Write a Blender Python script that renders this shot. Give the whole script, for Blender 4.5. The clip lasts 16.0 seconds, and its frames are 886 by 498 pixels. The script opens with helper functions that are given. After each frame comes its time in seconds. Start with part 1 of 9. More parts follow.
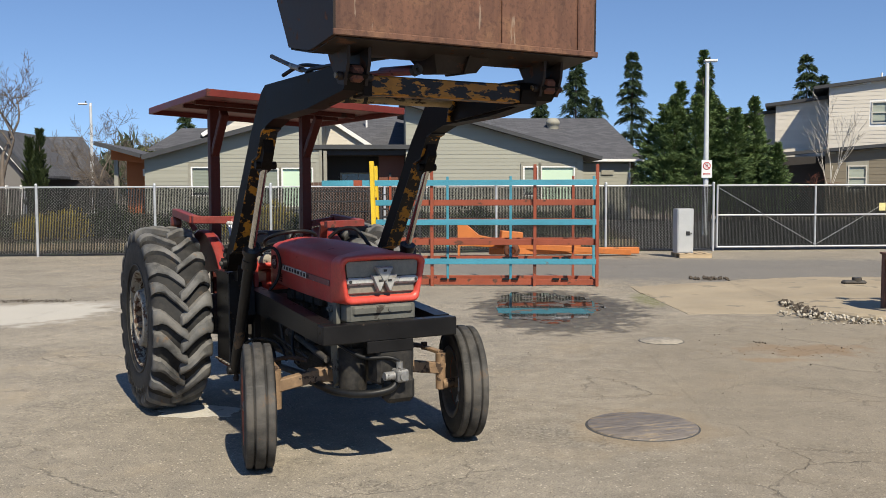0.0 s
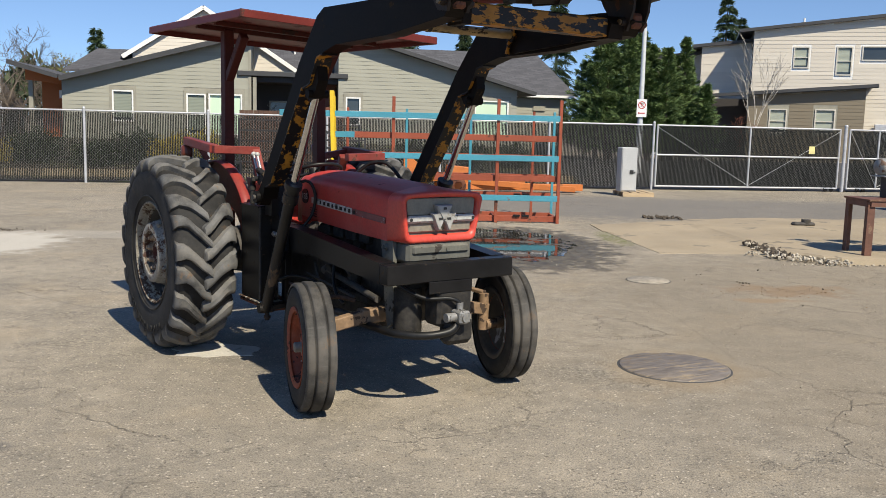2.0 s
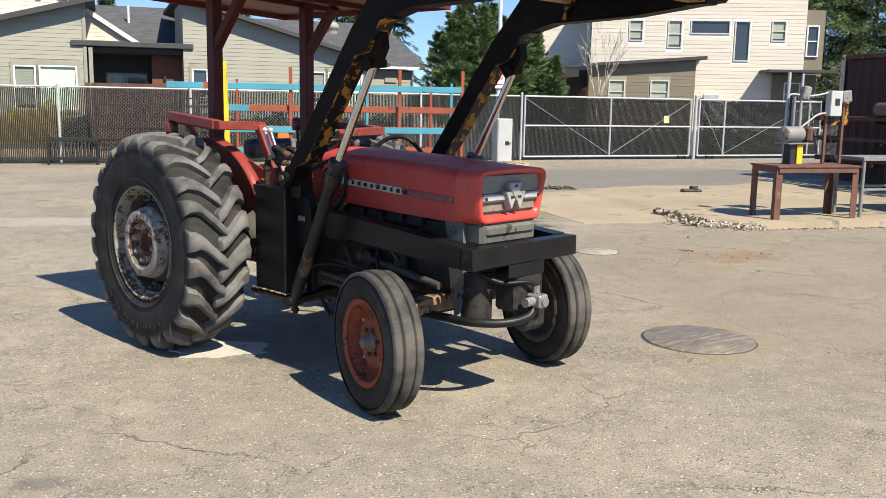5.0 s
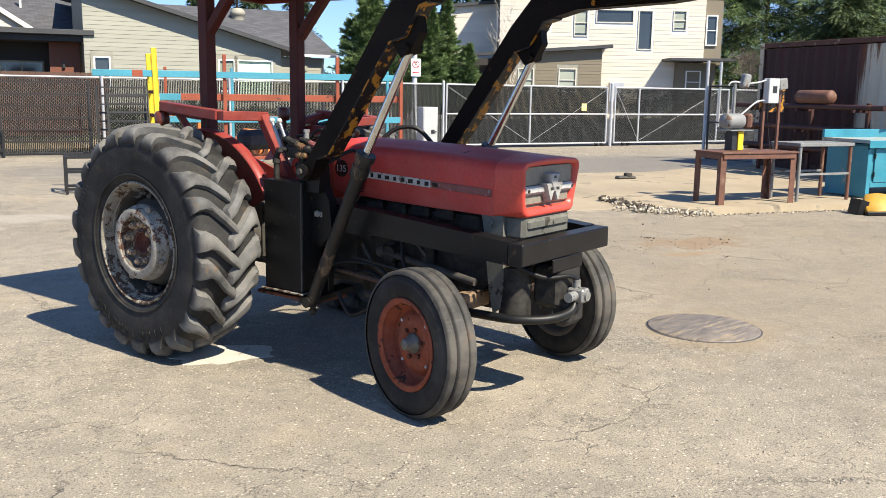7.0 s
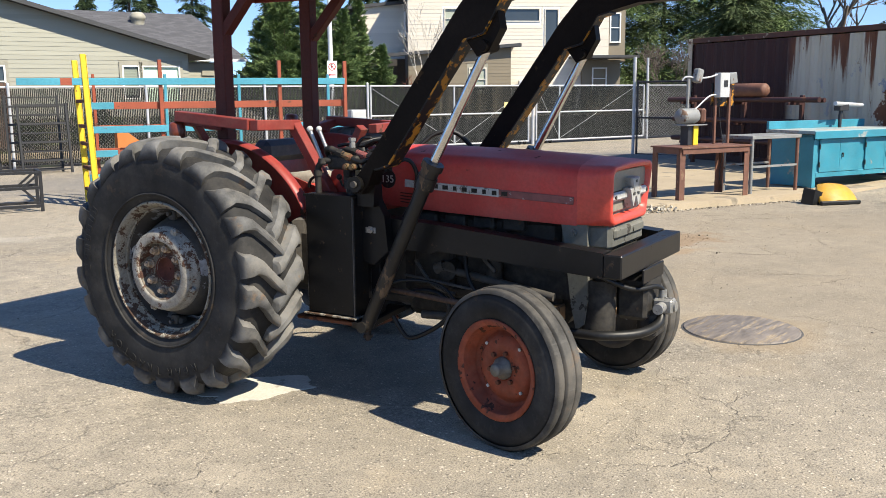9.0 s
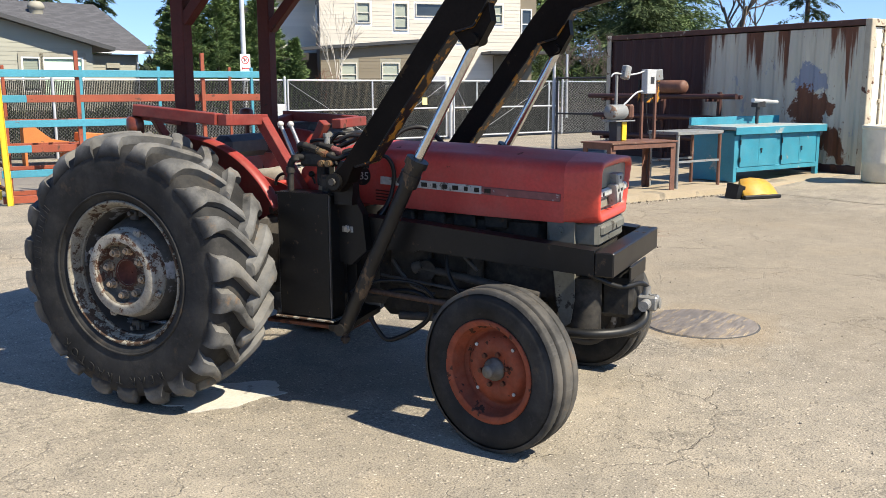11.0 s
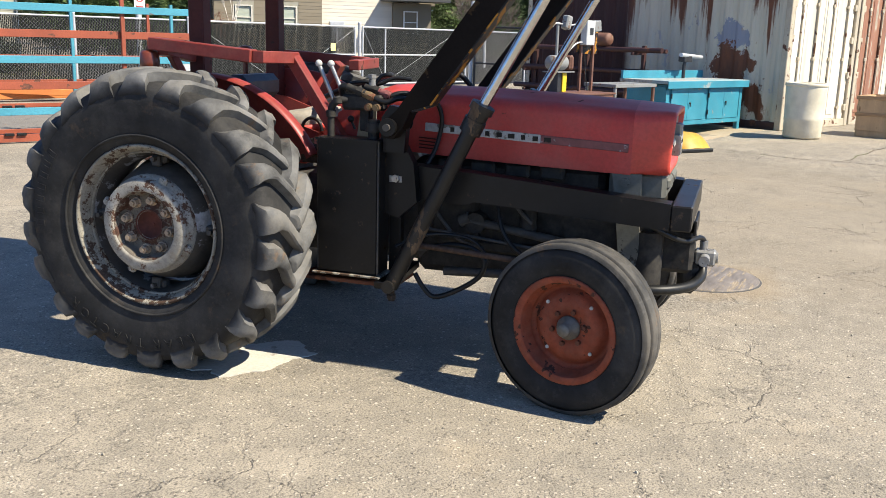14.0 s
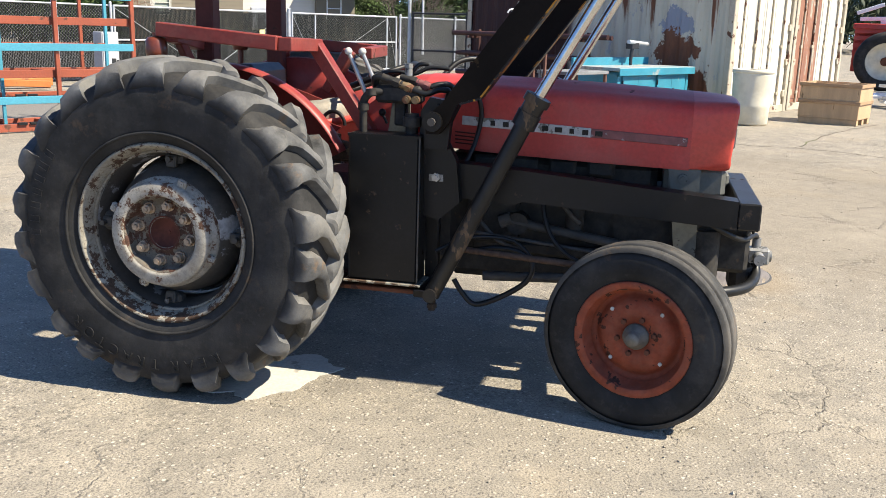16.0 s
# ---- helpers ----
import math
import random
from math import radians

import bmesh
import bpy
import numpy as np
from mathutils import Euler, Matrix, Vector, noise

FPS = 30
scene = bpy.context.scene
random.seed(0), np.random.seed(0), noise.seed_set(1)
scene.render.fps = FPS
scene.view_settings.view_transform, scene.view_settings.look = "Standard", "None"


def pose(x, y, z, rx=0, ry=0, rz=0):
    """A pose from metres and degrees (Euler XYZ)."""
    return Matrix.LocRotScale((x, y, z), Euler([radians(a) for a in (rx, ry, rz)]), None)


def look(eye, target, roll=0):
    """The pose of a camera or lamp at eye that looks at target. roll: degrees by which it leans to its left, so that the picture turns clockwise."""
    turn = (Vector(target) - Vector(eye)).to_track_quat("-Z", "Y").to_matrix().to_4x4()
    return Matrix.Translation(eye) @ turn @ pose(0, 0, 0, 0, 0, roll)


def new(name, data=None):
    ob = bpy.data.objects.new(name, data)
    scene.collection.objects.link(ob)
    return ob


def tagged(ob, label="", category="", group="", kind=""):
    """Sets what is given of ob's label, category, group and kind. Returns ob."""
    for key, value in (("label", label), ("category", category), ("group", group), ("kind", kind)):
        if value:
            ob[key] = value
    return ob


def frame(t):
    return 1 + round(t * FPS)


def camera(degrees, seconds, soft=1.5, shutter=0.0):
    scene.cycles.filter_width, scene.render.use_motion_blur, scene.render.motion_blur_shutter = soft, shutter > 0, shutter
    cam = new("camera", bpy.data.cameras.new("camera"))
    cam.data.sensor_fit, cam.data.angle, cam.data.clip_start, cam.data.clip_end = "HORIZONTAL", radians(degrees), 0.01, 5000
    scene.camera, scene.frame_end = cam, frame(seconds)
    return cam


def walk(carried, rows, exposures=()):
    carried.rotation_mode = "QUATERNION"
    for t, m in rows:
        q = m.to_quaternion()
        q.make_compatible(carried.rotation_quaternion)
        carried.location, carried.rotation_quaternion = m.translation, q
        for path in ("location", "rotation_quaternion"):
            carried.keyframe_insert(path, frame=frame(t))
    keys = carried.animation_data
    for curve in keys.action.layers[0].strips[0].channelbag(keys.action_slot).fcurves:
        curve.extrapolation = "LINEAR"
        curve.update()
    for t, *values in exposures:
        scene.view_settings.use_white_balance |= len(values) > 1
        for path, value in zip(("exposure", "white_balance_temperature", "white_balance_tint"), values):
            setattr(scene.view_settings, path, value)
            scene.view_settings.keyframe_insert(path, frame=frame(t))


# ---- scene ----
cam = camera(51.7, 16.0, soft=0.6)
PATH = [
    (0, (0.353, 0.16, 1.65), (0.239, 2.153, 1.528), -0.2),
    (0.5, (0.178, 0.183, 1.655), (0.121, 2.175, 1.489), 1.1),
    (1, (-0.095, 0.123, 1.663), (-0.095, 2.11, 1.439), 0.3),
    (1.5, (-0.323, 0.167, 1.656), (-0.29, 2.15, 1.398), 0.6),
    (2, (-0.539, 0.345, 1.657), (-0.455, 2.326, 1.391), 1.4),
    (2.5, (-0.797, 0.437, 1.65), (-0.639, 2.413, 1.385), 1.2),
    (3, (-1.072, 0.491, 1.652), (-0.837, 2.458, 1.375), -0.1),
    (3.5, (-1.264, 0.645, 1.626), (-1.027, 2.608, 1.324), 0.4),
    (4, (-1.442, 0.796, 1.618), (-1.174, 2.753, 1.307), 1.3),
    (4.5, (-1.653, 0.859, 1.615), (-1.282, 2.799, 1.303), 1.0),
    (5, (-1.836, 0.911, 1.625), (-1.377, 2.832, 1.308), 1.0),
    (5.2, (-1.859, 0.952, 1.606), (-1.387, 2.87, 1.29), 0.6),
    (7.3, (-2.558, 1.437, 1.614), (-1.868, 3.283, 1.275), 0.6),
    (7.5, (-2.594, 1.527, 1.6), (-1.896, 3.371, 1.266), 0.2),
    (8, (-2.699, 1.768, 1.599), (-1.983, 3.605, 1.266), -0.4),
    (8.5, (-2.877, 1.92, 1.603), (-2.111, 3.74, 1.285), 0.2),
    (9, (-3.13, 2.036, 1.615), (-2.26, 3.805, 1.28), -0.5),
    (9.5, (-3.248, 2.181, 1.606), (-2.314, 3.918, 1.274), -0.7),
    (9.7, (-3.264, 2.251, 1.604), (-2.314, 3.981, 1.283), -0.7),
    (11.8, (-3.494, 2.341, 1.618), (-2.415, 3.984, 1.248), 0.2),
    (12, (-3.525, 2.35, 1.613), (-2.442, 3.988, 1.237), 0.3),
    (12.5, (-3.629, 2.407, 1.599), (-2.504, 4.011, 1.197), 0.9),
    (13, (-3.651, 2.604, 1.574), (-2.491, 4.177, 1.145), 1.2),
    (13.5, (-3.715, 2.81, 1.576), (-2.521, 4.351, 1.131), 2.0),
    (14, (-3.905, 3.008, 1.564), (-2.663, 4.511, 1.115), 1.6),
    (14.5, (-4.071, 3.163, 1.575), (-2.78, 4.627, 1.138), 1.4),
    (15, (-4.084, 3.344, 1.549), (-2.759, 4.777, 1.111), 0.5),
    (15.5, (-4.051, 3.521, 1.552), (-2.711, 4.933, 1.09), 0.2),
    (16, (-4.092, 3.636, 1.545), (-2.721, 5.015, 1.074), 1.7),
]
walk(cam, [(t, look(eye, target, roll)) for t, eye, target, roll in PATH],
     ((0, 0.42), (1, 0.47), (2, 0.46), (3, 0.60), (4, 0.67), (5, 0.86), (7.5, 1.08), (9, 1.04), (12.5, 1.05), (14.5, 1.12), (16, 1.24)))

# ---- light ----
SUN_TO = Vector((0.455, -0.890, 0.0)).normalized()      # towards the sun, on the ground
SUN_UP = 48.8
sun_dir = Vector((SUN_TO.x * math.cos(radians(SUN_UP)), SUN_TO.y * math.cos(radians(SUN_UP)), math.sin(radians(SUN_UP))))
world = bpy.data.worlds.new("sky")
scene.world = world
world.use_nodes = True
wn = world.node_tree
sky = wn.nodes.new("ShaderNodeTexSky")
sky.sky_type = "NISHITA"
sky.sun_disc = False
sky.sun_elevation = radians(SUN_UP)
sky.sun_rotation = math.atan2(SUN_TO.x, SUN_TO.y)
sky.altitude = 100.0
sky.air_density, sky.dust_density, sky.ozone_density = 0.9, 0.0, 2.2
# the clear sky low over the horizon keeps the deeper blue of the sky above it
tc, up = wn.nodes.new("ShaderNodeTexCoord"), wn.nodes.new("ShaderNodeVectorMath")
up.operation = "ADD"
up.inputs[1].default_value = (0.0, 0.0, 0.10)
wn.links.new(tc.outputs["Generated"], up.inputs[0])
wn.links.new(up.outputs[0], sky.inputs[0])
rich = wn.nodes.new("ShaderNodeHueSaturation")
rich.inputs["Saturation"].default_value = 1.10
rich.inputs["Hue"].default_value = 0.505
wn.links.new(sky.outputs[0], rich.inputs["Color"])
wn.links.new(rich.outputs[0], wn.nodes["Background"].inputs[0])
wn.nodes["Background"].inputs[1].default_value = 0.106
lamp = bpy.data.lights.new("sun", "SUN")
lamp.energy, lamp.angle, lamp.color = 4.9, radians(0.53), (1.0, 0.915, 0.755)
sun = new("sun", lamp)
sun.matrix_world = look(sun_dir * 60, (0, 0, 0))


# ---- mesh building ----
class Shape:
    """Collects vertices and faces of one part."""

    def __init__(self):
        self.v, self.f, self.s = [], [], []

    def add(self, verts, faces, smooth=False, m=None):
        k = len(self.v)
        self.v += [tuple(m @ Vector(p)) for p in verts] if m is not None else [tuple(p) for p in verts]
        self.f += [tuple(k + i for i in f) for f in faces]
        self.s += [smooth] * len(faces)
        return self

    def box(self, c, s, m=None, ch=0.0):
        """A box with chamfered edges: centre, size."""
        h = [a / 2 for a in s]
        ch = min(ch, 0.45 * min(s))
        if ch <= 0:
            vs = [(c[0] + sx * h[0], c[1] + sy * h[1], c[2] + sz * h[2]) for sx in (-1, 1) for sy in (-1, 1) for sz in (-1, 1)]
            fs = [(0, 1, 3, 2), (4, 6, 7, 5), (0, 4, 5, 1), (2, 3, 7, 6), (0, 2, 6, 4), (1, 5, 7, 3)]
            return self.add(vs, fs, False, m)
        vs, idx = [], {}
        for sx in (-1, 1):
            for sy in (-1, 1):
                for sz in (-1, 1):
                    sg = (sx, sy, sz)
                    for ax in range(3):
                        p = [c[i] + sg[i] * (h[i] if i == ax else h[i] - ch) for i in range(3)]
                        idx[sg, ax] = len(vs)
                        vs.append(p)
        fs = []
        for ax in range(3):
            a, b = (ax + 1) % 3, (ax + 2) % 3
            for sd in (-1, 1):
                ring = []
                for u, w in ((-1, -1), (1, -1), (1, 1), (-1, 1)):
                    sg = [0, 0, 0]
                    sg[ax], sg[a], sg[b] = sd, u, w
                    ring.append(idx[tuple(sg), ax])
                fs.append(tuple(ring if sd > 0 else ring[::-1]))
            for u in (-1, 1):
                for w in (-1, 1):
                    s0, s1 = [0, 0, 0], [0, 0, 0]
                    s0[a] = s1[a] = u
                    s0[b] = s1[b] = w
                    s0[ax], s1[ax] = -1, 1
                    q = [idx[tuple(s0), a], idx[tuple(s1), a], idx[tuple(s1), b], idx[tuple(s0), b]]
                    fs.append(tuple(q if u * w > 0 else q[::-1]))
        for sx in (-1, 1):
            for sy in (-1, 1):
                for sz in (-1, 1):
                    t = [idx[(sx, sy, sz), i] for i in range(3)]
                    fs.append(tuple(t if sx * sy * sz > 0 else t[::-1]))
        return self.add(vs, fs, False, m)

    def bar(self, p0, p1, w, h, ch=0.0, up=(0, 0, 1)):
        """A square bar from p0 to p1, w wide and h high."""
        p0, p1 = Vector(p0), Vector(p1)
        d = (p1 - p0).normalized()
        side = Vector(up).cross(d)
        if side.length < 1e-4:
            side = Vector((0, 1, 0))
        side.normalize()
        top = d.cross(side)
        m = Matrix((d, side, top)).transposed().to_4x4()
        m.translation = (p0 + p1) / 2
        return self.box((0, 0, 0), ((p1 - p0).length, w, h), m, ch)

    def cyl(self, p0, p1, r0, r1=None, n=16, caps=True, smooth=True):
        r1 = r0 if r1 is None else r1
        p0, p1 = Vector(p0), Vector(p1)
        d = (p1 - p0).normalized()
        a = d.orthogonal().normalized()
        b = d.cross(a)
        vs = []
        for p, r in ((p0, r0), (p1, r1)):
            vs += [p + r * (math.cos(2 * math.pi * i / n) * a + math.sin(2 * math.pi * i / n) * b) for i in range(n)]
        self.add(vs, [(i, (i + 1) % n, n + (i + 1) % n, n + i) for i in range(n)], smooth)
        if caps:
            self.add(vs, [tuple(range(n))[::-1], tuple(range(n, 2 * n))])
        return self

    def tube(self, pts, r, n=8, steps=4, smooth=True):
        """A hose or rod along a smooth line through the points."""
        pts = [Vector(p) for p in pts]
        if len(pts) > 2 and steps > 1:
            out = []
            for i in range(len(pts) - 1):
                p0, p1, p2, p3 = pts[max(i - 1, 0)], pts[i], pts[i + 1], pts[min(i + 2, len(pts) - 1)]
                for k in range(steps):
                    t = k / steps
                    out.append(0.5 * (2 * p1 + (p2 - p0) * t + (2 * p0 - 5 * p1 + 4 * p2 - p3) * t * t + (3 * p1 - p0 - 3 * p2 + p3) * t ** 3))
            pts = out + [pts[-1]]
        vs, a = [], None
        for i, p in enumerate(pts):
            d = (pts[min(i + 1, len(pts) - 1)] - pts[max(i - 1, 0)]).normalized()
            a = d.orthogonal().normalized() if a is None else (a - d * a.dot(d)).normalized()
            b = d.cross(a)
            rr = r[i] if isinstance(r, (list, tuple)) else r
            vs += [p + rr * (math.cos(2 * math.pi * k / n) * a + math.sin(2 * math.pi * k / n) * b) for k in range(n)]
        fs = [(i * n + k, i * n + (k + 1) % n, (i + 1) * n + (k + 1) % n, (i + 1) * n + k) for i in range(len(pts) - 1) for k in range(n)]
        self.add(vs, fs, smooth)
        e = len(pts) - 1
        return self.add(vs, [tuple(range(n))[::-1], tuple(e * n + k for k in range(n))])

    def lathe(self, prof, n=32, m=None, smooth=True, arc=None):
        """Turns a profile of (radius, along y) round the y axis."""
        vs, fs = [], []
        full = arc is None
        count = n if full else n + 1
        for i in range(count):
            a = 2 * math.pi * i / n if full else arc[0] + (arc[1] - arc[0]) * i / n
            vs += [(r * math.sin(a), y, r * math.cos(a)) for r, y in prof]
        k = len(prof)
        for i in range(n):
            j = (i + 1) % count
            for q in range(k - 1):
                fs.append((i * k + q, i * k + q + 1, j * k + q + 1, j * k + q))
        return self.add(vs, fs, smooth, m)

    def prism(self, poly, y0, y1, m=None):
        """A plate: outline in x, z, from y0 to y1."""
        n = len(poly)
        vs = [(x, y0, z) for x, z in poly] + [(x, y1, z) for x, z in poly]
        fs = [tuple(range(n)), tuple(range(2 * n - 1, n - 1, -1))]
        fs += [(i, n + i, n + (i + 1) % n, (i + 1) % n) for i in range(n)]
        return self.add(vs, fs, False, m)

    def slab(self, poly, z0, z1, m=None):
        """A plate: outline in x, y, from z0 to z1."""
        n = len(poly)
        vs = [(x, y, z0) for x, y in poly] + [(x, y, z1) for x, y in poly]
        fs = [tuple(range(n - 1, -1, -1)), tuple(range(n, 2 * n))]
        fs += [(i, (i + 1) % n, n + (i + 1) % n, n + i) for i in range(n)]
        return self.add(vs, fs, False, m)

    def loft(self, rings, smooth=True, caps=True, closed=True):
        n = len(rings[0])
        vs = [p for r in rings for p in r]
        fs = [(i * n + k, i * n + (k + 1) % n, (i + 1) * n + (k + 1) % n, (i + 1) * n + k)
              for i in range(len(rings) - 1) for k in range(n if closed else n - 1)]
        self.add(vs, fs, smooth)
        if caps:
            e = (len(rings) - 1) * n
            self.add(vs, [tuple(range(n))[::-1], tuple(e + k for k in range(n))])
        return self

    def mesh(self, name, fix=True):
        me = bpy.data.meshes.new(name)
        me.from_pydata(self.v, [], self.f)
        me.polygons.foreach_set("use_smooth", self.s)
        if fix:
            bm = bmesh.new()
            bm.from_mesh(me)
            bmesh.ops.recalc_face_normals(bm, faces=bm.faces)
            bm.to_mesh(me)
            bm.free()
        me.update()
        return me


def part(name, shape, material, parent=None, label="", at=None, fix=True):
    """Links a shape as one mesh object, under a thing or a part."""
    ob = new(name, shape.mesh(name, fix))
    ob.data.materials.append(material)
    if parent is not None:
        ob.parent = parent
    if at is not None:
        ob.matrix_basis = at
    if label:
        ob["label"] = label
    return ob


def thing(name, label, category, at=None, group="", kind=""):
    """An empty at a thing's base, to hold its parts."""
    ob = new(name)
    ob.empty_display_size = 0.1
    if at is not None:
        ob.matrix_basis = at
    return tagged(ob, label, category, group, kind)


# ---- materials ----
class Nodes:
    """Short ways to write node trees."""

    def __init__(self, name):
        self.mat = bpy.data.materials.new(name)
        self.mat.use_nodes = True
        self.t = self.mat.node_tree
        self.bsdf = self.t.nodes["Principled BSDF"]
        self.co = self.t.nodes.new("ShaderNodeTexCoord").outputs["Object"]

    def link(self, a, b):
        self.t.links.new(a, b)

    def put(self, sock, value):
        if hasattr(value, "is_output"):
            self.link(value, sock)
        else:
            sock.default_value = (*value, 1.0) if isinstance(value, (tuple, list)) and len(value) == 3 and sock.type == "RGBA" else value

    def mapped(self, scale=(1, 1, 1), rot=(0, 0, 0), loc=(0, 0, 0), co=None):
        n = self.t.nodes.new("ShaderNodeMapping")
        n.inputs["Scale"].default_value, n.inputs["Rotation"].default_value, n.inputs["Location"].default_value = scale, rot, loc
        self.link(co or self.co, n.inputs["Vector"])
        return n.outputs[0]

    def noise(self, scale, detail=4.0, rough=0.55, co=None, distort=0.0):
        n = self.t.nodes.new("ShaderNodeTexNoise")
        n.inputs["Scale"].default_value, n.inputs["Detail"].default_value = scale, detail
        n.inputs["Roughness"].default_value, n.inputs["Distortion"].default_value = rough, distort
        self.link(co or self.co, n.inputs["Vector"])
        return n.outputs["Fac"]

    def voronoi(self, scale, feature="F1", co=None, out="Distance"):
        n = self.t.nodes.new("ShaderNodeTexVoronoi")
        n.feature = feature
        n.inputs["Scale"].default_value = scale
        self.link(co or self.co, n.inputs["Vector"])
        return n.outputs[out]

    def ramp(self, fac, *stops, smooth=False):
        n = self.t.nodes.new("ShaderNodeValToRGB")
        e = n.color_ramp.elements
        while len(e) < len(stops):
            e.new(0.5)
        for el, (p, c) in zip(e, stops):
            el.position = p
            el.color = (c, c, c, 1) if isinstance(c, (int, float)) else (*c, 1)
        if smooth:
            n.color_ramp.interpolation = "EASE"
        self.link(fac, n.inputs[0])
        return n.outputs[0]

    def mix(self, fac, a, b, mode="MIX"):
        n = self.t.nodes.new("ShaderNodeMix")
        n.data_type, n.blend_type = "RGBA", mode
        self.put(n.inputs[0], fac)
        self.put(n.inputs[6], a)
        self.put(n.inputs[7], b)
        return n.outputs[2]

    def math(self, op, a, b=0.0, clamp=False):
        n = self.t.nodes.new("ShaderNodeMath")
        n.operation, n.use_clamp = op, clamp
        self.put(n.inputs[0], a)
        self.put(n.inputs[1], b)
        return n.outputs[0]

    def bump(self, height, strength=0.3, distance=0.01, normal=None):
        n = self.t.nodes.new("ShaderNodeBump")
        n.inputs["Strength"].default_value, n.inputs["Distance"].default_value = strength, distance
        self.link(height, n.inputs["Height"])
        if normal is not None:
            self.link(normal, n.inputs["Normal"])
        return n.outputs[0]

    def island(self):
        return self.t.nodes.new("ShaderNodeNewGeometry").outputs["Random Per Island"]

    def chance(self):
        return self.t.nodes.new("ShaderNodeObjectInfo").outputs["Random"]

    def done(self, color, rough, metal=0.0, normal=None, spec=None):
        self.put(self.bsdf.inputs["Base Color"], color)
        self.put(self.bsdf.inputs["Roughness"], rough)
        self.put(self.bsdf.inputs["Metallic"], metal)
        if spec is not None:
            self.put(self.bsdf.inputs["Specular IOR Level"], spec)
        if normal is not None:
            self.link(normal, self.bsdf.inputs["Normal"])
        return self.mat


def surface(name, col, rough=0.6, metal=0.0, var=0.2, scale=3.0, grain=60.0, bump=0.15, depth=0.002, wear=None, wear_at=0.6, wear_scale=6.0, wear_rough=0.85, dust=0.0, spec=None, stretch=(1, 1, 1)):
    """A painted or plain surface: two scales of variation, grain relief, and patches where it is worn."""
    n = Nodes(name)
    co = n.mapped(stretch)
    big, small = n.noise(scale, 5, 0.6, co), n.noise(grain, 3, 0.6, co)
    dark = tuple(c * (1 - var) for c in col)
    lite = tuple(min(1, c * (1 + var)) for c in col)
    c = n.mix(n.ramp(big, (0.3, 0.0), (0.7, 1.0)), dark, lite)
    c = n.mix(n.math("MULTIPLY", n.ramp(small, (0.35, 1.0), (0.6, 0.0)), 0.35), c, tuple(q * 0.55 for q in col))
    r = n.math("ADD", rough - 0.08, n.math("MULTIPLY", big, 0.16))
    mt = metal
    h = small
    if dust > 0:
        c = n.mix(n.math("MULTIPLY", n.ramp(n.noise(scale * 2.3, 6, 0.65, co), (0.4, 0.0), (0.75, 1.0)), dust), c, (0.30, 0.26, 0.20))
    if wear is not None:
        w = n.noise(wear_scale, 9, 0.62, co)
        mask = n.ramp(w, (wear_at - 0.012, 0.0), (wear_at + 0.012, 1.0))
        wc = n.mix(n.ramp(n.noise(wear_scale * 5, 4, 0.6, co), (0.35, 0.0), (0.65, 1.0)), tuple(q * 0.55 for q in wear), wear)
        c = n.mix(mask, c, wc)
        r = n.math("ADD", n.math("MULTIPLY", mask, wear_rough - rough), r, clamp=True)
        if metal:
            mt = n.math("MULTIPLY", n.math("SUBTRACT", 1.0, mask), metal)
        h = n.math("ADD", n.math("MULTIPLY", small, 0.4), n.math("MULTIPLY", n.math("SUBTRACT", 1.0, mask), 0.6))
    return n.done(c, r, mt, n.bump(h, bump, depth), spec)


RUST = (0.16, 0.065, 0.03)
M = {}
M["tractor_red"] = surface("tractor_red", (0.46, 0.042, 0.030), 0.46, var=0.24, scale=2.2, bump=0.06, dust=0.16, wear=(0.20, 0.05, 0.035), wear_at=0.67, wear_scale=9, spec=0.4)
# tractor red made brighter; sunlight on the nose is in the colour
M["nose_red"] = surface("nose_red", (0.53, 0.055, 0.035), 0.42, var=0.10, scale=3, bump=0.05, dust=0.08)
M["frame_red"] = surface("frame_red", (0.175, 0.024, 0.018), 0.50, var=0.3, scale=4, bump=0.1, wear=(0.10, 0.045, 0.035), wear_at=0.64, wear_scale=8, spec=0.35)
M["rail_red"] = surface("rail_red", (0.20, 0.029, 0.021), 0.5, var=0.28, scale=4, bump=0.1, wear=(0.12, 0.05, 0.035), wear_at=0.65, wear_scale=9, dust=0.10, spec=0.35)
M["fender_red"] = surface("fender_red", (0.255, 0.029, 0.022), 0.45, var=0.25, scale=3, bump=0.08, wear=(0.14, 0.05, 0.035), wear_at=0.66, wear_scale=9, dust=0.12, spec=0.4)
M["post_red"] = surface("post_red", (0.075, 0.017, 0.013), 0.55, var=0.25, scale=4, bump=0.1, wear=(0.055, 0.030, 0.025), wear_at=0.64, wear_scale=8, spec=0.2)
M["wheel_red"] = surface("wheel_red", (0.245, 0.052, 0.022), 0.7, var=0.35, scale=9, bump=0.2, wear=(0.075, 0.032, 0.020), wear_at=0.605, wear_scale=17, dust=0.12, spec=0.3)
M["black_paint"] = surface("black_paint", (0.0080, 0.0074, 0.0072), 0.38, var=0.5, scale=4, bump=0.22, wear=(0.075, 0.052, 0.034), wear_at=0.655, wear_scale=15, dust=0.0, spec=0.26)
M["barrel"] = surface("barrel", (0.0085, 0.0078, 0.0074), 0.40, var=0.5, scale=5, bump=0.2, wear=(0.13, 0.085, 0.05), wear_at=0.615, wear_scale=9, dust=0.05, spec=0.34, stretch=(1, 1, 0.45))
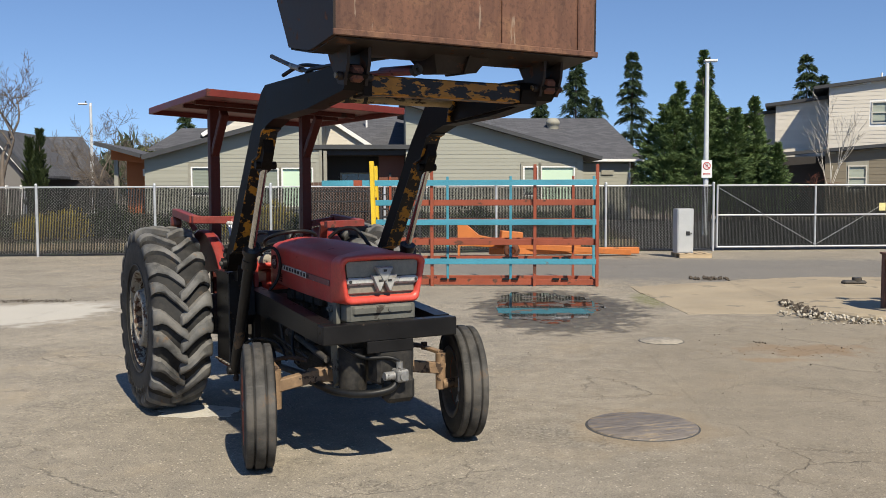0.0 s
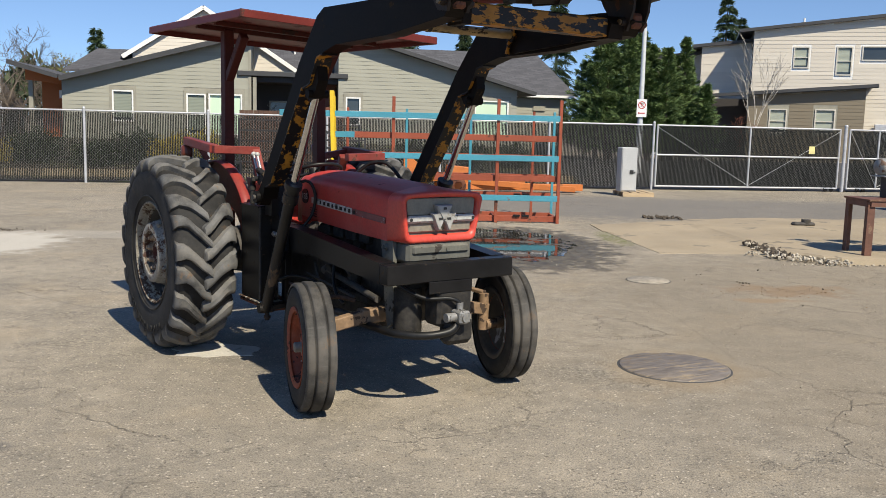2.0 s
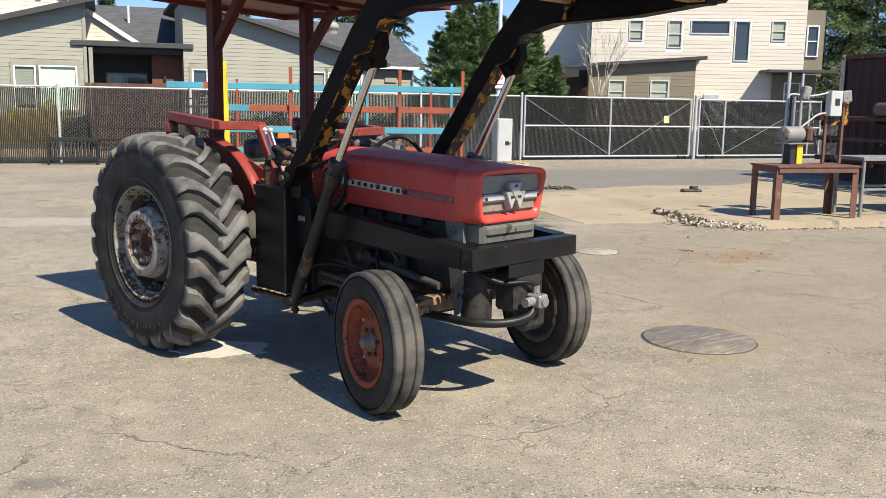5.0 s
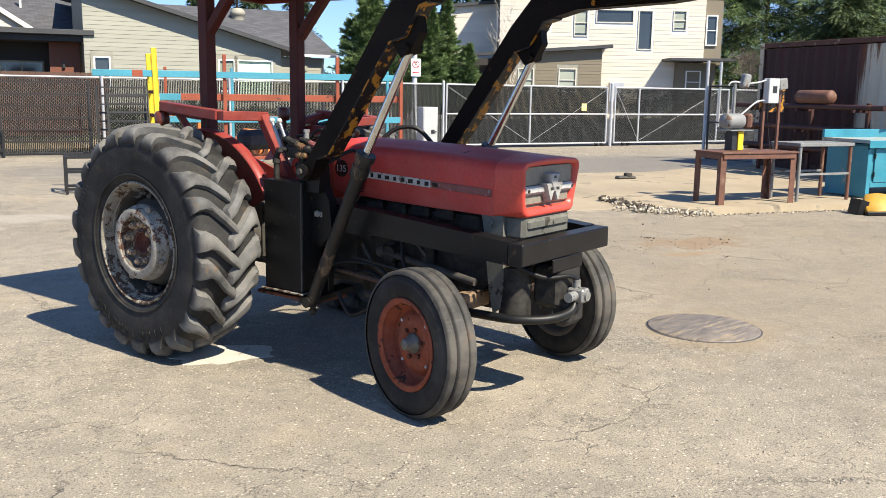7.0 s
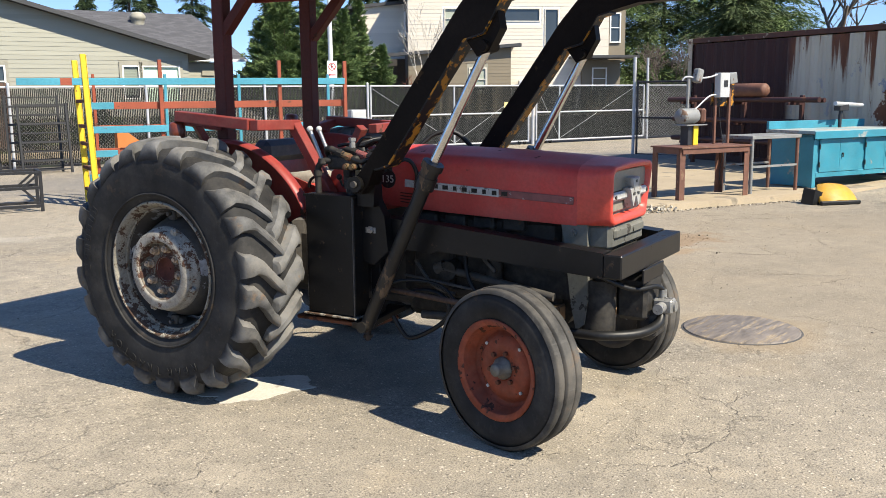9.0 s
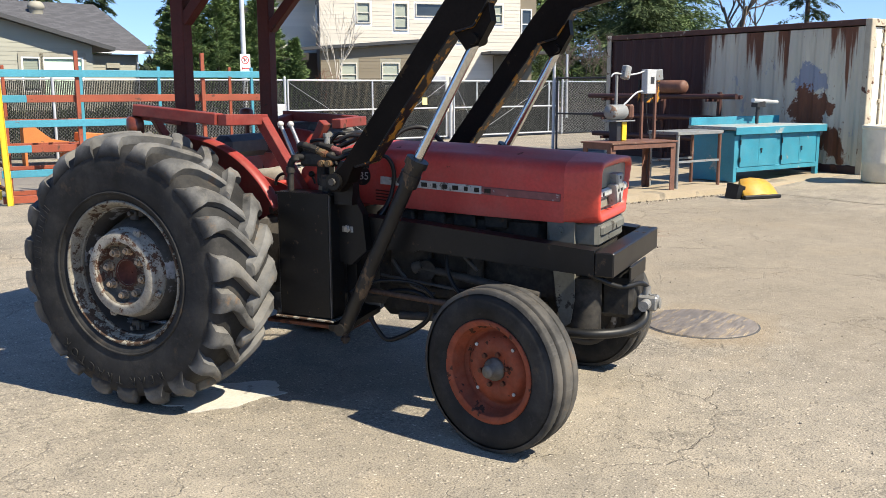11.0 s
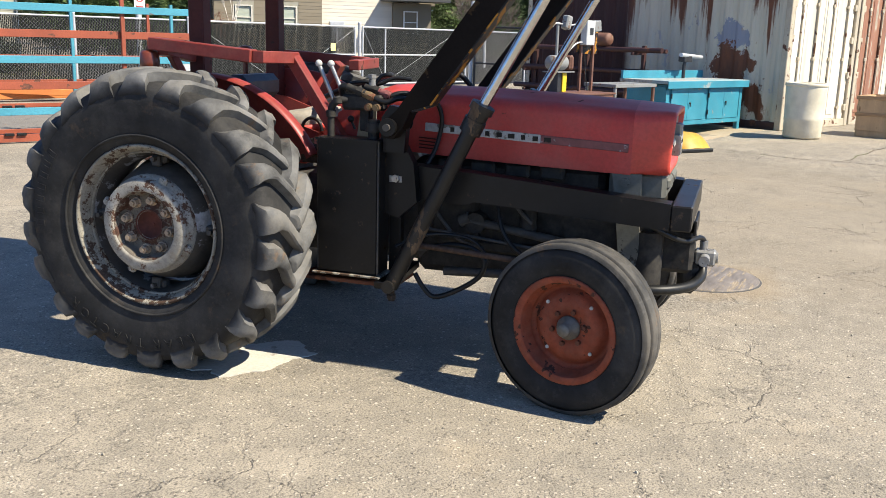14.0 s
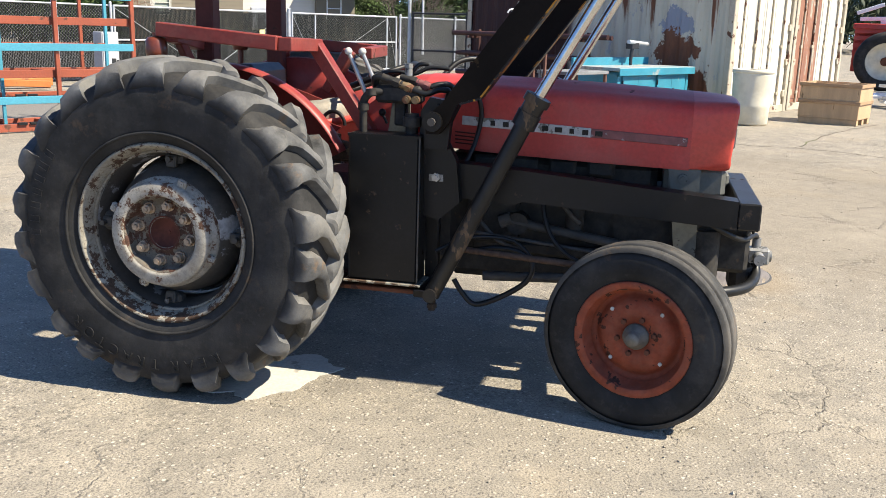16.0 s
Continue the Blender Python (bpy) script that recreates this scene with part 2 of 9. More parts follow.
M["arm_paint"] = surface("arm_paint", (0.0120, 0.0090, 0.0070), 0.5, var=0.35, scale=4, bump=0.12, wear=(0.055, 0.036, 0.020), wear_at=0.66, wear_scale=10, spec=0.06)
M["worn_yellow"] = surface("worn_yellow", (0.40, 0.175, 0.018), 0.6, var=0.3, scale=6, bump=0.25, wear=(0.010, 0.009, 0.009), wear_at=0.455, wear_scale=13, wear_rough=0.5, spec=0.3)
M["beam_worn"] = surface("beam_worn", (0.34, 0.145, 0.018), 0.6, var=0.4, scale=6, bump=0.25, wear=(0.014, 0.011, 0.009), wear_at=0.49, wear_scale=24, wear_rough=0.5, dust=0.05, spec=0.3, stretch=(1, 0.42, 1.2))
M["tube_worn"] = surface("tube_worn", (0.30, 0.205, 0.09), 0.40, var=0.45, scale=10, bump=0.3, wear=(0.05, 0.035, 0.02), wear_at=0.53, wear_scale=16, spec=0.4, stretch=(1, 0.4, 1))
# dark brackets; also colours the shaded ends and underside of the bucket
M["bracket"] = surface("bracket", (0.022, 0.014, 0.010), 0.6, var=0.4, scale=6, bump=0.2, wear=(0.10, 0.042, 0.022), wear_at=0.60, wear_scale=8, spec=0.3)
M["cast_grey"] = surface("cast_grey", (0.050, 0.046, 0.042), 0.65, var=0.4, scale=7, bump=0.25, dust=0.14, spec=0.3)
M["engine"] = surface("engine", (0.016, 0.015, 0.014), 0.7, var=0.4, scale=9, bump=0.35, dust=0.12, wear=(0.075, 0.05, 0.032), wear_at=0.67, wear_scale=12, spec=0.3)
M["panel_grey"] = surface("panel_grey", (0.130, 0.128, 0.108), 0.6, var=0.25, scale=5, bump=0.12, wear=(0.05, 0.044, 0.036), wear_at=0.61, wear_scale=10, spec=0.3)
M["axle"] = surface("axle", (0.215, 0.138, 0.078), 0.75, var=0.35, scale=10, bump=0.3, wear=(0.065, 0.04, 0.025), wear_at=0.55, wear_scale=14)
def flaking_paint(name, paint, bare, at):
    """Old paint on iron: grime in the low places, rust where it has flaked, in three sizes."""
    n = Nodes(name)
    big, mid, fine = n.noise(4.5, 6, 0.65), n.noise(22, 8, 0.72), n.noise(80, 4, 0.65)
    c = n.mix(n.ramp(big, (0.35, 0.0), (0.68, 1.0)), tuple(q * 0.55 for q in paint), paint)
    c = n.mix(n.math("MULTIPLY", n.ramp(fine, (0.36, 1.0), (0.52, 0.0)), 0.55), c, tuple(q * 0.35 for q in paint))
    c = n.mix(n.math("MULTIPLY", n.ramp(mid, (0.48, 0.0), (0.62, 1.0)), 0.45), c, (0.16, 0.125, 0.09))
    flake = n.ramp(n.math("ADD", n.math("MULTIPLY", mid, 0.6), n.math("MULTIPLY", big, 0.4)), (at - 0.012, 0.0), (at + 0.012, 1.0))
    rust = n.mix(n.ramp(fine, (0.35, 0.0), (0.65, 1.0)), tuple(q * 0.55 for q in bare), bare)
    c = n.mix(flake, c, rust)
    h = n.math("ADD", n.math("MULTIPLY", fine, 0.4), n.math("MULTIPLY", n.math("SUBTRACT", 1.0, flake), 0.7))
    return n.done(c, n.math("ADD", 0.62, n.math("MULTIPLY", mid, 0.3)), 0.0, n.bump(h, 0.35, 0.002), 0.22)


M["rim_white"] = flaking_paint("rim_white", (0.43, 0.40, 0.34), (0.125, 0.066, 0.042), 0.548)
M["rim_steel"] = flaking_paint("rim_steel", (0.36, 0.33, 0.265), (0.085, 0.052, 0.034), 0.515)
M["drum"] = surface("drum", (0.055, 0.051, 0.046), 0.65, var=0.35, scale=7, bump=0.25, wear=(0.40, 0.40, 0.405), wear_at=0.605, wear_scale=5.5, dust=0.12, spec=0.3)
# dirt plus painted shade for the inner sides of the wheels
M["rim_inner"] = surface("rim_inner", (0.060, 0.052, 0.044), 0.7, var=0.35, scale=8, bump=0.25, wear=(0.30, 0.30, 0.305), wear_at=0.585, wear_scale=6)
M["rust_bolt"] = surface("rust_bolt", (0.085, 0.055, 0.040), 0.9, var=0.35, scale=30, bump=0.2, spec=0.1)
M["rust"] = surface("rust", (0.125, 0.048, 0.027), 0.8, var=0.35, scale=5, bump=0.3, wear=(0.06, 0.027, 0.019), wear_at=0.56, wear_scale=6, spec=0.25)
def bucket_material():
    n = Nodes("bucket")
    st, md, fn = n.noise(2.2, 7, 0.68, n.mapped((3, 3, 0.5))), n.noise(5, 8, 0.7), n.noise(45, 4, 0.65)
    c = n.mix(n.ramp(st, (0.32, 0.0), (0.68, 1.0)), (0.075, 0.036, 0.024), (0.185, 0.088, 0.052))
    c = n.mix(n.math("MULTIPLY", n.ramp(md, (0.52, 0.0), (0.66, 1.0)), 0.7), c, (0.22, 0.115, 0.062))
    c = n.mix(n.math("MULTIPLY", n.ramp(n.noise(3.3, 8, 0.72, n.mapped((1, 1, 0.7), loc=(5, 1, 2))), (0.56, 0.0), (0.66, 1.0)), 0.75), c, (0.042, 0.024, 0.018))
    c = n.mix(n.math("MULTIPLY", n.ramp(fn, (0.36, 1.0), (0.5, 0.0)), 0.45), c, (0.045, 0.022, 0.015))
    c = n.mix(n.math("MULTIPLY", n.ramp(n.noise(1.0, 5, 0.6, n.mapped((26, 26, 3))), (0.66, 0.0), (0.70, 1.0)), 0.5), c, (0.34, 0.27, 0.20))
    return n.done(c, n.math("ADD", 0.45, n.math("MULTIPLY", md, 0.35)), 0.0, n.bump(n.math("ADD", md, n.math("MULTIPLY", fn, 0.4)), 0.35, 0.003), 0.35)


M["bucket"] = bucket_material()
M["chrome"] = surface("chrome", (0.62, 0.61, 0.60), 0.16, metal=1.0, var=0.08, scale=9, bump=0.02, wear=(0.25, 0.19, 0.14), wear_at=0.73, wear_scale=20)
M["steel"] = surface("steel", (0.40, 0.39, 0.38), 0.38, metal=0.8, var=0.2, scale=12, bump=0.1)
M["alu"] = surface("alu", (0.27, 0.265, 0.25), 0.5, metal=0.4, var=0.3, scale=20, bump=0.2, wear=(0.06, 0.055, 0.05), wear_at=0.60, wear_scale=25)
M["hose"] = surface("hose", (0.010, 0.010, 0.010), 0.45, var=0.3, scale=20, bump=0.1, spec=0.3)
M["vinyl"] = surface("vinyl", (0.022, 0.026, 0.034), 0.5, var=0.25, scale=8, bump=0.1, dust=0.12)
M["cushion"] = surface("cushion", (0.30, 0.27, 0.22), 0.75, var=0.25, scale=8, bump=0.2, wear=(0.05, 0.05, 0.055), wear_at=0.6, wear_scale=6)
M["silver_paint"] = surface("silver_paint", (0.42, 0.42, 0.40), 0.5, var=0.2, scale=15, bump=0.1, wear=(0.20, 0.18, 0.15), wear_at=0.60, wear_scale=16, dust=0.2)
M["brass"] = surface("brass", (0.20, 0.135, 0.07), 0.5, metal=0.5, var=0.3, scale=20, bump=0.2, wear=RUST, wear_at=0.55, wear_scale=20)
M["grille_dark"] = surface("grille_dark", (0.085, 0.080, 0.064), 0.6, var=0.3, scale=10, grain=240, bump=0.3, dust=0.3)
M["lamp_glass"] = surface("lamp_glass", (0.145, 0.138, 0.11), 0.35, var=0.25, scale=12, grain=240, bump=0.1, dust=0.4)
M["emblem"] = surface("emblem", (0.31, 0.305, 0.285), 0.5, var=0.2, scale=18, bump=0.15, wear=(0.24, 0.22, 0.19), wear_at=0.60, wear_scale=20)
M["trim_faded"] = surface("trim_faded", (0.21, 0.185, 0.145), 0.6, var=0.25, scale=9, bump=0.1, dust=0.3)
M["ink_dark"] = surface("ink_dark", (0.02, 0.019, 0.018), 0.55, var=0.2, scale=20, bump=0.05)
M["hub_rust"] = surface("hub_rust", (0.085, 0.028, 0.020), 0.8, var=0.3, scale=14, bump=0.2, spec=0.2)
# rust, on a base darkened to hold the shade round the studs
M["recess_rust_shade"] = flaking_paint("recess_rust_shade", (0.19, 0.165, 0.13), (0.085, 0.042, 0.028), 0.515)
M["nut_tan"] = flaking_paint("nut_tan", (0.50, 0.37, 0.25), (0.13, 0.06, 0.036), 0.57)
M["amber"] = surface("amber", (0.13, 0.030, 0.014), 0.3, var=0.2, scale=20, bump=0.05)
M["strip_red"] = surface("strip_red", (0.19, 0.060, 0.055), 0.55, var=0.25, scale=20, bump=0.1, wear=(0.38, 0.33, 0.32), wear_at=0.60, wear_scale=22)


def rubber(name, col, dust, pale=(0.13, 0.115, 0.095), start=0.48, rubbed=None):
    """Old rubber: worn grey where it rubs, dry mud in patches."""
    n = Nodes(name)
    a, b = n.noise(5, 7, 0.65), n.noise(120, 3, 0.6)
    c = n.mix(n.ramp(a, (0.3, 0.0), (0.70, 1.0)), tuple(q * 0.30 for q in col), tuple(q * 1.5 for q in col))
    c = n.mix(n.math("MULTIPLY", n.ramp(n.noise(4.2, 8, 0.72), (start, 0.0), (start + 0.14, 1.0)), dust), c, pale)
    c = n.mix(n.math("MULTIPLY", n.ramp(n.noise(6.0, 9, 0.7), (0.585, 0.0), (0.66, 1.0)), dust * 1.3), c, (0.17, 0.10, 0.048))
    scuff = n.mapped((30, 5, 30))
    c = n.mix(n.math("MULTIPLY", n.ramp(n.noise(1.0, 4, 0.6, scuff), (0.60, 0.0), (0.66, 1.0)), dust * 0.35), c, (0.17, 0.16, 0.145))
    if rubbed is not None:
        # lug crowns rubbed grey; towards the shoulder shading is put in as near black
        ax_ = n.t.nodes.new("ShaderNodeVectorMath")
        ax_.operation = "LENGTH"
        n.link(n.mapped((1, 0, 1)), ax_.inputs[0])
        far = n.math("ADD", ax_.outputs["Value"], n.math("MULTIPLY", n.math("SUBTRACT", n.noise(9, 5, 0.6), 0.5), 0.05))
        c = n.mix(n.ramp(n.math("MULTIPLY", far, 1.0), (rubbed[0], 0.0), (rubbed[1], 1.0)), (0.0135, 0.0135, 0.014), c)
    return n.done(c, n.math("ADD", 0.60, n.math("MULTIPLY", a, 0.25)), 0.0, n.bump(n.math("ADD", b, n.math("MULTIPLY", a, 1.5)), 0.35, 0.002), 0.25)


M["tyre"] = rubber("tyre", (0.021, 0.0207, 0.0205), 0.16)
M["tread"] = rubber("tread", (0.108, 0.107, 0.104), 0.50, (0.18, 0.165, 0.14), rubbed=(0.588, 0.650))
M["tyre_letter"] = rubber("tyre_letter", (0.019, 0.0187, 0.0183), 0.10)
M["canopy_red"] = surface("canopy_red", (0.135, 0.020, 0.015), 0.5, var=0.25, scale=3, bump=0.1, wear=(0.09, 0.04, 0.03), wear_at=0.62, wear_scale=6, spec=0.3)
M["tread_front"] = rubber("tread_front", (0.058, 0.055, 0.050), 0.42)

# ---- ground ----
def smooth(a, b, x):
    t = min(1.0, max(0.0, (x - a) / (b - a)))
    return t * t * (3 - 2 * t)


def rise(x, y):
    """The yard climbs a little towards the containers, and up to the houses behind the fence."""
    return 0.13 * smooth(8.0, 10.5, x) * (1 - smooth(19, 24, y)) + 0.45 * smooth(29, 37, y - 0.12 * x)


def ground_material():
    n = Nodes("old_asphalt")
    fine, mid, big = n.noise(110, 3, 0.65), n.noise(6, 7, 0.65), n.noise(0.35, 6, 0.6)
    c = n.mix(n.ramp(big, (0.32, 0.0), (0.68, 1.0)), (0.268, 0.235, 0.183), (0.380, 0.331, 0.255))
    c = n.mix(n.math("MULTIPLY", n.ramp(mid, (0.36, 1.0), (0.6, 0.0)), 0.40), c, (0.14, 0.128, 0.108))
    # pebbles set in the worn surface
    peb = n.t.nodes.new("ShaderNodeTexVoronoi")
    peb.inputs["Scale"].default_value = 50
    n.link(n.co, peb.inputs["Vector"])
    tone = n.t.nodes.new("ShaderNodeSeparateColor")
    n.link(peb.outputs["Color"], tone.inputs[0])
    dots = n.math("MULTIPLY", n.ramp(peb.outputs["Distance"], (0.26, 1.0), (0.42, 0.0)), n.ramp(tone.outputs[0], (0.30, 0.0), (0.42, 1.0)))
    c = n.mix(n.math("MULTIPLY", dots, 0.74), c, n.mix(tone.outputs[1], (0.075, 0.064, 0.052), (0.66, 0.575, 0.46)))
    c = n.mix(n.math("MULTIPLY", n.ramp(fine, (0.40, 1.0), (0.54, 0.0)), 0.62), c, (0.105, 0.095, 0.08))
    # rough, bare patches where more stone shows
    rough_patch = n.ramp(n.noise(0.9, 4, 0.6), (0.5, 0.0), (0.62, 1.0))
    c = n.mix(n.math("MULTIPLY", rough_patch, n.math("MULTIPLY", n.ramp(n.noise(30, 4, 0.75), (0.40, 1.0), (0.53, 0.0)), 0.66)), c, (0.085, 0.078, 0.066))
    # wandering cracks
    wnz = n.t.nodes.new("ShaderNodeTexNoise")
    wnz.inputs["Scale"].default_value, wnz.inputs["Detail"].default_value, wnz.inputs["Roughness"].default_value = 2.6, 6.0, 0.65
    n.link(n.co, wnz.inputs["Vector"])
    sc = n.t.nodes.new("ShaderNodeVectorMath")
    sc.operation = "SCALE"
    sc.inputs["Scale"].default_value = 0.42
    n.link(wnz.outputs["Color"], sc.inputs[0])
    warp = n.t.nodes.new("ShaderNodeVectorMath")
    warp.operation = "ADD"
    n.link(n.co, warp.inputs[0])
    n.link(sc.outputs[0], warp.inputs[1])
    gate = n.ramp(n.noise(0.7, 4, 0.55), (0.46, 0.0), (0.60, 1.0))
    crack = n.math("MULTIPLY", n.ramp(n.voronoi(0.9, "DISTANCE_TO_EDGE", warp.outputs[0]), (0.0, 1.0), (0.011, 0.0)), gate)
    hair = n.math("MULTIPLY", n.ramp(n.voronoi(3.4, "DISTANCE_TO_EDGE", warp.outputs[0]), (0.0, 1.0), (0.015, 0.0)), n.math("MULTIPLY", n.ramp(n.noise(1.3, 4, 0.6), (0.48, 0.0), (0.62, 1.0)), 0.45))
    crack = n.math("MAXIMUM", crack, hair)
    crack = n.math("MULTIPLY", crack, n.ramp(n.noise(9, 4, 0.7), (0.28, 0.0), (0.44, 1.0)))

    scuff = n.math("MULTIPLY", n.ramp(n.noise(2.2, 7, 0.7, n.mapped((1.0, 0.45, 1.0), rot=(0, 0, 0.5))), (0.57, 0.0), (0.70, 1.0)), 0.42)
    c = n.mix(scuff, c, (0.15, 0.132, 0.105))
    pale = n.math("MULTIPLY", n.ramp(n.noise(1.1, 6, 0.66, n.mapped((1, 1, 1), loc=(7, 3, 0))), (0.56, 0.0), (0.70, 1.0)), 0.30)
    c = n.mix(pale, c, (0.46, 0.40, 0.31))
    # ochre dust settled in shallow places
    ochre = n.math("MULTIPLY", n.ramp(n.noise(0.75, 6, 0.66, n.mapped((1, 1, 1), loc=(2, 9, 0))), (0.54, 0.0), (0.70, 1.0)), 0.25)
    c = n.mix(ochre, c, (0.36, 0.275, 0.165))
    # larger stones, few and far apart
    big_stone = n.t.nodes.new("ShaderNodeTexVoronoi")
    big_stone.inputs["Scale"].default_value = 26
    n.link(n.co, big_stone.inputs["Vector"])
    pick = n.t.nodes.new("ShaderNodeSeparateColor")
    n.link(big_stone.outputs["Color"], pick.inputs[0])
    lone = n.math("MULTIPLY", n.ramp(big_stone.outputs["Distance"], (0.15, 1.0), (0.24, 0.0)), n.ramp(pick.outputs[0], (0.84, 0.0), (0.87, 1.0)))
    c = n.mix(n.math("MULTIPLY", lone, 0.6), c, n.mix(n.ramp(pick.outputs[1], (0.45, 0.0), (0.55, 1.0)), (0.07, 0.06, 0.05), (0.62, 0.55, 0.45)))

    def spot(x, y, rx, ry, blur, wob):
        """A stain of its own shape: 1 inside, 0 outside."""
        m = n.mapped((1 / rx, 1 / ry, 0), loc=(-x / rx, -y / ry, 0))
        ln = n.t.nodes.new("ShaderNodeVectorMath")
        ln.operation = "LENGTH"
        n.link(m, ln.inputs[0])
        d = n.math("ADD", ln.outputs["Value"], n.math("MULTIPLY", n.math("SUBTRACT", n.noise(3.0, 6, 0.65), 0.5), wob))
        return n.ramp(d, (1.0 - blur, 1.0), (min(1.0, 1.0 + blur), 0.0))

    crazed = spot(-3.0, 2.6, 3.6, 3.0, 0.4, 0.8)
    c = n.mix(n.math("MULTIPLY", crack, n.math("ADD", 0.26, n.math("MULTIPLY", crazed, 0.50))), c, (0.06, 0.052, 0.042))
    wet = spot(1.22, 13.2, 1.25, 2.5, 0.16, 1.6)
    c = n.mix(n.math("MULTIPLY", wet, 0.82), c, n.mix(n.ramp(n.noise(7, 6, 0.7), (0.42, 0.0), (0.60, 1.0)), (0.030, 0.027, 0.022), (0.105, 0.090, 0.062)))
    moss = spot(2.70, 14.35, 0.26, 1.05, 0.45, 1.5)
    c = n.mix(n.math("MULTIPLY", moss, n.math("MULTIPLY", n.ramp(n.noise(16, 5, 0.7), (0.40, 0.0), (0.58, 1.0)), 0.85)), c, (0.115, 0.130, 0.034))
    seam = spot(1.92, 9.0, 0.014, 3.0, 0.5, 2.6)
    c = n.mix(n.math("MULTIPLY", seam, 0.28), c, (0.09, 0.078, 0.062))
    chalk = spot(-6.25, 12.4, 1.3, 1.45, 0.26, 1.1)
    c = n.mix(n.math("MULTIPLY", chalk, 0.80), c, (0.50, 0.47, 0.41))
    chalk2 = spot(-4.6, 13.6, 2.2, 0.5, 0.3, 1.2)
    c = n.mix(n.math("MULTIPLY", chalk2, 0.25), c, (0.50, 0.47, 0.42))
    dirt = spot(3.62, 9.85, 0.80, 0.42, 0.5, 2.4)
    c = n.mix(n.math("MULTIPLY", dirt, 0.75), c, (0.235, 0.140, 0.070))
    dirt2 = spot(3.12, 9.24, 0.42, 0.16, 0.5, 2.2)
    c = n.mix(n.math("MULTIPLY", dirt2, 0.6), c, (0.30, 0.185, 0.090))
    gravel = spot(-6.80, 13.85, 0.85, 0.26, 0.4, 1.4)
    c = n.mix(n.math("MULTIPLY", gravel, n.math("MULTIPLY", n.ramp(n.noise(22, 5, 0.75), (0.42, 1.0), (0.54, 0.0)), 0.85)), c, (0.055, 0.048, 0.038))
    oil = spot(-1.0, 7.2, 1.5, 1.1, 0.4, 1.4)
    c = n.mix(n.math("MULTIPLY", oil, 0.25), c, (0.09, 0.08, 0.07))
    dark = spot(-2.62, 4.86, 0.16, 0.10, 0.5, 1.2)
    c = n.mix(n.math("MULTIPLY", dark, 0.55), c, (0.09, 0.088, 0.09))
    hole = spot(4.42, 17.6, 0.55, 0.24, 0.4, 1.2)
    c = n.mix(n.math("MULTIPLY", hole, 0.7), c, (0.06, 0.052, 0.042))
    halo = spot(1.39, 6.55, 0.62, 0.66, 0.4, 1.0)
    c = n.mix(n.math("MULTIPLY", halo, 0.34), c, (0.35, 0.25, 0.135))
    # broad area of darker, warmer ground right of the tractor
    warm_dark_zone = spot(4.4, 8.0, 4.2, 5.6, 0.40, 0.9)
    c = n.mix(n.math("MULTIPLY", warm_dark_zone, 0.46), c, (0.205, 0.168, 0.118))
    band = spot(5.0, 20.2, 11.0, 3.6, 0.4, 0.8)
    c = n.mix(n.math("MULTIPLY", band, 0.74), c, (0.15, 0.142, 0.132))
    h = n.math("SUBTRACT", n.math("ADD", n.math("MULTIPLY", fine, 0.55), n.math("MULTIPLY", dots, 0.35)), n.math("MULTIPLY", crack, 1.3))
    rgh = n.math("SUBTRACT", n.math("ADD", 0.80, n.math("MULTIPLY", mid, 0.15)), n.math("MULTIPLY", wet, 0.35))
    return n.done(c, rgh, 0.0, n.bump(h, 0.9, 0.008), 0.3)


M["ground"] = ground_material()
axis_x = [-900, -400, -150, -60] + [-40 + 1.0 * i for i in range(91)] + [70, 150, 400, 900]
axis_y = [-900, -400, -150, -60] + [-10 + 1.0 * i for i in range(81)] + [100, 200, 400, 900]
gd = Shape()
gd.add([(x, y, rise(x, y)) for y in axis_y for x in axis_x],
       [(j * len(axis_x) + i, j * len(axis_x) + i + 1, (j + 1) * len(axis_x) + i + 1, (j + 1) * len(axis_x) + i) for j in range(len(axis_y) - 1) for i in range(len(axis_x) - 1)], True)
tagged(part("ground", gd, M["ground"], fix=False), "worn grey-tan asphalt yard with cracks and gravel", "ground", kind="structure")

M["concrete"] = surface("concrete", (0.325, 0.264, 0.178), 0.85, var=0.20, scale=0.8, grain=70, bump=0.4, depth=0.005, wear=(0.27, 0.228, 0.165), wear_at=0.60, wear_scale=1.6, dust=0.30)
M["cement"] = surface("cement", (0.48, 0.45, 0.385), 0.88, var=0.1, scale=5, grain=60, bump=0.3, wear=(0.42, 0.39, 0.33), wear_at=0.62, wear_scale=7)
M["street"] = surface("street", (0.062, 0.060, 0.058), 0.85, var=0.2, scale=0.5, grain=40, bump=0.3)
M["soil"] = surface("soil", (0.060, 0.045, 0.030), 0.95, var=0.35, scale=1.5, grain=15, bump=0.6, depth=0.02, wear=(0.11, 0.12, 0.035), wear_at=0.56, wear_scale=1.2)
M["grit"] = surface("grit", (0.30, 0.265, 0.21), 0.9, var=0.4, scale=20, bump=0.3)
M["clod"] = surface("clod", (0.070, 0.055, 0.040), 0.9, var=0.5, scale=14, bump=0.3)
M["pebble"] = surface("pebble", (0.42, 0.375, 0.30), 0.85, var=0.35, scale=20, bump=0.3)

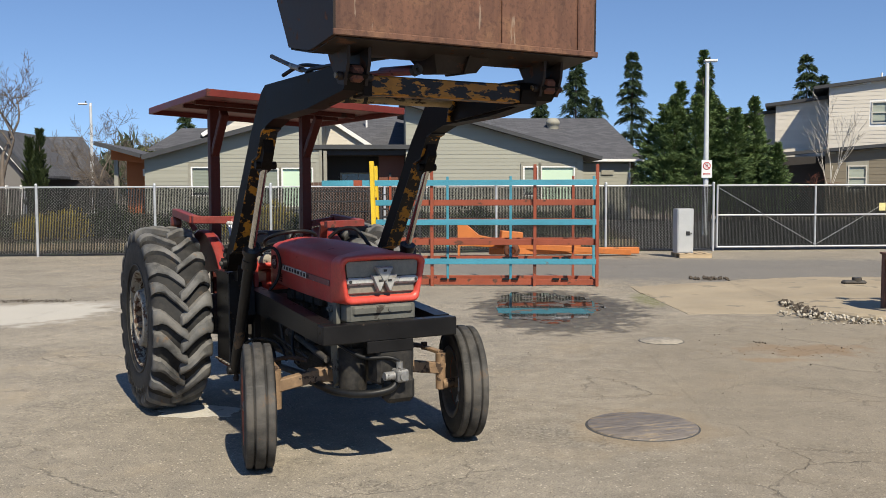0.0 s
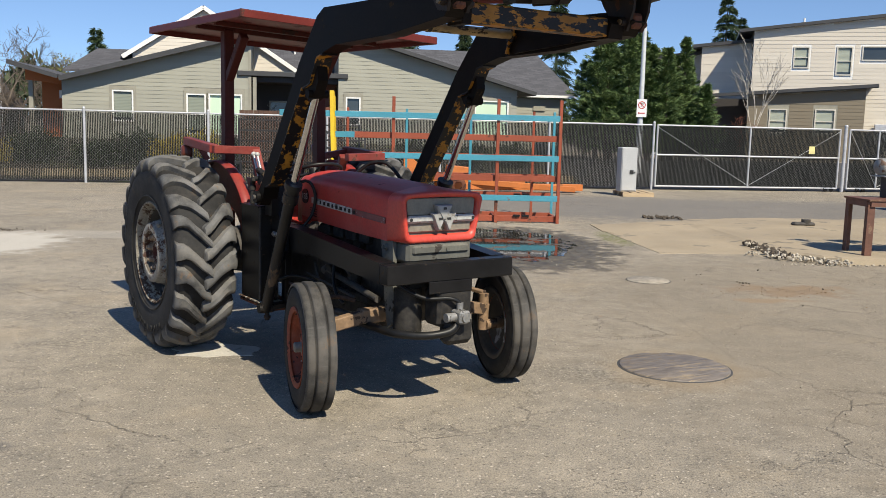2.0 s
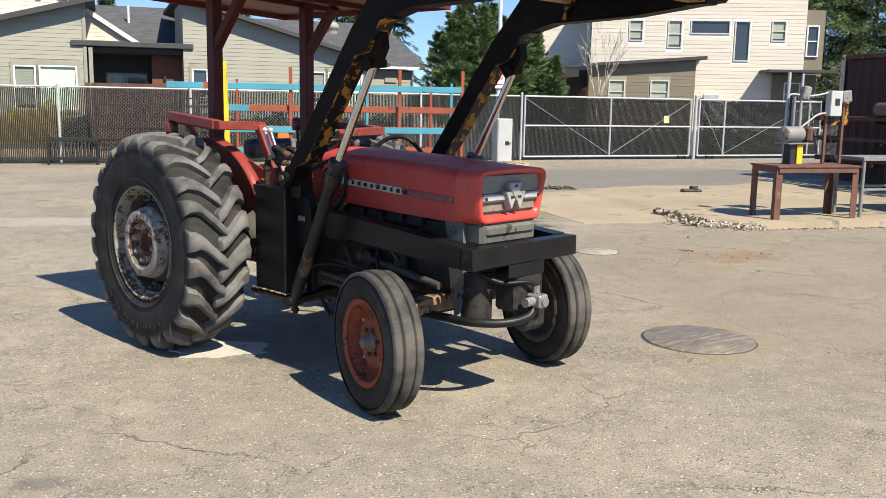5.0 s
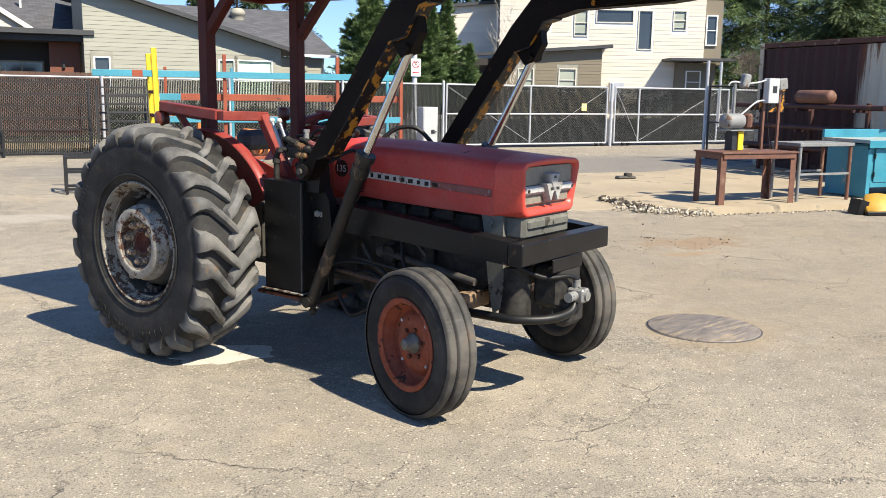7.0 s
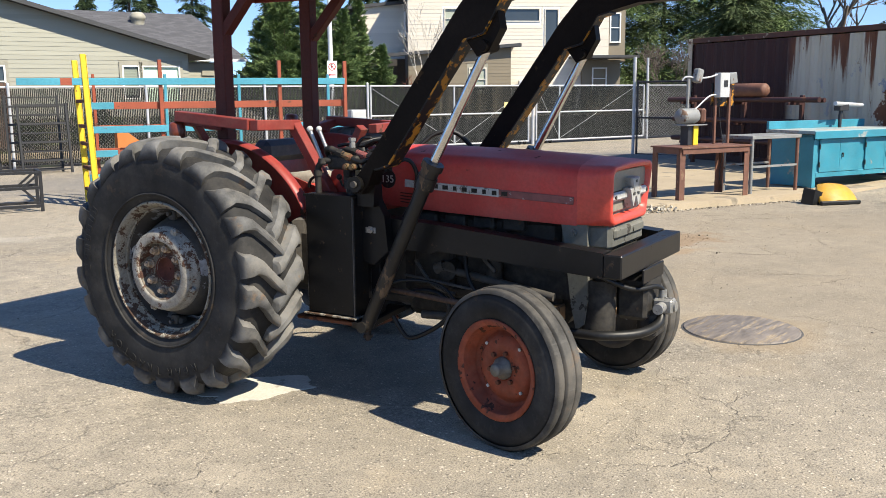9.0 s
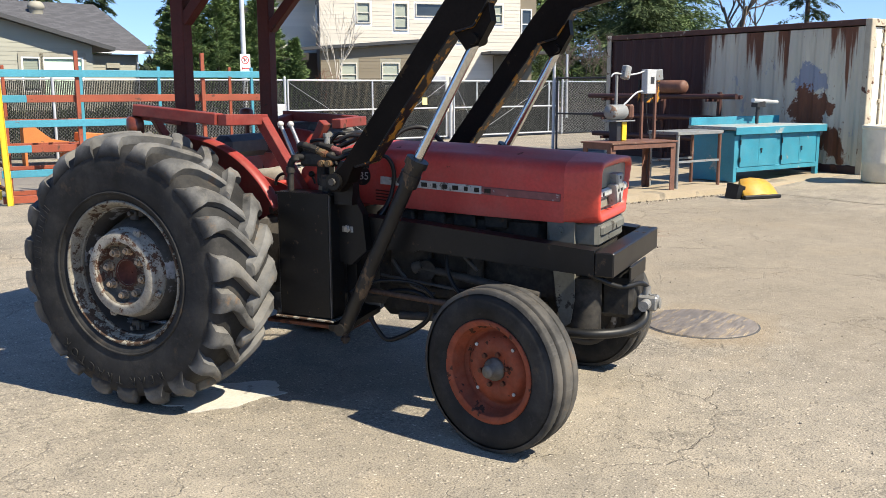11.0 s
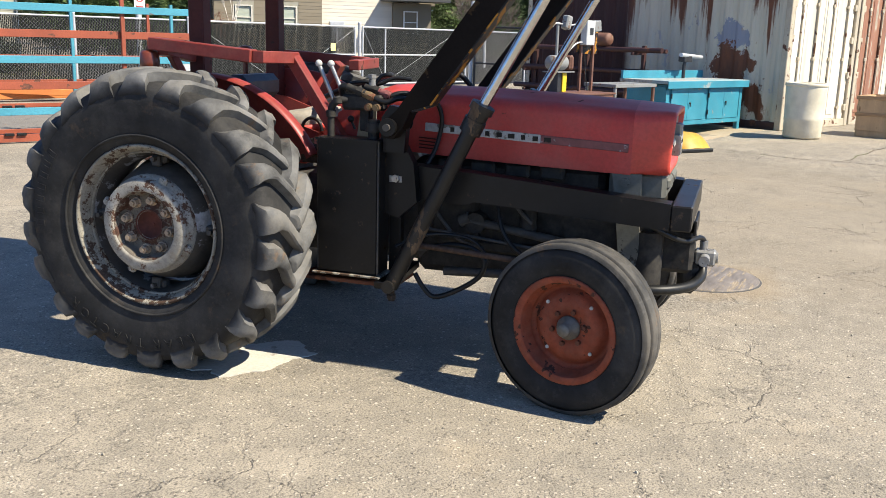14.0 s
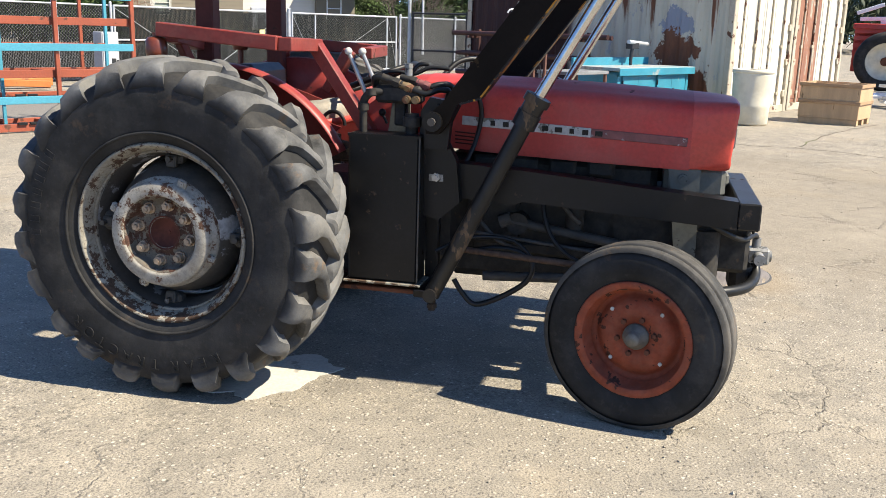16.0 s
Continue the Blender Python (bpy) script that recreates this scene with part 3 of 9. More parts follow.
# concrete apron, level with the asphalt on one side and a broken step on the other
rng = random.Random(11)
ap = Shape()
cols = []
steps_x = [2.72 + 0.08 * i for i in range(4)] + [3.04 + 0.16 * i for i in range(50)]
for x in steps_x:
    wob = noise.noise((x * 2.1, 3.3, 0)) * 0.10 + noise.noise((x * 9.0, 1.3, 0)) * 0.04
    if x < 2.96:
        y0 = 15.7 - (x - 2.72) / 0.24 * 3.1 + wob
    elif x < 4.15:
        y0 = 12.6 + 0.1 * (x - 3.0) + wob * 1.4
    elif x < 5.2:
        y0 = 12.72 - (x - 4.15) / 1.05 * 0.86 + wob * 1.6
    else:
        y0 = 11.86 + wob * 0.35 + (0.02 * (x - 5))
    y1 = 16.4 + (x - 3.0) * 0.55 + noise.noise((x * 1.7, 8.1, 0)) * 0.25 if x < 6.2 else 18.2 + noise.noise((x * 1.7, 8.1, 0)) * 0.15
    top = 0.004 + 0.091 * smooth(4.35, 4.75, x)
    lip = top * (0.94 if x > 5 else 0.7)
    base = rise(x, y0)
    cols.append([(x, y0 - 0.02, -0.03), (x, y0, max(lip, base + 0.004)), (x, y0 + 0.06, max(top, base + 0.005)), (x, y0 + 0.6, max(top, base + 0.008)), (x, y1 - 1.2, max(top * 0.6, rise(x, y1) + 0.008)), (x, y1, rise(x, y1) + 0.005), (x, y1 + 0.02, -0.03)])
ap.loft(cols, smooth=False, caps=True, closed=False)
tagged(part("concrete_apron", ap, M["concrete"]), "pale tan concrete apron with a crumbling raised edge", "pavement", kind="structure")


def pebble_mesh(sh, p, r, rg):
    pts = [(1, 0, 0), (-1, 0, 0), (0, 1, 0), (0, -1, 0), (0, 0, 1), (0, 0, -1)]
    s = [r * rg.uniform(0.6, 1.3) for _ in range(6)]
    turn = Euler((rg.uniform(0, 6), rg.uniform(0, 6), rg.uniform(0, 6))).to_matrix()
    vs = [Vector(p) + turn @ (Vector(q) * k) for q, k in zip(pts, s)]
    sh.add(vs, [(0, 2, 4), (2, 1, 4), (1, 3, 4), (3, 0, 4), (2, 0, 5), (1, 2, 5), (3, 1, 5), (0, 3, 5)])


rub = Shape()
for i in range(130):
    t = rng.random()
    x, y = 4.22 + 0.9 * t + rng.gauss(0, 0.08), 12.50 - 0.72 * t + rng.gauss(0, 0.08)
    pebble_mesh(rub, (x, y, 0.02 + rng.random() * 0.05), rng.uniform(0.010, 0.034), rng)
for i in range(120):
    x = rng.uniform(4.2, 8.8)
    pebble_mesh(rub, (x, 11.80 - abs(rng.gauss(0, 0.07)), 0.008), rng.uniform(0.008, 0.022), rng)
for i in range(60):
    x, y = 4.50 + rng.gauss(0, 0.07), rng.uniform(12.1, 13.6)
    pebble_mesh(rub, (x, y, 0.03 + rng.random() * 0.05), rng.uniform(0.012, 0.036), rng)
tagged(part("rubble", rub, M["pebble"], fix=False), "white broken concrete rubble along the apron edge", "rubble", kind="stuff")
grit = Shape()
for i in range(1500):
    x, y = rng.uniform(-5, 6), rng.uniform(3.5, 14)
    pebble_mesh(grit, (x, y, 0.002), rng.choice((0.003, 0.004, 0.005, 0.006, 0.009)), rng)
tagged(part("grit", grit, M["grit"], fix=False), "loose gravel scattered on the yard", "gravel", kind="stuff")
clod = Shape()
for i in range(60):
    x, y = 4.42 + rng.uniform(-0.38, 0.38), 17.68 + rng.gauss(0, 0.10)
    pebble_mesh(clod, (x, y, 0.02), rng.uniform(0.015, 0.05), rng)
for i in range(90):                                     # dark lumps put in for the shadowed hole where the apron has broken away
    x, y = 4.54 + rng.gauss(0, 0.06), rng.uniform(12.15, 13.55)
    pebble_mesh(clod, (x, y, 0.035 + rng.random() * 0.04), rng.uniform(0.020, 0.055), rng)
# dark crumbs make up the dark line at the step's foot
for i in range(120):
    pebble_mesh(clod, (rng.uniform(4.75, 7.5), 11.81 + rng.gauss(0, 0.02), 0.006), rng.uniform(0.006, 0.016), rng)
for i in range(9):                                      # a lump of earth and crumbs round it
    pebble_mesh(clod, (3.24 + rng.gauss(0, 0.05), 10.28 + rng.gauss(0, 0.03), 0.004), rng.uniform(0.008, 0.020), rng)
for x, y, r_ in ((2.88, 10.79, 0.012), (2.94, 10.82, 0.009), (3.78, 11.23, 0.014), (3.95, 11.25, 0.010), (3.35, 8.96, 0.011), (4.00, 9.95, 0.013), (4.08, 9.90, 0.010), (2.62, 10.40, 0.009)):
    pebble_mesh(clod, (x, y, 0.006), r_, rng)
for i in range(160):
    pebble_mesh(clod, (-6.80 + rng.gauss(0, 0.40), 13.85 + rng.gauss(0, 0.10), 0.004), rng.uniform(0.006, 0.018), rng)
tagged(part("broken_asphalt", clod, M["clod"], fix=False), "dark lumps of broken asphalt and earth", "rubble", kind="stuff")

litter = Shape()
for i in range(70):
    x, y = 3.55 + rng.gauss(0, 0.45), 9.80 + rng.gauss(0, 0.25)
    a, r_ = rng.uniform(0, 6.3), rng.uniform(0.006, 0.016)
    dx, dy = r_ * math.cos(a), r_ * math.sin(a)
    litter.add([(x - dx, y - dy, 0.004), (x + 0.45 * dy, y - 0.45 * dx, 0.006 + 0.4 * r_), (x + dx, y + dy, 0.004), (x - 0.45 * dy, y + 0.45 * dx, 0.010)], [(0, 1, 2), (0, 2, 3)])
M["dry_leaf"] = surface("dry_leaf", (0.27, 0.175, 0.095), 0.85, var=0.4, scale=9, bump=0.1)
tagged(part("leaf_litter", litter, M["dry_leaf"], fix=False), "dry brown leaf litter scattered on the asphalt", "leaf litter", kind="stuff")

# puddle
def water_material():
    n = Nodes("puddle_water")
    mud = n.ramp(n.noise(2.6, 7, 0.68), (0.545, 0.0), (0.575, 1.0))
    c = n.mix(mud, (0.020, 0.018, 0.014), n.mix(n.noise(18, 5, 0.7), (0.035, 0.03, 0.024), (0.15, 0.125, 0.09)))
    return n.done(c, n.math("ADD", 0.03, n.math("MULTIPLY", mud, 0.6)), 0.0, n.bump(n.noise(14, 3, 0.5), 0.03, 0.004), 0.5)


M["water"] = water_material()
pud = Shape()
ring = []
for k in range(64):
    a = 2 * math.pi * k / 64
    w = 1 + 0.30 * noise.noise((math.cos(a) * 1.7, math.sin(a) * 1.7, 5.0)) + 0.22 * noise.noise((math.cos(a) * 5, math.sin(a) * 5, 2.0))
    ring.append((1.08 + 0.80 * w * math.cos(a), 13.45 + 1.70 * w * math.sin(a)))
pud.slab(ring, 0.001, 0.005)
tagged(part("puddle", pud, M["water"]), "still rain puddle mirroring the steel rack", "puddle", kind="structure")
M["plate"] = surface("plate", (0.162, 0.140, 0.122), 0.55, var=0.45, scale=3, bump=0.25, stretch=(1.2, 9, 1), wear=(0.29, 0.235, 0.17), wear_at=0.55, wear_scale=2.6, dust=0.15, spec=0.3)
plt = Shape().lathe([(0.0, 0.012), (0.378, 0.012), (0.385, 0.008), (0.387, -0.004)], 56, pose(0, 0, 0, 90))
tagged(part("steel_cover_plate", plt, M["plate"], at=pose(1.39, 6.60, 0.0, 0, 0, 25)), "round grey steel cover plate lying on asphalt", "cover plate")
rim_d = Shape().lathe([(0.384, 0.003), (0.392, 0.004), (0.400, 0.001)], 56, pose(0, 0, 0, 90))
tagged(part("cover_surround", rim_d, M["street"], at=pose(1.39, 6.60, 0.0)), "dark sealing ring round the cover plate", "surround", kind="structure")
plt2 = Shape().lathe([(0.0, 0.010), (0.232, 0.010), (0.238, 0.004), (0.24, -0.004)], 40, pose(0, 0, 0, 90))
manhole = tagged(part("manhole_cover", plt2, M["grit"], at=pose(2.195, 10.36, 0.0)), "tan round manhole cover set in asphalt", "manhole cover")
part("cover_ring", Shape().lathe([(0.237, 0.002), (0.241, 0.005), (0.246, 0.005), (0.250, 0.001)], 40, pose(0, 0, 0, 90)), M["street"], manhole, "dark seat ring")
# cement whose outline is drawn in towards its sunlit part
cp = Shape()
ring = []
for k in range(40):
    a = 2 * math.pi * k / 40
    w = 1 + 0.35 * noise.noise((math.cos(a) * 2, math.sin(a) * 2, 9.0)) + 0.12 * noise.noise((math.cos(a) * 7, math.sin(a) * 7, 9.0))
    ring.append((-1.90 + 0.31 * w * math.cos(a), 6.90 + 0.20 * w * math.sin(a)))
cp.slab(ring, 0.0, 0.005)
tagged(part("cement_patch", cp, M["cement"]), "white cement patch in the asphalt", "patch", kind="structure")

# open joints in the paving in front of the containers
def on_ground(x, y):
    """The height of the ground sheet, whose cells are one metre wide."""
    i, j = math.floor(x), math.floor(y)
    u, v = x - i, y - j
    return (rise(i, j) * (1 - u) + rise(i + 1, j) * u) * (1 - v) + (rise(i, j + 1) * (1 - u) + rise(i + 1, j + 1) * u) * v


for line in (((8.30, 11.70), (8.32, 10.51), (8.34, 9.88), (8.55, 9.34), (8.66, 8.77), (8.58, 8.27), (8.50, 7.2)), ((8.60, 9.36), (9.75, 9.48), (11.1, 9.58), (12.4, 9.65))):
    sh = Shape()
    row = []
    for (x0, y0), (x1, y1) in zip(line, line[1:]):
        steps = max(2, int(math.hypot(x1 - x0, y1 - y0) / 0.06))
        nx, ny = (y1 - y0) / math.hypot(x1 - x0, y1 - y0), -(x1 - x0) / math.hypot(x1 - x0, y1 - y0)
        for k in range(steps):
            x, y = x0 + (x1 - x0) * k / steps, y0 + (y1 - y0) * k / steps
            wob = 0.05 * noise.noise((x * 3, y * 3, 1.0)) + 0.02 * noise.noise((x * 14, y * 14, 4.0))
            half = 0.006 + 0.012 * abs(noise.noise((x * 6, y * 6, 7.0)))
            row.append([(x + nx * (wob + d), y + ny * (wob + d), on_ground(x, y) + 0.004) for d in (-half, half)])
    sh.loft(row, smooth=True, caps=False, closed=False)
    tagged(part("paving_joint", sh, M["soil"], fix=False), "dark open joint between paving slabs", "joint", kind="structure")

# street and planting bed behind the fence
def along(x, off=0.0):
    """A point of the fence line, off metres behind it."""
    return (x - 0.134 * off, 25.45 + 0.135 * x + off)


bed = Shape()
rows = []
for i in range(45):
    x = -30 + 0.8 * i
    row = []
    for off, z in ((0.12, 0.012), (2.45, 0.012), (2.6, 0.02), (2.7, 0.16), (5, 0.30), (8, 0.42), (12.5, 0.55)):
        px, py = along(x, off)
        row.append((px, py, rise(px, py) + z * 0.75 + 0.05 * noise.noise((px * 0.8, py * 0.8, 0)) * (off > 2.65)))
    rows.append(row)
bed.loft(rows, smooth=True, caps=False, closed=False)
tagged(part("planting_bed", bed, M["soil"], fix=False), "dark mulched planting bed behind the fence", "planting bed", kind="structure")
kb = Shape()
a, b = along(-30, 2.55), along(5.0, 2.55)
kb.bar((a[0], a[1], 0.09), (b[0], b[1], 0.09), 0.16, 0.24, 0.02)
tagged(part("kerb", kb, M["concrete"]), "tan concrete kerb of the planting bed", "kerb", kind="structure")
sd = Shape()
for i in range(12):
    edge = [along(4.9, 0.10 + i), along(40, 0.10 + i), along(40, 1.10 + i), along(4.9, 1.10 + i)]
    sd.add([(x, y, 0.45 * smooth(29, 37, y - 0.12 * x) + 0.02) for x, y in edge], [(0, 1, 2, 3)])
tagged(part("street", sd, M["street"], fix=False), "dark asphalt street beyond the gate", "street", kind="structure")

# ---- the tractor: x ahead, y to its left, from the middle of the rear axle ----
HEADING = -57.4
tractor = thing("tractor", "old red tractor with raised black front loader and red canopy", "tractor",
                pose(-1.503, 7.490, 0, 0, 0, HEADING))


def rear_tyre_profile(k=1.0):
    return [(0.352, -0.150), (0.366, -0.178), (0.43, -0.203), (0.54, -0.212), (0.598, -0.206), (0.630, -0.190), (0.645, -0.150), (0.654, -0.08),
            (0.657, 0.0), (0.654, 0.08), (0.645, 0.150), (0.630, 0.190), (0.598, 0.206), (0.54, 0.212), (0.43, 0.203), (0.366, 0.178), (0.352, 0.150)]


def raised_letter(text, size, material, parent, at, name="letter"):
    """Writing in low relief, in the built-in font."""
    tx = bpy.data.curves.new("writing", "FONT")
    tx.body, tx.size, tx.align_x, tx.align_y, tx.extrude = text, size, "CENTER", "BOTTOM_BASELINE", 0.0018
    tob = new("writing", tx)
    tme = bpy.data.meshes.new_from_object(tob)
    bpy.data.objects.remove(tob)
    ob = new(name, tme)
    tme.materials.append(material)
    ob.parent = parent
    ob.matrix_basis = at
    return ob


def rear_wheel(side):
    """side: -1 right, 1 left. Built round its own middle, with the outer face at y = side * 0.215."""
    s = side
    hub = Shape()
    # conical cast drum behind a flat flange of studs
    hub.lathe([(r, s * y) for r, y in ((0.0, 0.120), (0.226, 0.120), (0.236, 0.110), (0.262, 0.070), (0.278, 0.020), (0.288, -0.03), (0.23, -0.06), (0.0, -0.06))], 44)
    wheel = part("rear_wheel", hub, M["drum"], tractor, "grey cast wheel centre with flaking white paint", at=pose(-0.045, s * 0.82, 0.70))
    disc = Shape().lathe([(r, s * y) for r, y in ((0.156, 0.160), (0.158, 0.186), (0.163, 0.193), (0.170, 0.195), (0.203, 0.193), (0.212, 0.188), (0.216, 0.176), (0.217, 0.150), (0.228, 0.146), (0.230, 0.112))], 56)
    part("wheel_disc", disc, M["rim_white"], wheel, "chipped white wheel disc with rust patches")
    # scalloped recess that holds the studs
    rings = []
    for r, y, wave in ((0.158, 0.188, 0.0), (0.151, 0.181, 0.005), (0.148, 0.150, 0.011), (0.141, 0.138, 0.010), (0.078, 0.138, 0.0), (0.070, 0.146, 0.0), (0.062, 0.144, 0.0)):
        rings.append([((r + wave * math.cos(8 * a_ - 1.6)) * math.sin(a_), s * y, (r + wave * math.cos(8 * a_ - 1.6)) * math.cos(a_)) for a_ in (2 * math.pi * k / 64 for k in range(64))])
    part("stud_recess", Shape().loft(rings, caps=False), M["recess_rust_shade"], wheel, "rust-stained stud recess, darkened for its shade")
    cup = Shape().lathe([(r, s * y) for r, y in ((0.0, 0.128), (0.056, 0.128), (0.064, 0.144), (0.071, 0.148))], 24)
    cup.cyl((0.012, s * 0.127, 0.0), (0.012, s * 0.132, 0.0), 0.008, n=8)
    part("hub_cap", cup, M["hub_rust"], wheel, "rusty red hub recess")
    for i in range(8):
        a = 2 * math.pi * i / 8 + 0.2
        bx, bz = 0.117 * math.sin(a), 0.117 * math.cos(a)
        bolt = Shape().cyl((bx, s * 0.136, bz), (bx, s * 0.145, bz), 0.025, n=14)
        bolt.cyl((bx, s * 0.144, bz), (bx, s * 0.170, bz), 0.0195, n=6, smooth=False)
        bolt.cyl((bx, s * 0.169, bz), (bx, s * 0.182, bz), 0.011, n=8)
        part("wheel_nut", bolt, M["nut_tan"], wheel)
    for i in range(4):
        a = 2 * math.pi * i / 4 + 0.42
        m = Matrix.Rotation(a, 4, "Y")
        ear = Shape().box((0, s * 0.158, 0.226), (0.040, 0.022, 0.040), m, 0.006)
        ear.cyl(m @ Vector((0, s * 0.165, 0.230)), m @ Vector((0, s * 0.173, 0.230)), 0.013, n=10)
        ear.cyl(m @ Vector((0, s * 0.172, 0.230)), m @ Vector((0, s * 0.176, 0.230)), 0.006, n=8)
        part("clamp_lug", ear, M["rim_white"], wheel)
    rim = Shape().lathe([(0.334, s * 0.125), (0.344, s * 0.158), (0.358, s * 0.186), (0.366, s * 0.189), (0.372, s * 0.181), (0.368, s * 0.170), (0.356, s * 0.162)], 72)
    rim.lathe([(0.335, s * 0.126), (0.331, s * 0.130), (0.325, s * 0.122), (0.327, s * 0.108)], 72)
    part("rim", rim, M["rim_steel"], wheel, "dull steel rim edge with flaking paint")
    well = Shape().lathe([(0.358, -s * 0.172), (0.336, -s * 0.130), (0.320, -s * 0.085), (0.306, -s * 0.03), (0.306, s * 0.045), (0.319, s * 0.082), (0.328, s * 0.108), (0.336, s * 0.130)], 64)
    part("rim_well", well, M["rim_inner"], wheel, "dirty rim well, darkened for its shade, with scraps of pale paint")
    # added disc that keeps bright ground from showing through the wheel
    part("wheel_gap_disc", Shape().lathe([(r, s * y) for r, y in ((0.20, -0.075), (0.26, -0.085), (0.304, -0.070), (0.304, -0.078), (0.26, -0.093), (0.20, -0.083))], 48), M["rim_inner"], wheel, "added dark disc closing the gap behind the drum")
    for i in range(4):
        a = 2 * math.pi * i / 4 + 0.05
        clamp = Shape()
        m = Matrix.Rotation(a, 4, "Y")
        clamp.box((0, s * 0.056, 0.296), (0.080, 0.05, 0.040), m, 0.010)
        clamp.box((0, s * 0.086, 0.288), (0.044, 0.03, 0.05), m, 0.006)
        clamp.cyl(m @ Vector((0, s * 0.09, 0.298)), m @ Vector((0, s * 0.125, 0.298)), 0.012, n=6, smooth=False)
        part("rim_clamp", clamp, M["drum"], wheel)
    tyre = Shape().lathe(rear_tyre_profile(), 72)
    carcass = part("rear_tyre", tyre, M["tyre"], wheel, "black rubber tractor tyre")
    for y, r in ((0.2030, 0.412),):
        ring = Shape().lathe([(r - 0.006, s * (y - 0.004)), (r - 0.003, s * (y + 0.004)), (r + 0.003, s * (y + 0.004)), (r + 0.006, s * (y - 0.004))], 72)
        part("sidewall_ring", ring, M["tyre"], carcass)
    # raised sidewall lettering; the size code is worn past reading and stays plain bars
    for k in range(7):
        m = Matrix.Rotation(-1.62 + 0.105 * k, 4, "Y")
        code = Shape().box((-0.012, s * 0.2122, 0.548), (0.004, 0.003, 0.044), m).box((0.012, s * 0.2122, 0.548), (0.004, 0.003, 0.044), m).box((0, s * 0.2122, 0.528), (0.026, 0.003, 0.004), m)
        part("letter_bar", code, M["tyre"], carcass)
    if s < 0:
        for word, a0 in (("REAR", 2.68), ("TRACTOR", 3.20)):
            for k, ch_ in enumerate(word):
                a = a0 + 0.118 * k
                m = Matrix(((math.cos(a), math.sin(a), 0, 0.528 * math.sin(a)), (0, 0, -1, -0.2135), (-math.sin(a), math.cos(a), 0, 0.528 * math.cos(a)), (0, 0, 0, 1)))
                raised_letter(ch_, 0.066, M["tyre_letter"], carcass, m)
    # worn chevron lugs, one row each side
    lug = Shape()
    rng = random.Random(5)
    count = 22
    for sd in (-1, 1):
        for i in range(count):
            a0 = 2 * math.pi * (i + (0.5 if sd > 0 else 0.0)) / count + rng.uniform(-0.022, 0.022)
            rings = []
            low, fat, bend = rng.uniform(-0.010, 0.003), rng.uniform(0.95, 1.32), rng.uniform(0.0, 0.036)
            sweep = rng.uniform(0.18, 0.235)
            for u, w, rt, rb, half in ((-0.10, -0.026, 0.690, 0.642, 0.022), (-0.07, -0.020, 0.702, 0.642, 0.027), (0.08, 0.014, 0.706, 0.642, 0.029), (0.24, 0.048, 0.706, 0.642, 0.030), (0.42, 0.088, 0.705, 0.638, 0.031), (0.60, 0.126, 0.701, 0.630, 0.034), (0.76, 0.160, 0.693, 0.618, 0.040), (0.90, 0.193, 0.678, 0.604, 0.047), (0.975, 0.2105, 0.656, 0.592, 0.051), (1.03, 0.2140, 0.628, 0.584, 0.050), (1.07, 0.2070, 0.600, 0.574, 0.042)):
                a = a0 + sweep * max(0.0, 1 - u) ** 1.9 + bend * math.sin(u * 6.3) + rng.uniform(-0.006, 0.006)
                da = half * fat / 0.69
                ring = []
                worn = rng.uniform(-0.009, 0.002)
                deep = rt - rb
                # the trailing face slopes away gently, the leading edge is cut sharp
                for q, r in ((-1.75, rb), (-1.30, rb + 0.30 * deep), (-0.85, rt + low - 0.011), (-0.40, rt + low - 0.003 + worn), (0.20, rt + low), (0.75, rt + low - 0.002 + 0.5 * worn), (1.0, rt + low - 0.010), (1.10, rb)):
                    ang = a + q * da
                    ring.append((r * math.sin(ang), sd * (w - (0.006 if r == rb else 0.0)), r * math.cos(ang)))
                rings.append(ring)
            lug.loft(rings, smooth=True)
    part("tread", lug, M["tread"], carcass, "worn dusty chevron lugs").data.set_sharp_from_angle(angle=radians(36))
    return wheel


for s in (-1, 1):
    rear_wheel(s)


STEER = -15.0
M["hub_metal"] = surface("hub_metal", (0.16, 0.145, 0.12), 0.6, metal=0.3, var=0.3, scale=14, bump=0.2, dust=0.2)


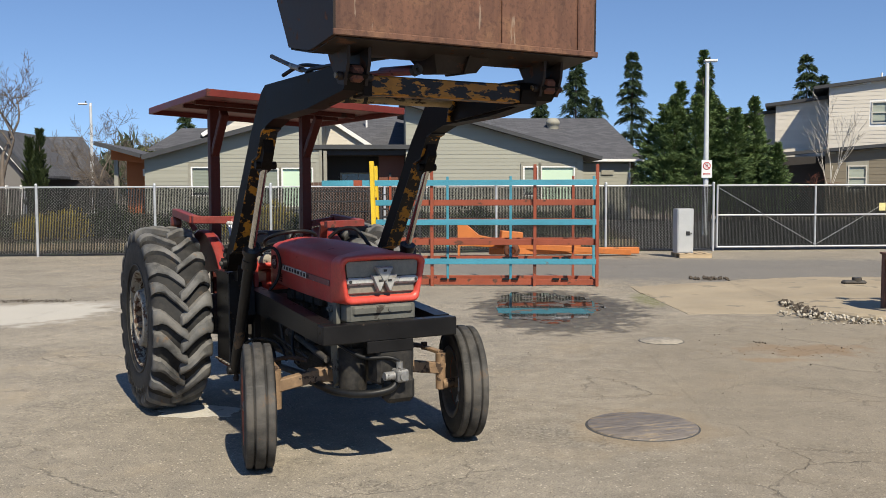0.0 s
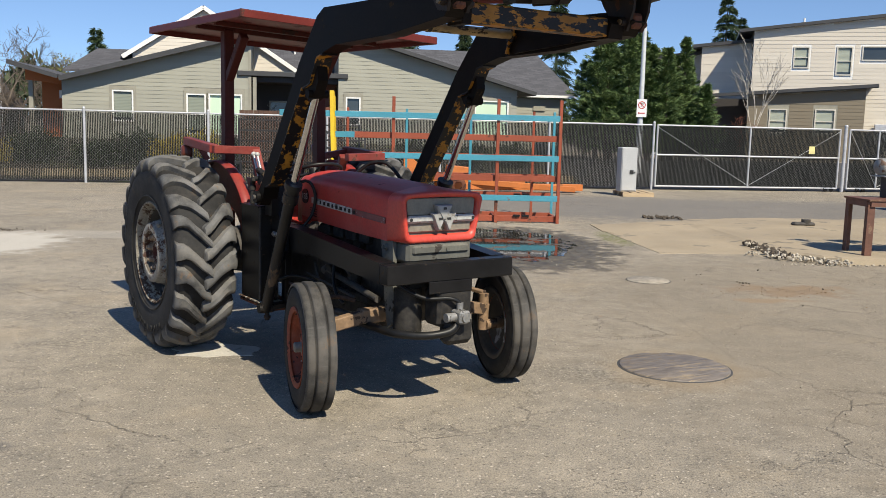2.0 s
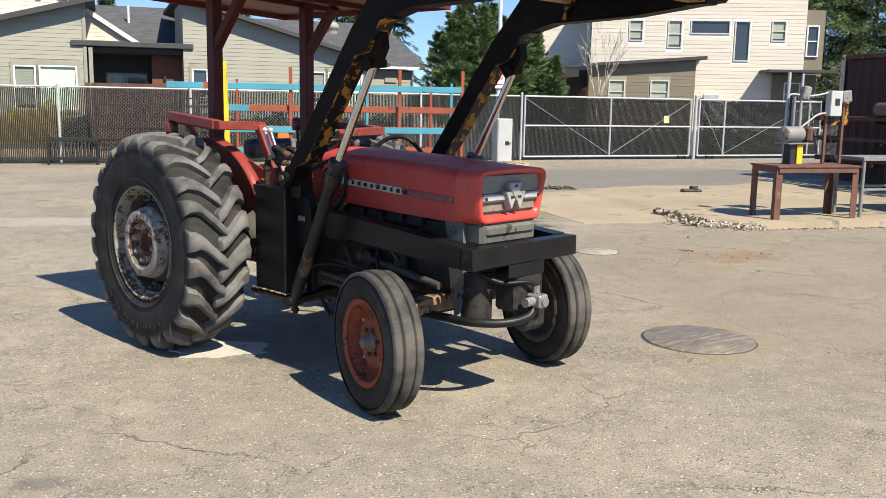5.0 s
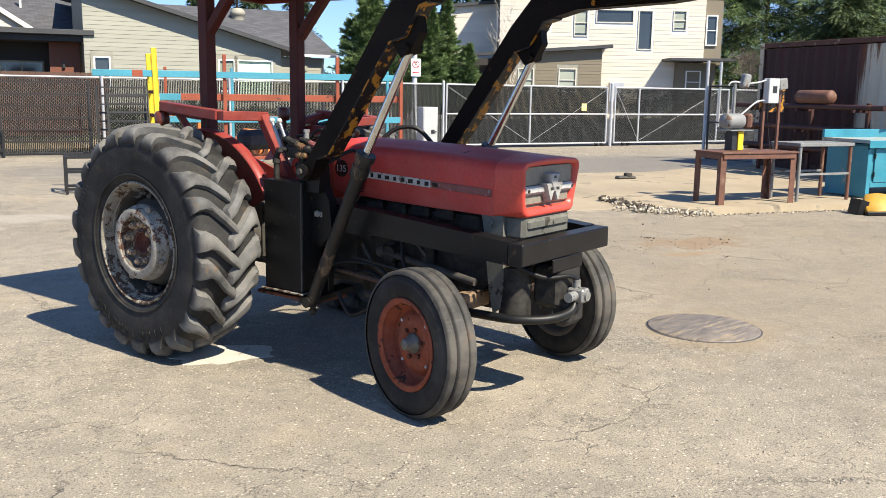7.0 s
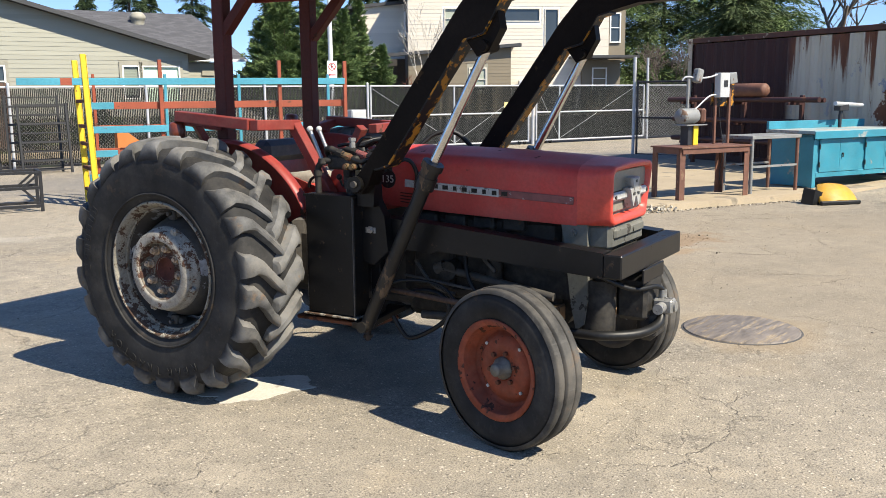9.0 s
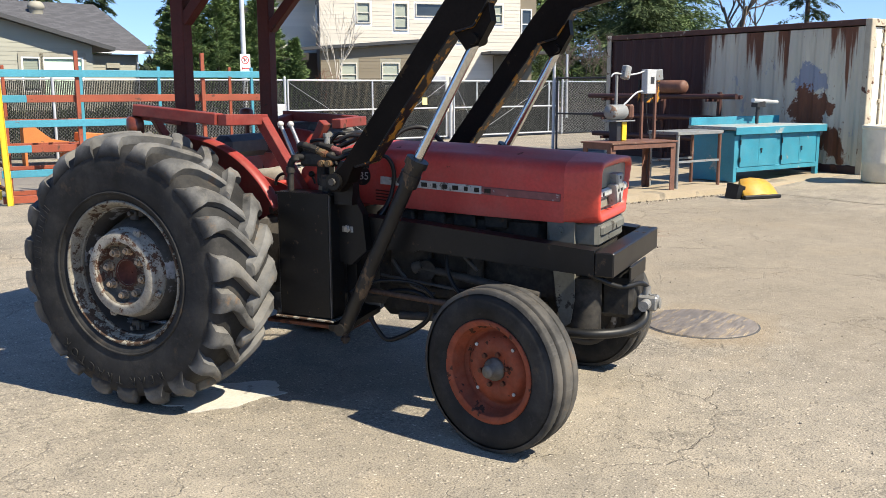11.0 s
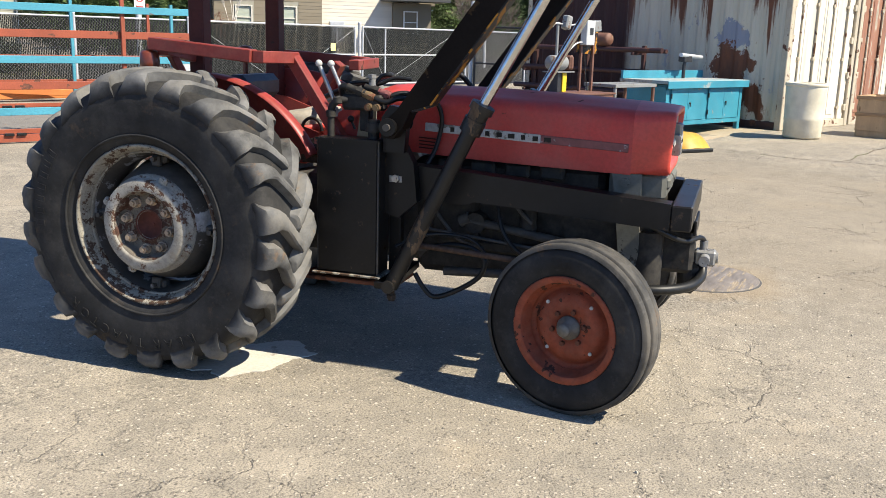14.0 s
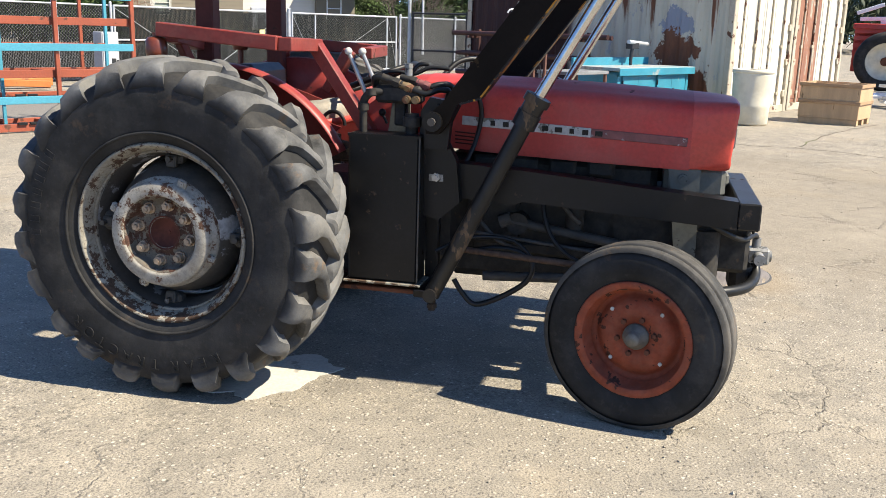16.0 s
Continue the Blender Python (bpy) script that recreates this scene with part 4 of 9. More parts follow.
def front_wheel(side):
    s = side
    disc = Shape()
    prof = [(0.0, 0.020), (0.050, 0.020), (0.052, 0.024), (0.095, 0.030), (0.128, 0.026), (0.150, 0.012), (0.160, -0.006), (0.172, -0.010), (0.182, 0.008)]
    disc.lathe([(r, s * y) for r, y in prof], 40)
    disc.lathe([(r, s * (y - 0.006)) for r, y in prof][::-1], 40)
    wheel = part("front_wheel", disc, M["wheel_red"], tractor, "rusty orange-red pressed steel wheel", at=pose(1.865, 0.742 if s > 0 else -0.690, 0.374, 0, 0, STEER) @ Matrix.Diagonal((1.035, 1.06, 1.035, 1)))
    # cover over the inner face that paints its shade dark
    part("inner_shade_dish", Shape().lathe([(r, s * y) for r, y in ((0.05, -0.004), (0.11, -0.006), (0.150, -0.020), (0.172, -0.030), (0.181, -0.030), (0.196, -0.0745), (0.231, -0.0865), (0.235, -0.0800))], 40), M["rim_inner"], wheel, "grimy inner face, darkened for its shade")
    rim = Shape().lathe([(r, s * y) for r, y in ((0.200, 0.072), (0.226, 0.084), (0.230, 0.078), (0.222, 0.070), (0.204, 0.060), (0.200, 0.036), (0.184, 0.020), (0.180, -0.03), (0.200, -0.055), (0.224, -0.070), (0.230, -0.082), (0.200, -0.072))], 44)
    part("rim", rim, M["wheel_red"], wheel)
    hub = Shape().lathe([(r, s * y) for r, y in ((0.0, 0.085), (0.024, 0.084), (0.029, 0.078), (0.030, 0.045), (0.050, 0.038), (0.052, 0.0), (0.0, 0.0))], 20)
    part("hub", hub, M["hub_metal"], wheel, "greasy grey hub cap")
    for i in range(6):
        a = 2 * math.pi * i / 6 + 0.3
        b = Shape().cyl((0.073 * math.sin(a), s * 0.024, 0.073 * math.cos(a)), (0.073 * math.sin(a), s * 0.042, 0.073 * math.cos(a)), 0.011, n=6, smooth=False)
        part("wheel_nut", b, M["rust"], wheel)
    for i in range(4):
        a = 2 * math.pi * i / 4 + 0.75
        b = Shape().cyl((0.138 * math.sin(a), s * 0.021, 0.138 * math.cos(a)), (0.138 * math.sin(a), s * 0.027, 0.138 * math.cos(a)), 0.008, n=8)
        part("rivet", b, M["silver_paint"], wheel)
    body = Shape().lathe([(0.215, -0.068), (0.245, -0.082), (0.290, -0.088), (0.325, -0.080), (0.345, -0.068), (0.350, 0.0), (0.345, 0.068), (0.325, 0.080), (0.290, 0.088), (0.245, 0.082), (0.215, 0.068)], 56)
    part("front_tyre", body, M["tyre"], wheel, "black ribbed front tyre")
    rib = Shape()
    for y0, y1, r in ((-0.076, -0.038, 0.360), (-0.026, 0.026, 0.366), (0.038, 0.076, 0.360)):
        rib.lathe([(0.340, y0 - 0.004), (r - 0.004, y0), (r, y0 + 0.005), (r, (y0 + y1) / 2), (r, y1 - 0.005), (r - 0.004, y1), (0.340, y1 + 0.004)], 56)
    part("tread", rib, M["tread_front"], wheel, "worn grey tread ribs")
    return wheel


for s in (-1, 1):
    front_wheel(s)


# -- engine, gearbox and axles --
e = Shape()
e.box((1.42, 0, 0.76), (0.95, 0.36, 0.46), ch=0.03)
e.box((1.35, 0, 0.48), (0.80, 0.28, 0.16), ch=0.04)
e.box((1.45, 0, 1.0), (0.75, 0.22, 0.12), ch=0.03)
for i in range(4):
    e.box((1.14 + 0.17 * i, -0.19, 0.96), (0.12, 0.06, 0.07), ch=0.012)
    e.cyl((1.10 + 0.17 * i, -0.18, 0.905), (1.10 + 0.17 * i, -0.225, 0.905), 0.016, n=10)
e.box((1.40, -0.195, 0.575), (0.62, 0.04, 0.05), ch=0.008)
e.box((1.18, -0.20, 0.70), (0.24, 0.06, 0.22), ch=0.015)
e.cyl((1.30, -0.20, 0.70), (1.30, -0.275, 0.70), 0.050, n=16)
e.cyl((1.55, -0.22, 0.66), (1.55, -0.22, 0.80), 0.042, n=16)
part("engine", e, M["engine"], tractor, "dark oily engine block")
g = Shape()
g.box((0.55, 0, 0.66), (0.95, 0.36, 0.40), ch=0.05)
g.box((0.02, 0, 0.72), (0.46, 0.46, 0.46), ch=0.06)
g.cyl((0.0, -0.72, 0.70), (0.0, 0.72, 0.70), 0.085, n=20)
g.cyl((0.0, -0.50, 0.70), (0.0, -0.24, 0.70), 0.15, 0.19, n=20)
g.cyl((0.0, 0.24, 0.70), (0.0, 0.50, 0.70), 0.19, 0.15, n=20)
part("gearbox", g, M["cast_grey"], tractor, "grey cast gearbox and rear axle housing")
p = Shape()
p.cyl((1.24, -0.255, 0.712), (1.90, -0.255, 0.618), 0.021, n=12)
p.cyl((1.16, -0.30, 0.455), (1.66, -0.30, 0.482), 0.022, n=12)
p.cyl((1.22, -0.255, 0.70), (1.27, -0.255, 0.72), 0.030, n=12)
p.tube(((1.45, -0.25, 0.92), (1.50, -0.27, 0.80), (1.58, -0.27, 0.72)), 0.010)
p.tube(((1.10, -0.27, 0.74), (1.22, -0.29, 0.62), (1.35, -0.28, 0.58)), 0.010)
p.cyl((1.05, -0.30, 0.66), (1.70, -0.30, 0.60), 0.008, n=8)
part("pipework", p, M["cast_grey"], tractor, "greasy steel pipes and rods")
for pts, rr in ((((1.05, -0.42, 0.46), (1.09, -0.42, 0.40), (1.15, -0.42, 0.352), (1.26, -0.42, 0.395), (1.37, -0.42, 0.474), (1.395, -0.42, 0.555), (1.33, -0.41, 0.607), (1.22, -0.40, 0.612), (1.10, -0.40, 0.585)), 0.0125),
                (((1.40, -0.26, 0.86), (1.44, -0.31, 0.70), (1.52, -0.33, 0.60), (1.62, -0.33, 0.55)), 0.011),
                (((0.98, -0.50, 0.60), (1.12, -0.44, 0.66), (1.30, -0.36, 0.64), (1.40, -0.34, 0.54)), 0.009)):
    part("engine_hose", Shape().tube(pts, rr), M["hose"], tractor, "oily black rubber hose")
part("water_hose", Shape().cyl((2.10, -0.10, 0.90), (2.10, -0.10, 1.0), 0.05, n=14), M["cast_grey"], tractor)
fl = Shape().cyl((1.62, -0.245, 0.80), (1.62, -0.245, 0.86), 0.026, n=12)
part("filter_cap", fl, M["brass"], tractor)

ax = Shape()
ax.bar((1.865, -0.36, 0.52), (1.865, 0.36, 0.52), 0.085, 0.085, 0.008)
ax.bar((1.865, -0.60, 0.475), (1.865, -0.22, 0.535), 0.062, 0.075, 0.006)
ax.bar((1.865, 0.60, 0.475), (1.865, 0.22, 0.535), 0.062, 0.075, 0.006)
for s in (-1, 1):
    ax.cyl((1.865, s * 0.575, 0.34), (1.865, s * 0.575, 0.58), 0.034, n=14)
    ax.cyl((1.865 + 0.02 * s, s * 0.57, 0.372), (1.865, s * 0.72, 0.372), 0.036, n=14)
    ax.bar((1.865, s * 0.575, 0.585), (1.68, s * 0.55, 0.595), 0.045, 0.022, 0.004)
part("front_axle", ax, M["axle"], tractor, "rusty adjustable front axle beam")
for s in (-1, 1):
    rod = Shape().tube(((1.68, s * 0.55, 0.60), (1.72, s * 0.44, 0.62), (1.78, s * 0.34, 0.60)), 0.014)
    rod.cyl((1.68, s * 0.55, 0.58), (1.68, s * 0.55, 0.63), 0.022, n=10)
    rod.cyl((1.66, s * 0.55, 0.60), (1.05, s * 0.42, 0.60), 0.014, n=10)
    part("steering_rod", rod, M["rust_bolt"], tractor)
ch = Shape()
ch.prism(((1.72, 0.60), (2.10, 0.60), (2.16, 0.72), (2.16, 0.86), (1.72, 0.86)), -0.20, 0.20)
ch.prism(((1.74, 0.46), (1.92, 0.46), (2.02, 0.62), (1.72, 0.62)), -0.13, 0.13)
part("front_support", ch, M["engine"], tractor, "black cast front axle support")

# -- radiator shell under the hood --
r = Shape()
r.box((2.05, 0, 0.93), (0.26, 0.46, 0.13), ch=0.02)
r.box((2.17, 0, 0.945), (0.05, 0.40, 0.055), ch=0.012)
r.cyl((2.185, 0.04, 0.945), (2.20, 0.04, 0.945), 0.012, n=10)
part("radiator_shell", r, M["panel_grey"], tractor, "faded grey radiator shell")
for s in (-1, 1):
    q = Shape().prism(((1.93, 1.01), (2.07, 1.00), (2.08, 0.62), (2.06, 0.50), (2.02, 0.47), (1.99, 0.60), (1.95, 0.92)), s * 0.235, s * 0.26)
    q.cyl((2.0, s * 0.255, 0.949), (2.0, s * 0.280, 0.949), 0.020, n=12)
    q.cyl((2.0, s * 0.275, 0.949), (2.0, s * 0.290, 0.949), 0.012, n=6, smooth=False)
    part("side_bracket", q, M["panel_grey"], tractor, "grey side bracket with a bolt")

# -- hood, built from rings along its length --
def hood_ring(x, half, top, low, crown=0.028, shoulder=0.075, steps=5):
    pts = [(x, -half, low)]
    for k in range(steps + 1):
        a = math.pi / 2 * k / steps
        pts.append((x, -half + shoulder * (1 - math.cos(a)), top - crown - shoulder * (1 - math.sin(a)) * 0.8))
    for k in range(1, 8):
        y = (-half + shoulder) + (2 * (half - shoulder)) * k / 8
        pts.append((x, y, top - crown * (y / (half - shoulder)) ** 2))
    for k in range(steps + 1):
        a = math.pi / 2 * (1 - k / steps)
        pts.append((x, half - shoulder * (1 - math.cos(a)), top - crown - shoulder * (1 - math.sin(a)) * 0.8))
    pts.append((x, half, low))
    return pts


hood = Shape()
rings = [hood_ring(x, h, t, b) for x, h, t, b in ((0.84, 0.235, 1.335, 1.03), (0.98, 0.25, 1.338, 1.025), (1.25, 0.262, 1.335, 1.012), (1.6, 0.268, 1.325, 1.000), (1.9, 0.27, 1.31, 0.993), (2.02, 0.27, 1.303, 0.99))]
hood.loft(rings, smooth=True, caps=False, closed=False)
inner = [[(x, y * 0.975, z - 0.006) for x, y, z in ring] for ring in rings]
hood.loft(inner, smooth=True, caps=False, closed=False)
hood_ob = part("hood", hood, M["tractor_red"], tractor, "faded red sheet-metal hood with scratches")
dash = Shape()
dash.loft([hood_ring(0.70, 0.20, 1.30, 0.98), hood_ring(0.78, 0.225, 1.328, 0.98), hood_ring(0.835, 0.232, 1.332, 0.98)], caps=True)
part("fuel_tank_cowl", dash, M["tractor_red"], tractor)
# seam, rear louvres, side crease
for s in (-1, 1):
    for k in range(4):
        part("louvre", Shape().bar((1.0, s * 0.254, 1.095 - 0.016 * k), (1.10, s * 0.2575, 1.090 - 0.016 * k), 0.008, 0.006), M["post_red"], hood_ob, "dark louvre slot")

# nose with the grille recess
nose = Shape()
def nose_ring(x, hw_t, hw_b, top, low, crown, shoulder, br):
    """A closed outline that goes on from the hood's: crowned top, soft shoulders, rounded lower corners."""
    side = hood_ring(x, hw_t, top, low, crown, shoulder)[1:-1]
    left = [(x, -hw_b + br - br * math.sin(radians(30 * k)), low + br - br * math.cos(radians(30 * k))) for k in range(4)]
    return left + side + [(x, -y, z) for x, y, z in left[::-1]]


nose_rings = [nose_ring(*q) for q in ((2.020, 0.270, 0.270, 1.3035, 0.990, 0.028, 0.075, 0.004), (2.10, 0.273, 0.268, 1.298, 0.988, 0.022, 0.070, 0.020), (2.165, 0.281, 0.260, 1.291, 0.985, 0.014, 0.062, 0.036), (2.196, 0.284, 0.252, 1.285, 0.985, 0.010, 0.056, 0.042),
                                      (2.208, 0.280, 0.247, 1.279, 0.990, 0.008, 0.052, 0.042), (2.210, 0.272, 0.241, 1.270, 1.000, 0.006, 0.048, 0.040), (2.206, 0.256, 0.230, 1.252, 1.026, 0.004, 0.040, 0.034), (2.165, 0.248, 0.222, 1.246, 1.034, 0.004, 0.036, 0.030))]
# the top leans forward over the bottom of the face
nose_rings = [[(x + (0.05 * (z - 1.13) - 0.012 - 0.012 * max(0.0, 1 - abs(z - 1.10) / 0.09)) * smooth(2.06, 2.17, x), y, z) for x, y, z in ring] for ring in nose_rings]
nose.loft(nose_rings, caps=False)
part("nose", nose, M["nose_red"], tractor, "nose bezel with sunlight put into a brighter red")
gr = Shape()
gr.box((2.150, 0, 1.14), (0.012, 0.50, 0.225))
part("grille", gr, M["grille_dark"], tractor, "dusty dark grille screen")
lens = Shape().prism(((-0.232, 1.150), (0.232, 1.150), (0.240, 1.232), (0.222, 1.243), (-0.222, 1.243), (-0.240, 1.232)), -0.008, 0.008, pose(2.170, 0, 0, 0, 0, 90))
part("headlamp_glass", lens, M["lamp_glass"], tractor, "dull dusty headlamp glass")
low_strip = Shape().box((2.163, 0, 1.073), (0.016, 0.44, 0.054), ch=0.010).box((2.168, 0, 1.098), (0.014, 0.45, 0.008), ch=0.002)
part("lower_trim", low_strip, M["trim_faded"], tractor, "faded grey-tan strip under the bar")
for s in (-1, 1):
    tb = Shape().box((2.182, s * 0.138, 1.124), (0.028, 0.200, 0.044), ch=0.012)
    bar_ob = part("grille_bar", tb, M["silver_paint"], tractor, "worn silver grille bar")
    part("bar_screw", Shape().cyl((2.193, s * 0.218, 1.124), (2.199, s * 0.218, 1.124), 0.010, n=10), M["ink_dark"], bar_ob)
em = Shape()
for poly in (((-0.058, 1.206), (0.058, 1.206), (0.044, 1.172), (0.010, 1.118), (-0.010, 1.118), (-0.044, 1.172)),
             ((-0.084, 1.158), (-0.030, 1.158), (-0.004, 1.112), (-0.030, 1.058), (-0.040, 1.058)),
             ((0.084, 1.158), (0.040, 1.058), (0.030, 1.058), (0.004, 1.112), (0.030, 1.158))):
    k_ = len(poly)
    cy_, cz_ = sum(p[0] for p in poly) / k_, sum(p[1] for p in poly) / k_
    face = [(2.218, cy_ + (y - cy_) * 0.84, cz_ + (z - cz_) * 0.84) for y, z in poly]
    mid_ = [(2.208, y, z) for y, z in poly]
    root = [(2.175, y, z) for y, z in poly]
    em.add(face + mid_ + root, [tuple(range(k_))] + [(r_ * k_ + i, r_ * k_ + (i + 1) % k_, (r_ + 1) * k_ + (i + 1) % k_, (r_ + 1) * k_ + i) for r_ in (0, 1) for i in range(k_)])
emb = part("emblem", em, M["emblem"], tractor, "worn silver emblem of three triangles")
for y, z, w_ in ((0.0, 1.186, 0.022), (-0.030, 1.126, 0.026), (0.030, 1.126, 0.026)):
    part("letter_bar", Shape().box((2.2185, y, z), (0.003, w_, 0.014)), M["ink_dark"], emb)
# name strips: plain bars stand for the lettering
for s in (-1, 1):
    st = Shape().bar((1.03, s * 0.2585, 1.148), (1.60, s * 0.2715, 1.122), 0.006, 0.040, 0.002)
    strip = part("name_strip", st, M["silver_paint"], tractor, "scuffed silver strip with dark lettering")
    st2 = Shape().bar((1.60, s * 0.2712, 1.122), (2.005, s * 0.2745, 1.104), 0.005, 0.038, 0.002)
    part("faded_strip", st2, M["strip_red"], tractor, "faded red end of the name strip")
    for k in range(9):
        x = 1.17 + 0.058 * k
        t = (x - 1.03) / 0.57
        y, z = s * (0.2585 + 0.013 * t + 0.0035), 1.148 - 0.026 * t
        bar = Shape().box((x, y, z), (0.020 + 0.006 * (k % 3), 0.004, 0.022))
        part("letter_bar", bar, M["black_paint"], strip)
    bd = Shape().cyl((0.915, s * 0.236, 1.165), (0.915, s * 0.252, 1.165), 0.050, n=28)
    badge = part("number_badge", bd, M["black_paint"], tractor, "round black badge with a white number")
    if s < 0:
        tx = bpy.data.curves.new("number", "FONT")
        tx.body, tx.size, tx.align_x, tx.align_y, tx.extrude = "135", 0.056, "CENTER", "CENTER", 0.001
        tob = new("number_text", tx)
        tme = bpy.data.meshes.new_from_object(tob)
        bpy.data.objects.remove(tob)
        num = new("number", tme)
        tme.materials.append(M["silver_paint"])
        num.parent = badge
        num.matrix_basis = pose(0.915, -0.2535, 1.163, 90, 0, 0)

# -- loader subframe: side rails, bumper, uprights --
for s in (-1, 1):
    rl = Shape()
    rl.loft([[(0.90, s * 0.44, 0.84), (0.90, s * 0.34, 0.84), (0.90, s * 0.34, 0.99), (0.90, s * 0.44, 0.99)],
             [(1.30, s * 0.44, 0.815), (1.30, s * 0.34, 0.815), (1.30, s * 0.34, 0.967), (1.30, s * 0.44, 0.967)],
             [(1.34, s * 0.44, 0.832), (1.34, s * 0.34, 0.832), (1.34, s * 0.34, 0.965), (1.34, s * 0.44, 0.965)],
             [(2.222, s * 0.44, 0.776), (2.222, s * 0.34, 0.776), (2.222, s * 0.34, 0.893), (2.222, s * 0.44, 0.893)]], smooth=False)
    part("side_rail", rl, M["black_paint"], tractor, "black painted loader side rail")
    up = Shape()
    up.prism(((0.90, 0.76), (0.99, 0.74), (1.08, 0.82), (1.06, 1.00), (1.015, 1.08), (1.005, 1.25), (0.94, 1.26), (0.90, 1.20), (0.90, 0.84)), s * 0.445, s * 0.50)
    up.prism(((0.93, 1.05), (1.03, 1.05), (1.045, 1.20), (0.985, 1.235), (0.925, 1.20)), s * 0.50, s * 0.55)
    up.bar((0.945, s * 0.40, 0.42), (0.945, s * 0.40, 0.84), 0.06, 0.05, 0.004, up=(0, 1, 0))
    up.bar((0.96, s * 0.24, 0.46), (0.96, s * 0.60, 0.43), 0.10, 0.035, 0.004)
    plate = part("loader_upright", up, M["black_paint"], tractor, "black loader upright plate")
    part("frame_bolt", Shape().cyl((0.975, s * 0.498, 0.925), (0.975, s * 0.512, 0.925), 0.019, n=6, smooth=False).cyl((0.975, s * 0.510, 0.925), (0.975, s * 0.520, 0.925), 0.010, n=8), M["steel"], plate, "bright scuffed bolt")
    part("scuff_plate", Shape().box((0.975, s * 0.5015, 0.922), (0.062, 0.004, 0.030), ch=0.001), M["alu"], plate)
bp = Shape().box((2.268, 0, 0.832), (0.090, 0.885, 0.112), ch=0.006)
part("front_bumper", bp, M["black_paint"], tractor, "black square-tube front bumper, chipped along its edges")
pl = Shape().box((2.32, -0.02, 0.745), (0.012, 0.30, 0.07), ch=0.003)
pl.box((2.10, 0, 0.80), (0.20, 0.30, 0.03), ch=0.004)
part("bumper_plate", pl, M["black_paint"], tractor)

# -- front hydraulic pump --
pu = Shape()
pu.box((2.24, 0.02, 0.62), (0.16, 0.24, 0.22), ch=0.02)
pu.box((2.30, 0.04, 0.48), (0.10, 0.20, 0.16), ch=0.03)
pu.cyl((2.10, -0.17, 0.46), (2.10, -0.17, 0.72), 0.085, n=22)
pu.cyl((2.10, -0.17, 0.44), (2.10, -0.17, 0.46), 0.07, n=22)
part("pump_housing", pu, M["engine"], tractor, "greasy black pump housing")
pv = Shape()
pv.box((2.37, 0.02, 0.575), (0.10, 0.075, 0.075), ch=0.010)
pv.cyl((2.37, -0.02, 0.575), (2.37, -0.085, 0.575), 0.026, n=14)
pv.cyl((2.36, 0.02, 0.60), (2.36, 0.02, 0.655), 0.020, n=12)
pv.cyl((2.40, 0.02, 0.575), (2.43, 0.02, 0.575), 0.026, n=12)
part("pump", pv, M["alu"], tractor, "bare aluminium hydraulic pump")
hs = Shape()
hs.tube(((2.36, 0.00, 0.53), (2.36, -0.05, 0.49), (2.31, -0.18, 0.47), (2.18, -0.30, 0.47), (2.00, -0.32, 0.47), (1.75, -0.30, 0.46)), 0.024, 10)
hs.tube(((2.36, 0.02, 0.655), (2.34, -0.04, 0.68), (2.28, -0.16, 0.68), (2.20, -0.24, 0.72), (2.10, -0.30, 0.78)), 0.012, 8)
part("pump_hose", hs, M["hose"], tractor, "thick black hydraulic hoses")

# -- hydraulic oil tank --
tk = Shape().box((0.765, -0.515, 0.785), (0.315, 0.14, 0.64), ch=0.012)
tank = part("oil_tank", tk, M["black_paint"], tractor, "black steel hydraulic oil tank")
# paler flange and upright bar put in as the tank's lit edges
part("tank_base", Shape().box((0.765, -0.517, 0.462), (0.345, 0.165, 0.009), ch=0.002), M["rim_steel"], tank, "base flange in pale steel for its lit edge")
part("tank_edge_glint", Shape().bar((0.921, -0.583, 0.47), (0.921, -0.583, 1.10), 0.006, 0.008, up=(0, 1, 0)), M["cast_grey"], tank)
part("tank_cap", Shape().cyl((0.866, -0.51, 1.105), (0.866, -0.51, 1.135), 0.026, n=14).cyl((0.866, -0.51, 1.135), (0.866, -0.51, 1.175), 0.038, n=18).cyl((0.866, -0.51, 1.175), (0.866, -0.51, 1.190), 0.030, n=14), M["engine"], tank)
part("tank_elbow", Shape().tube(((0.655, -0.52, 1.10), (0.655, -0.52, 1.21), (0.662, -0.52, 1.245), (0.690, -0.52, 1.27), (0.73, -0.50, 1.275)), 0.017, 10).cyl((0.655, -0.52, 1.195), (0.655, -0.52, 1.225), 0.023, n=12).cyl((0.69, -0.52, 1.285), (0.69, -0.52, 1.26), 0.024, n=12), M["engine"], tank, "black pipe elbow")
part("tank_lip", Shape().bar((0.61, -0.588, 1.098), (0.92, -0.588, 1.098), 0.012, 0.012), M["black_paint"], tank)

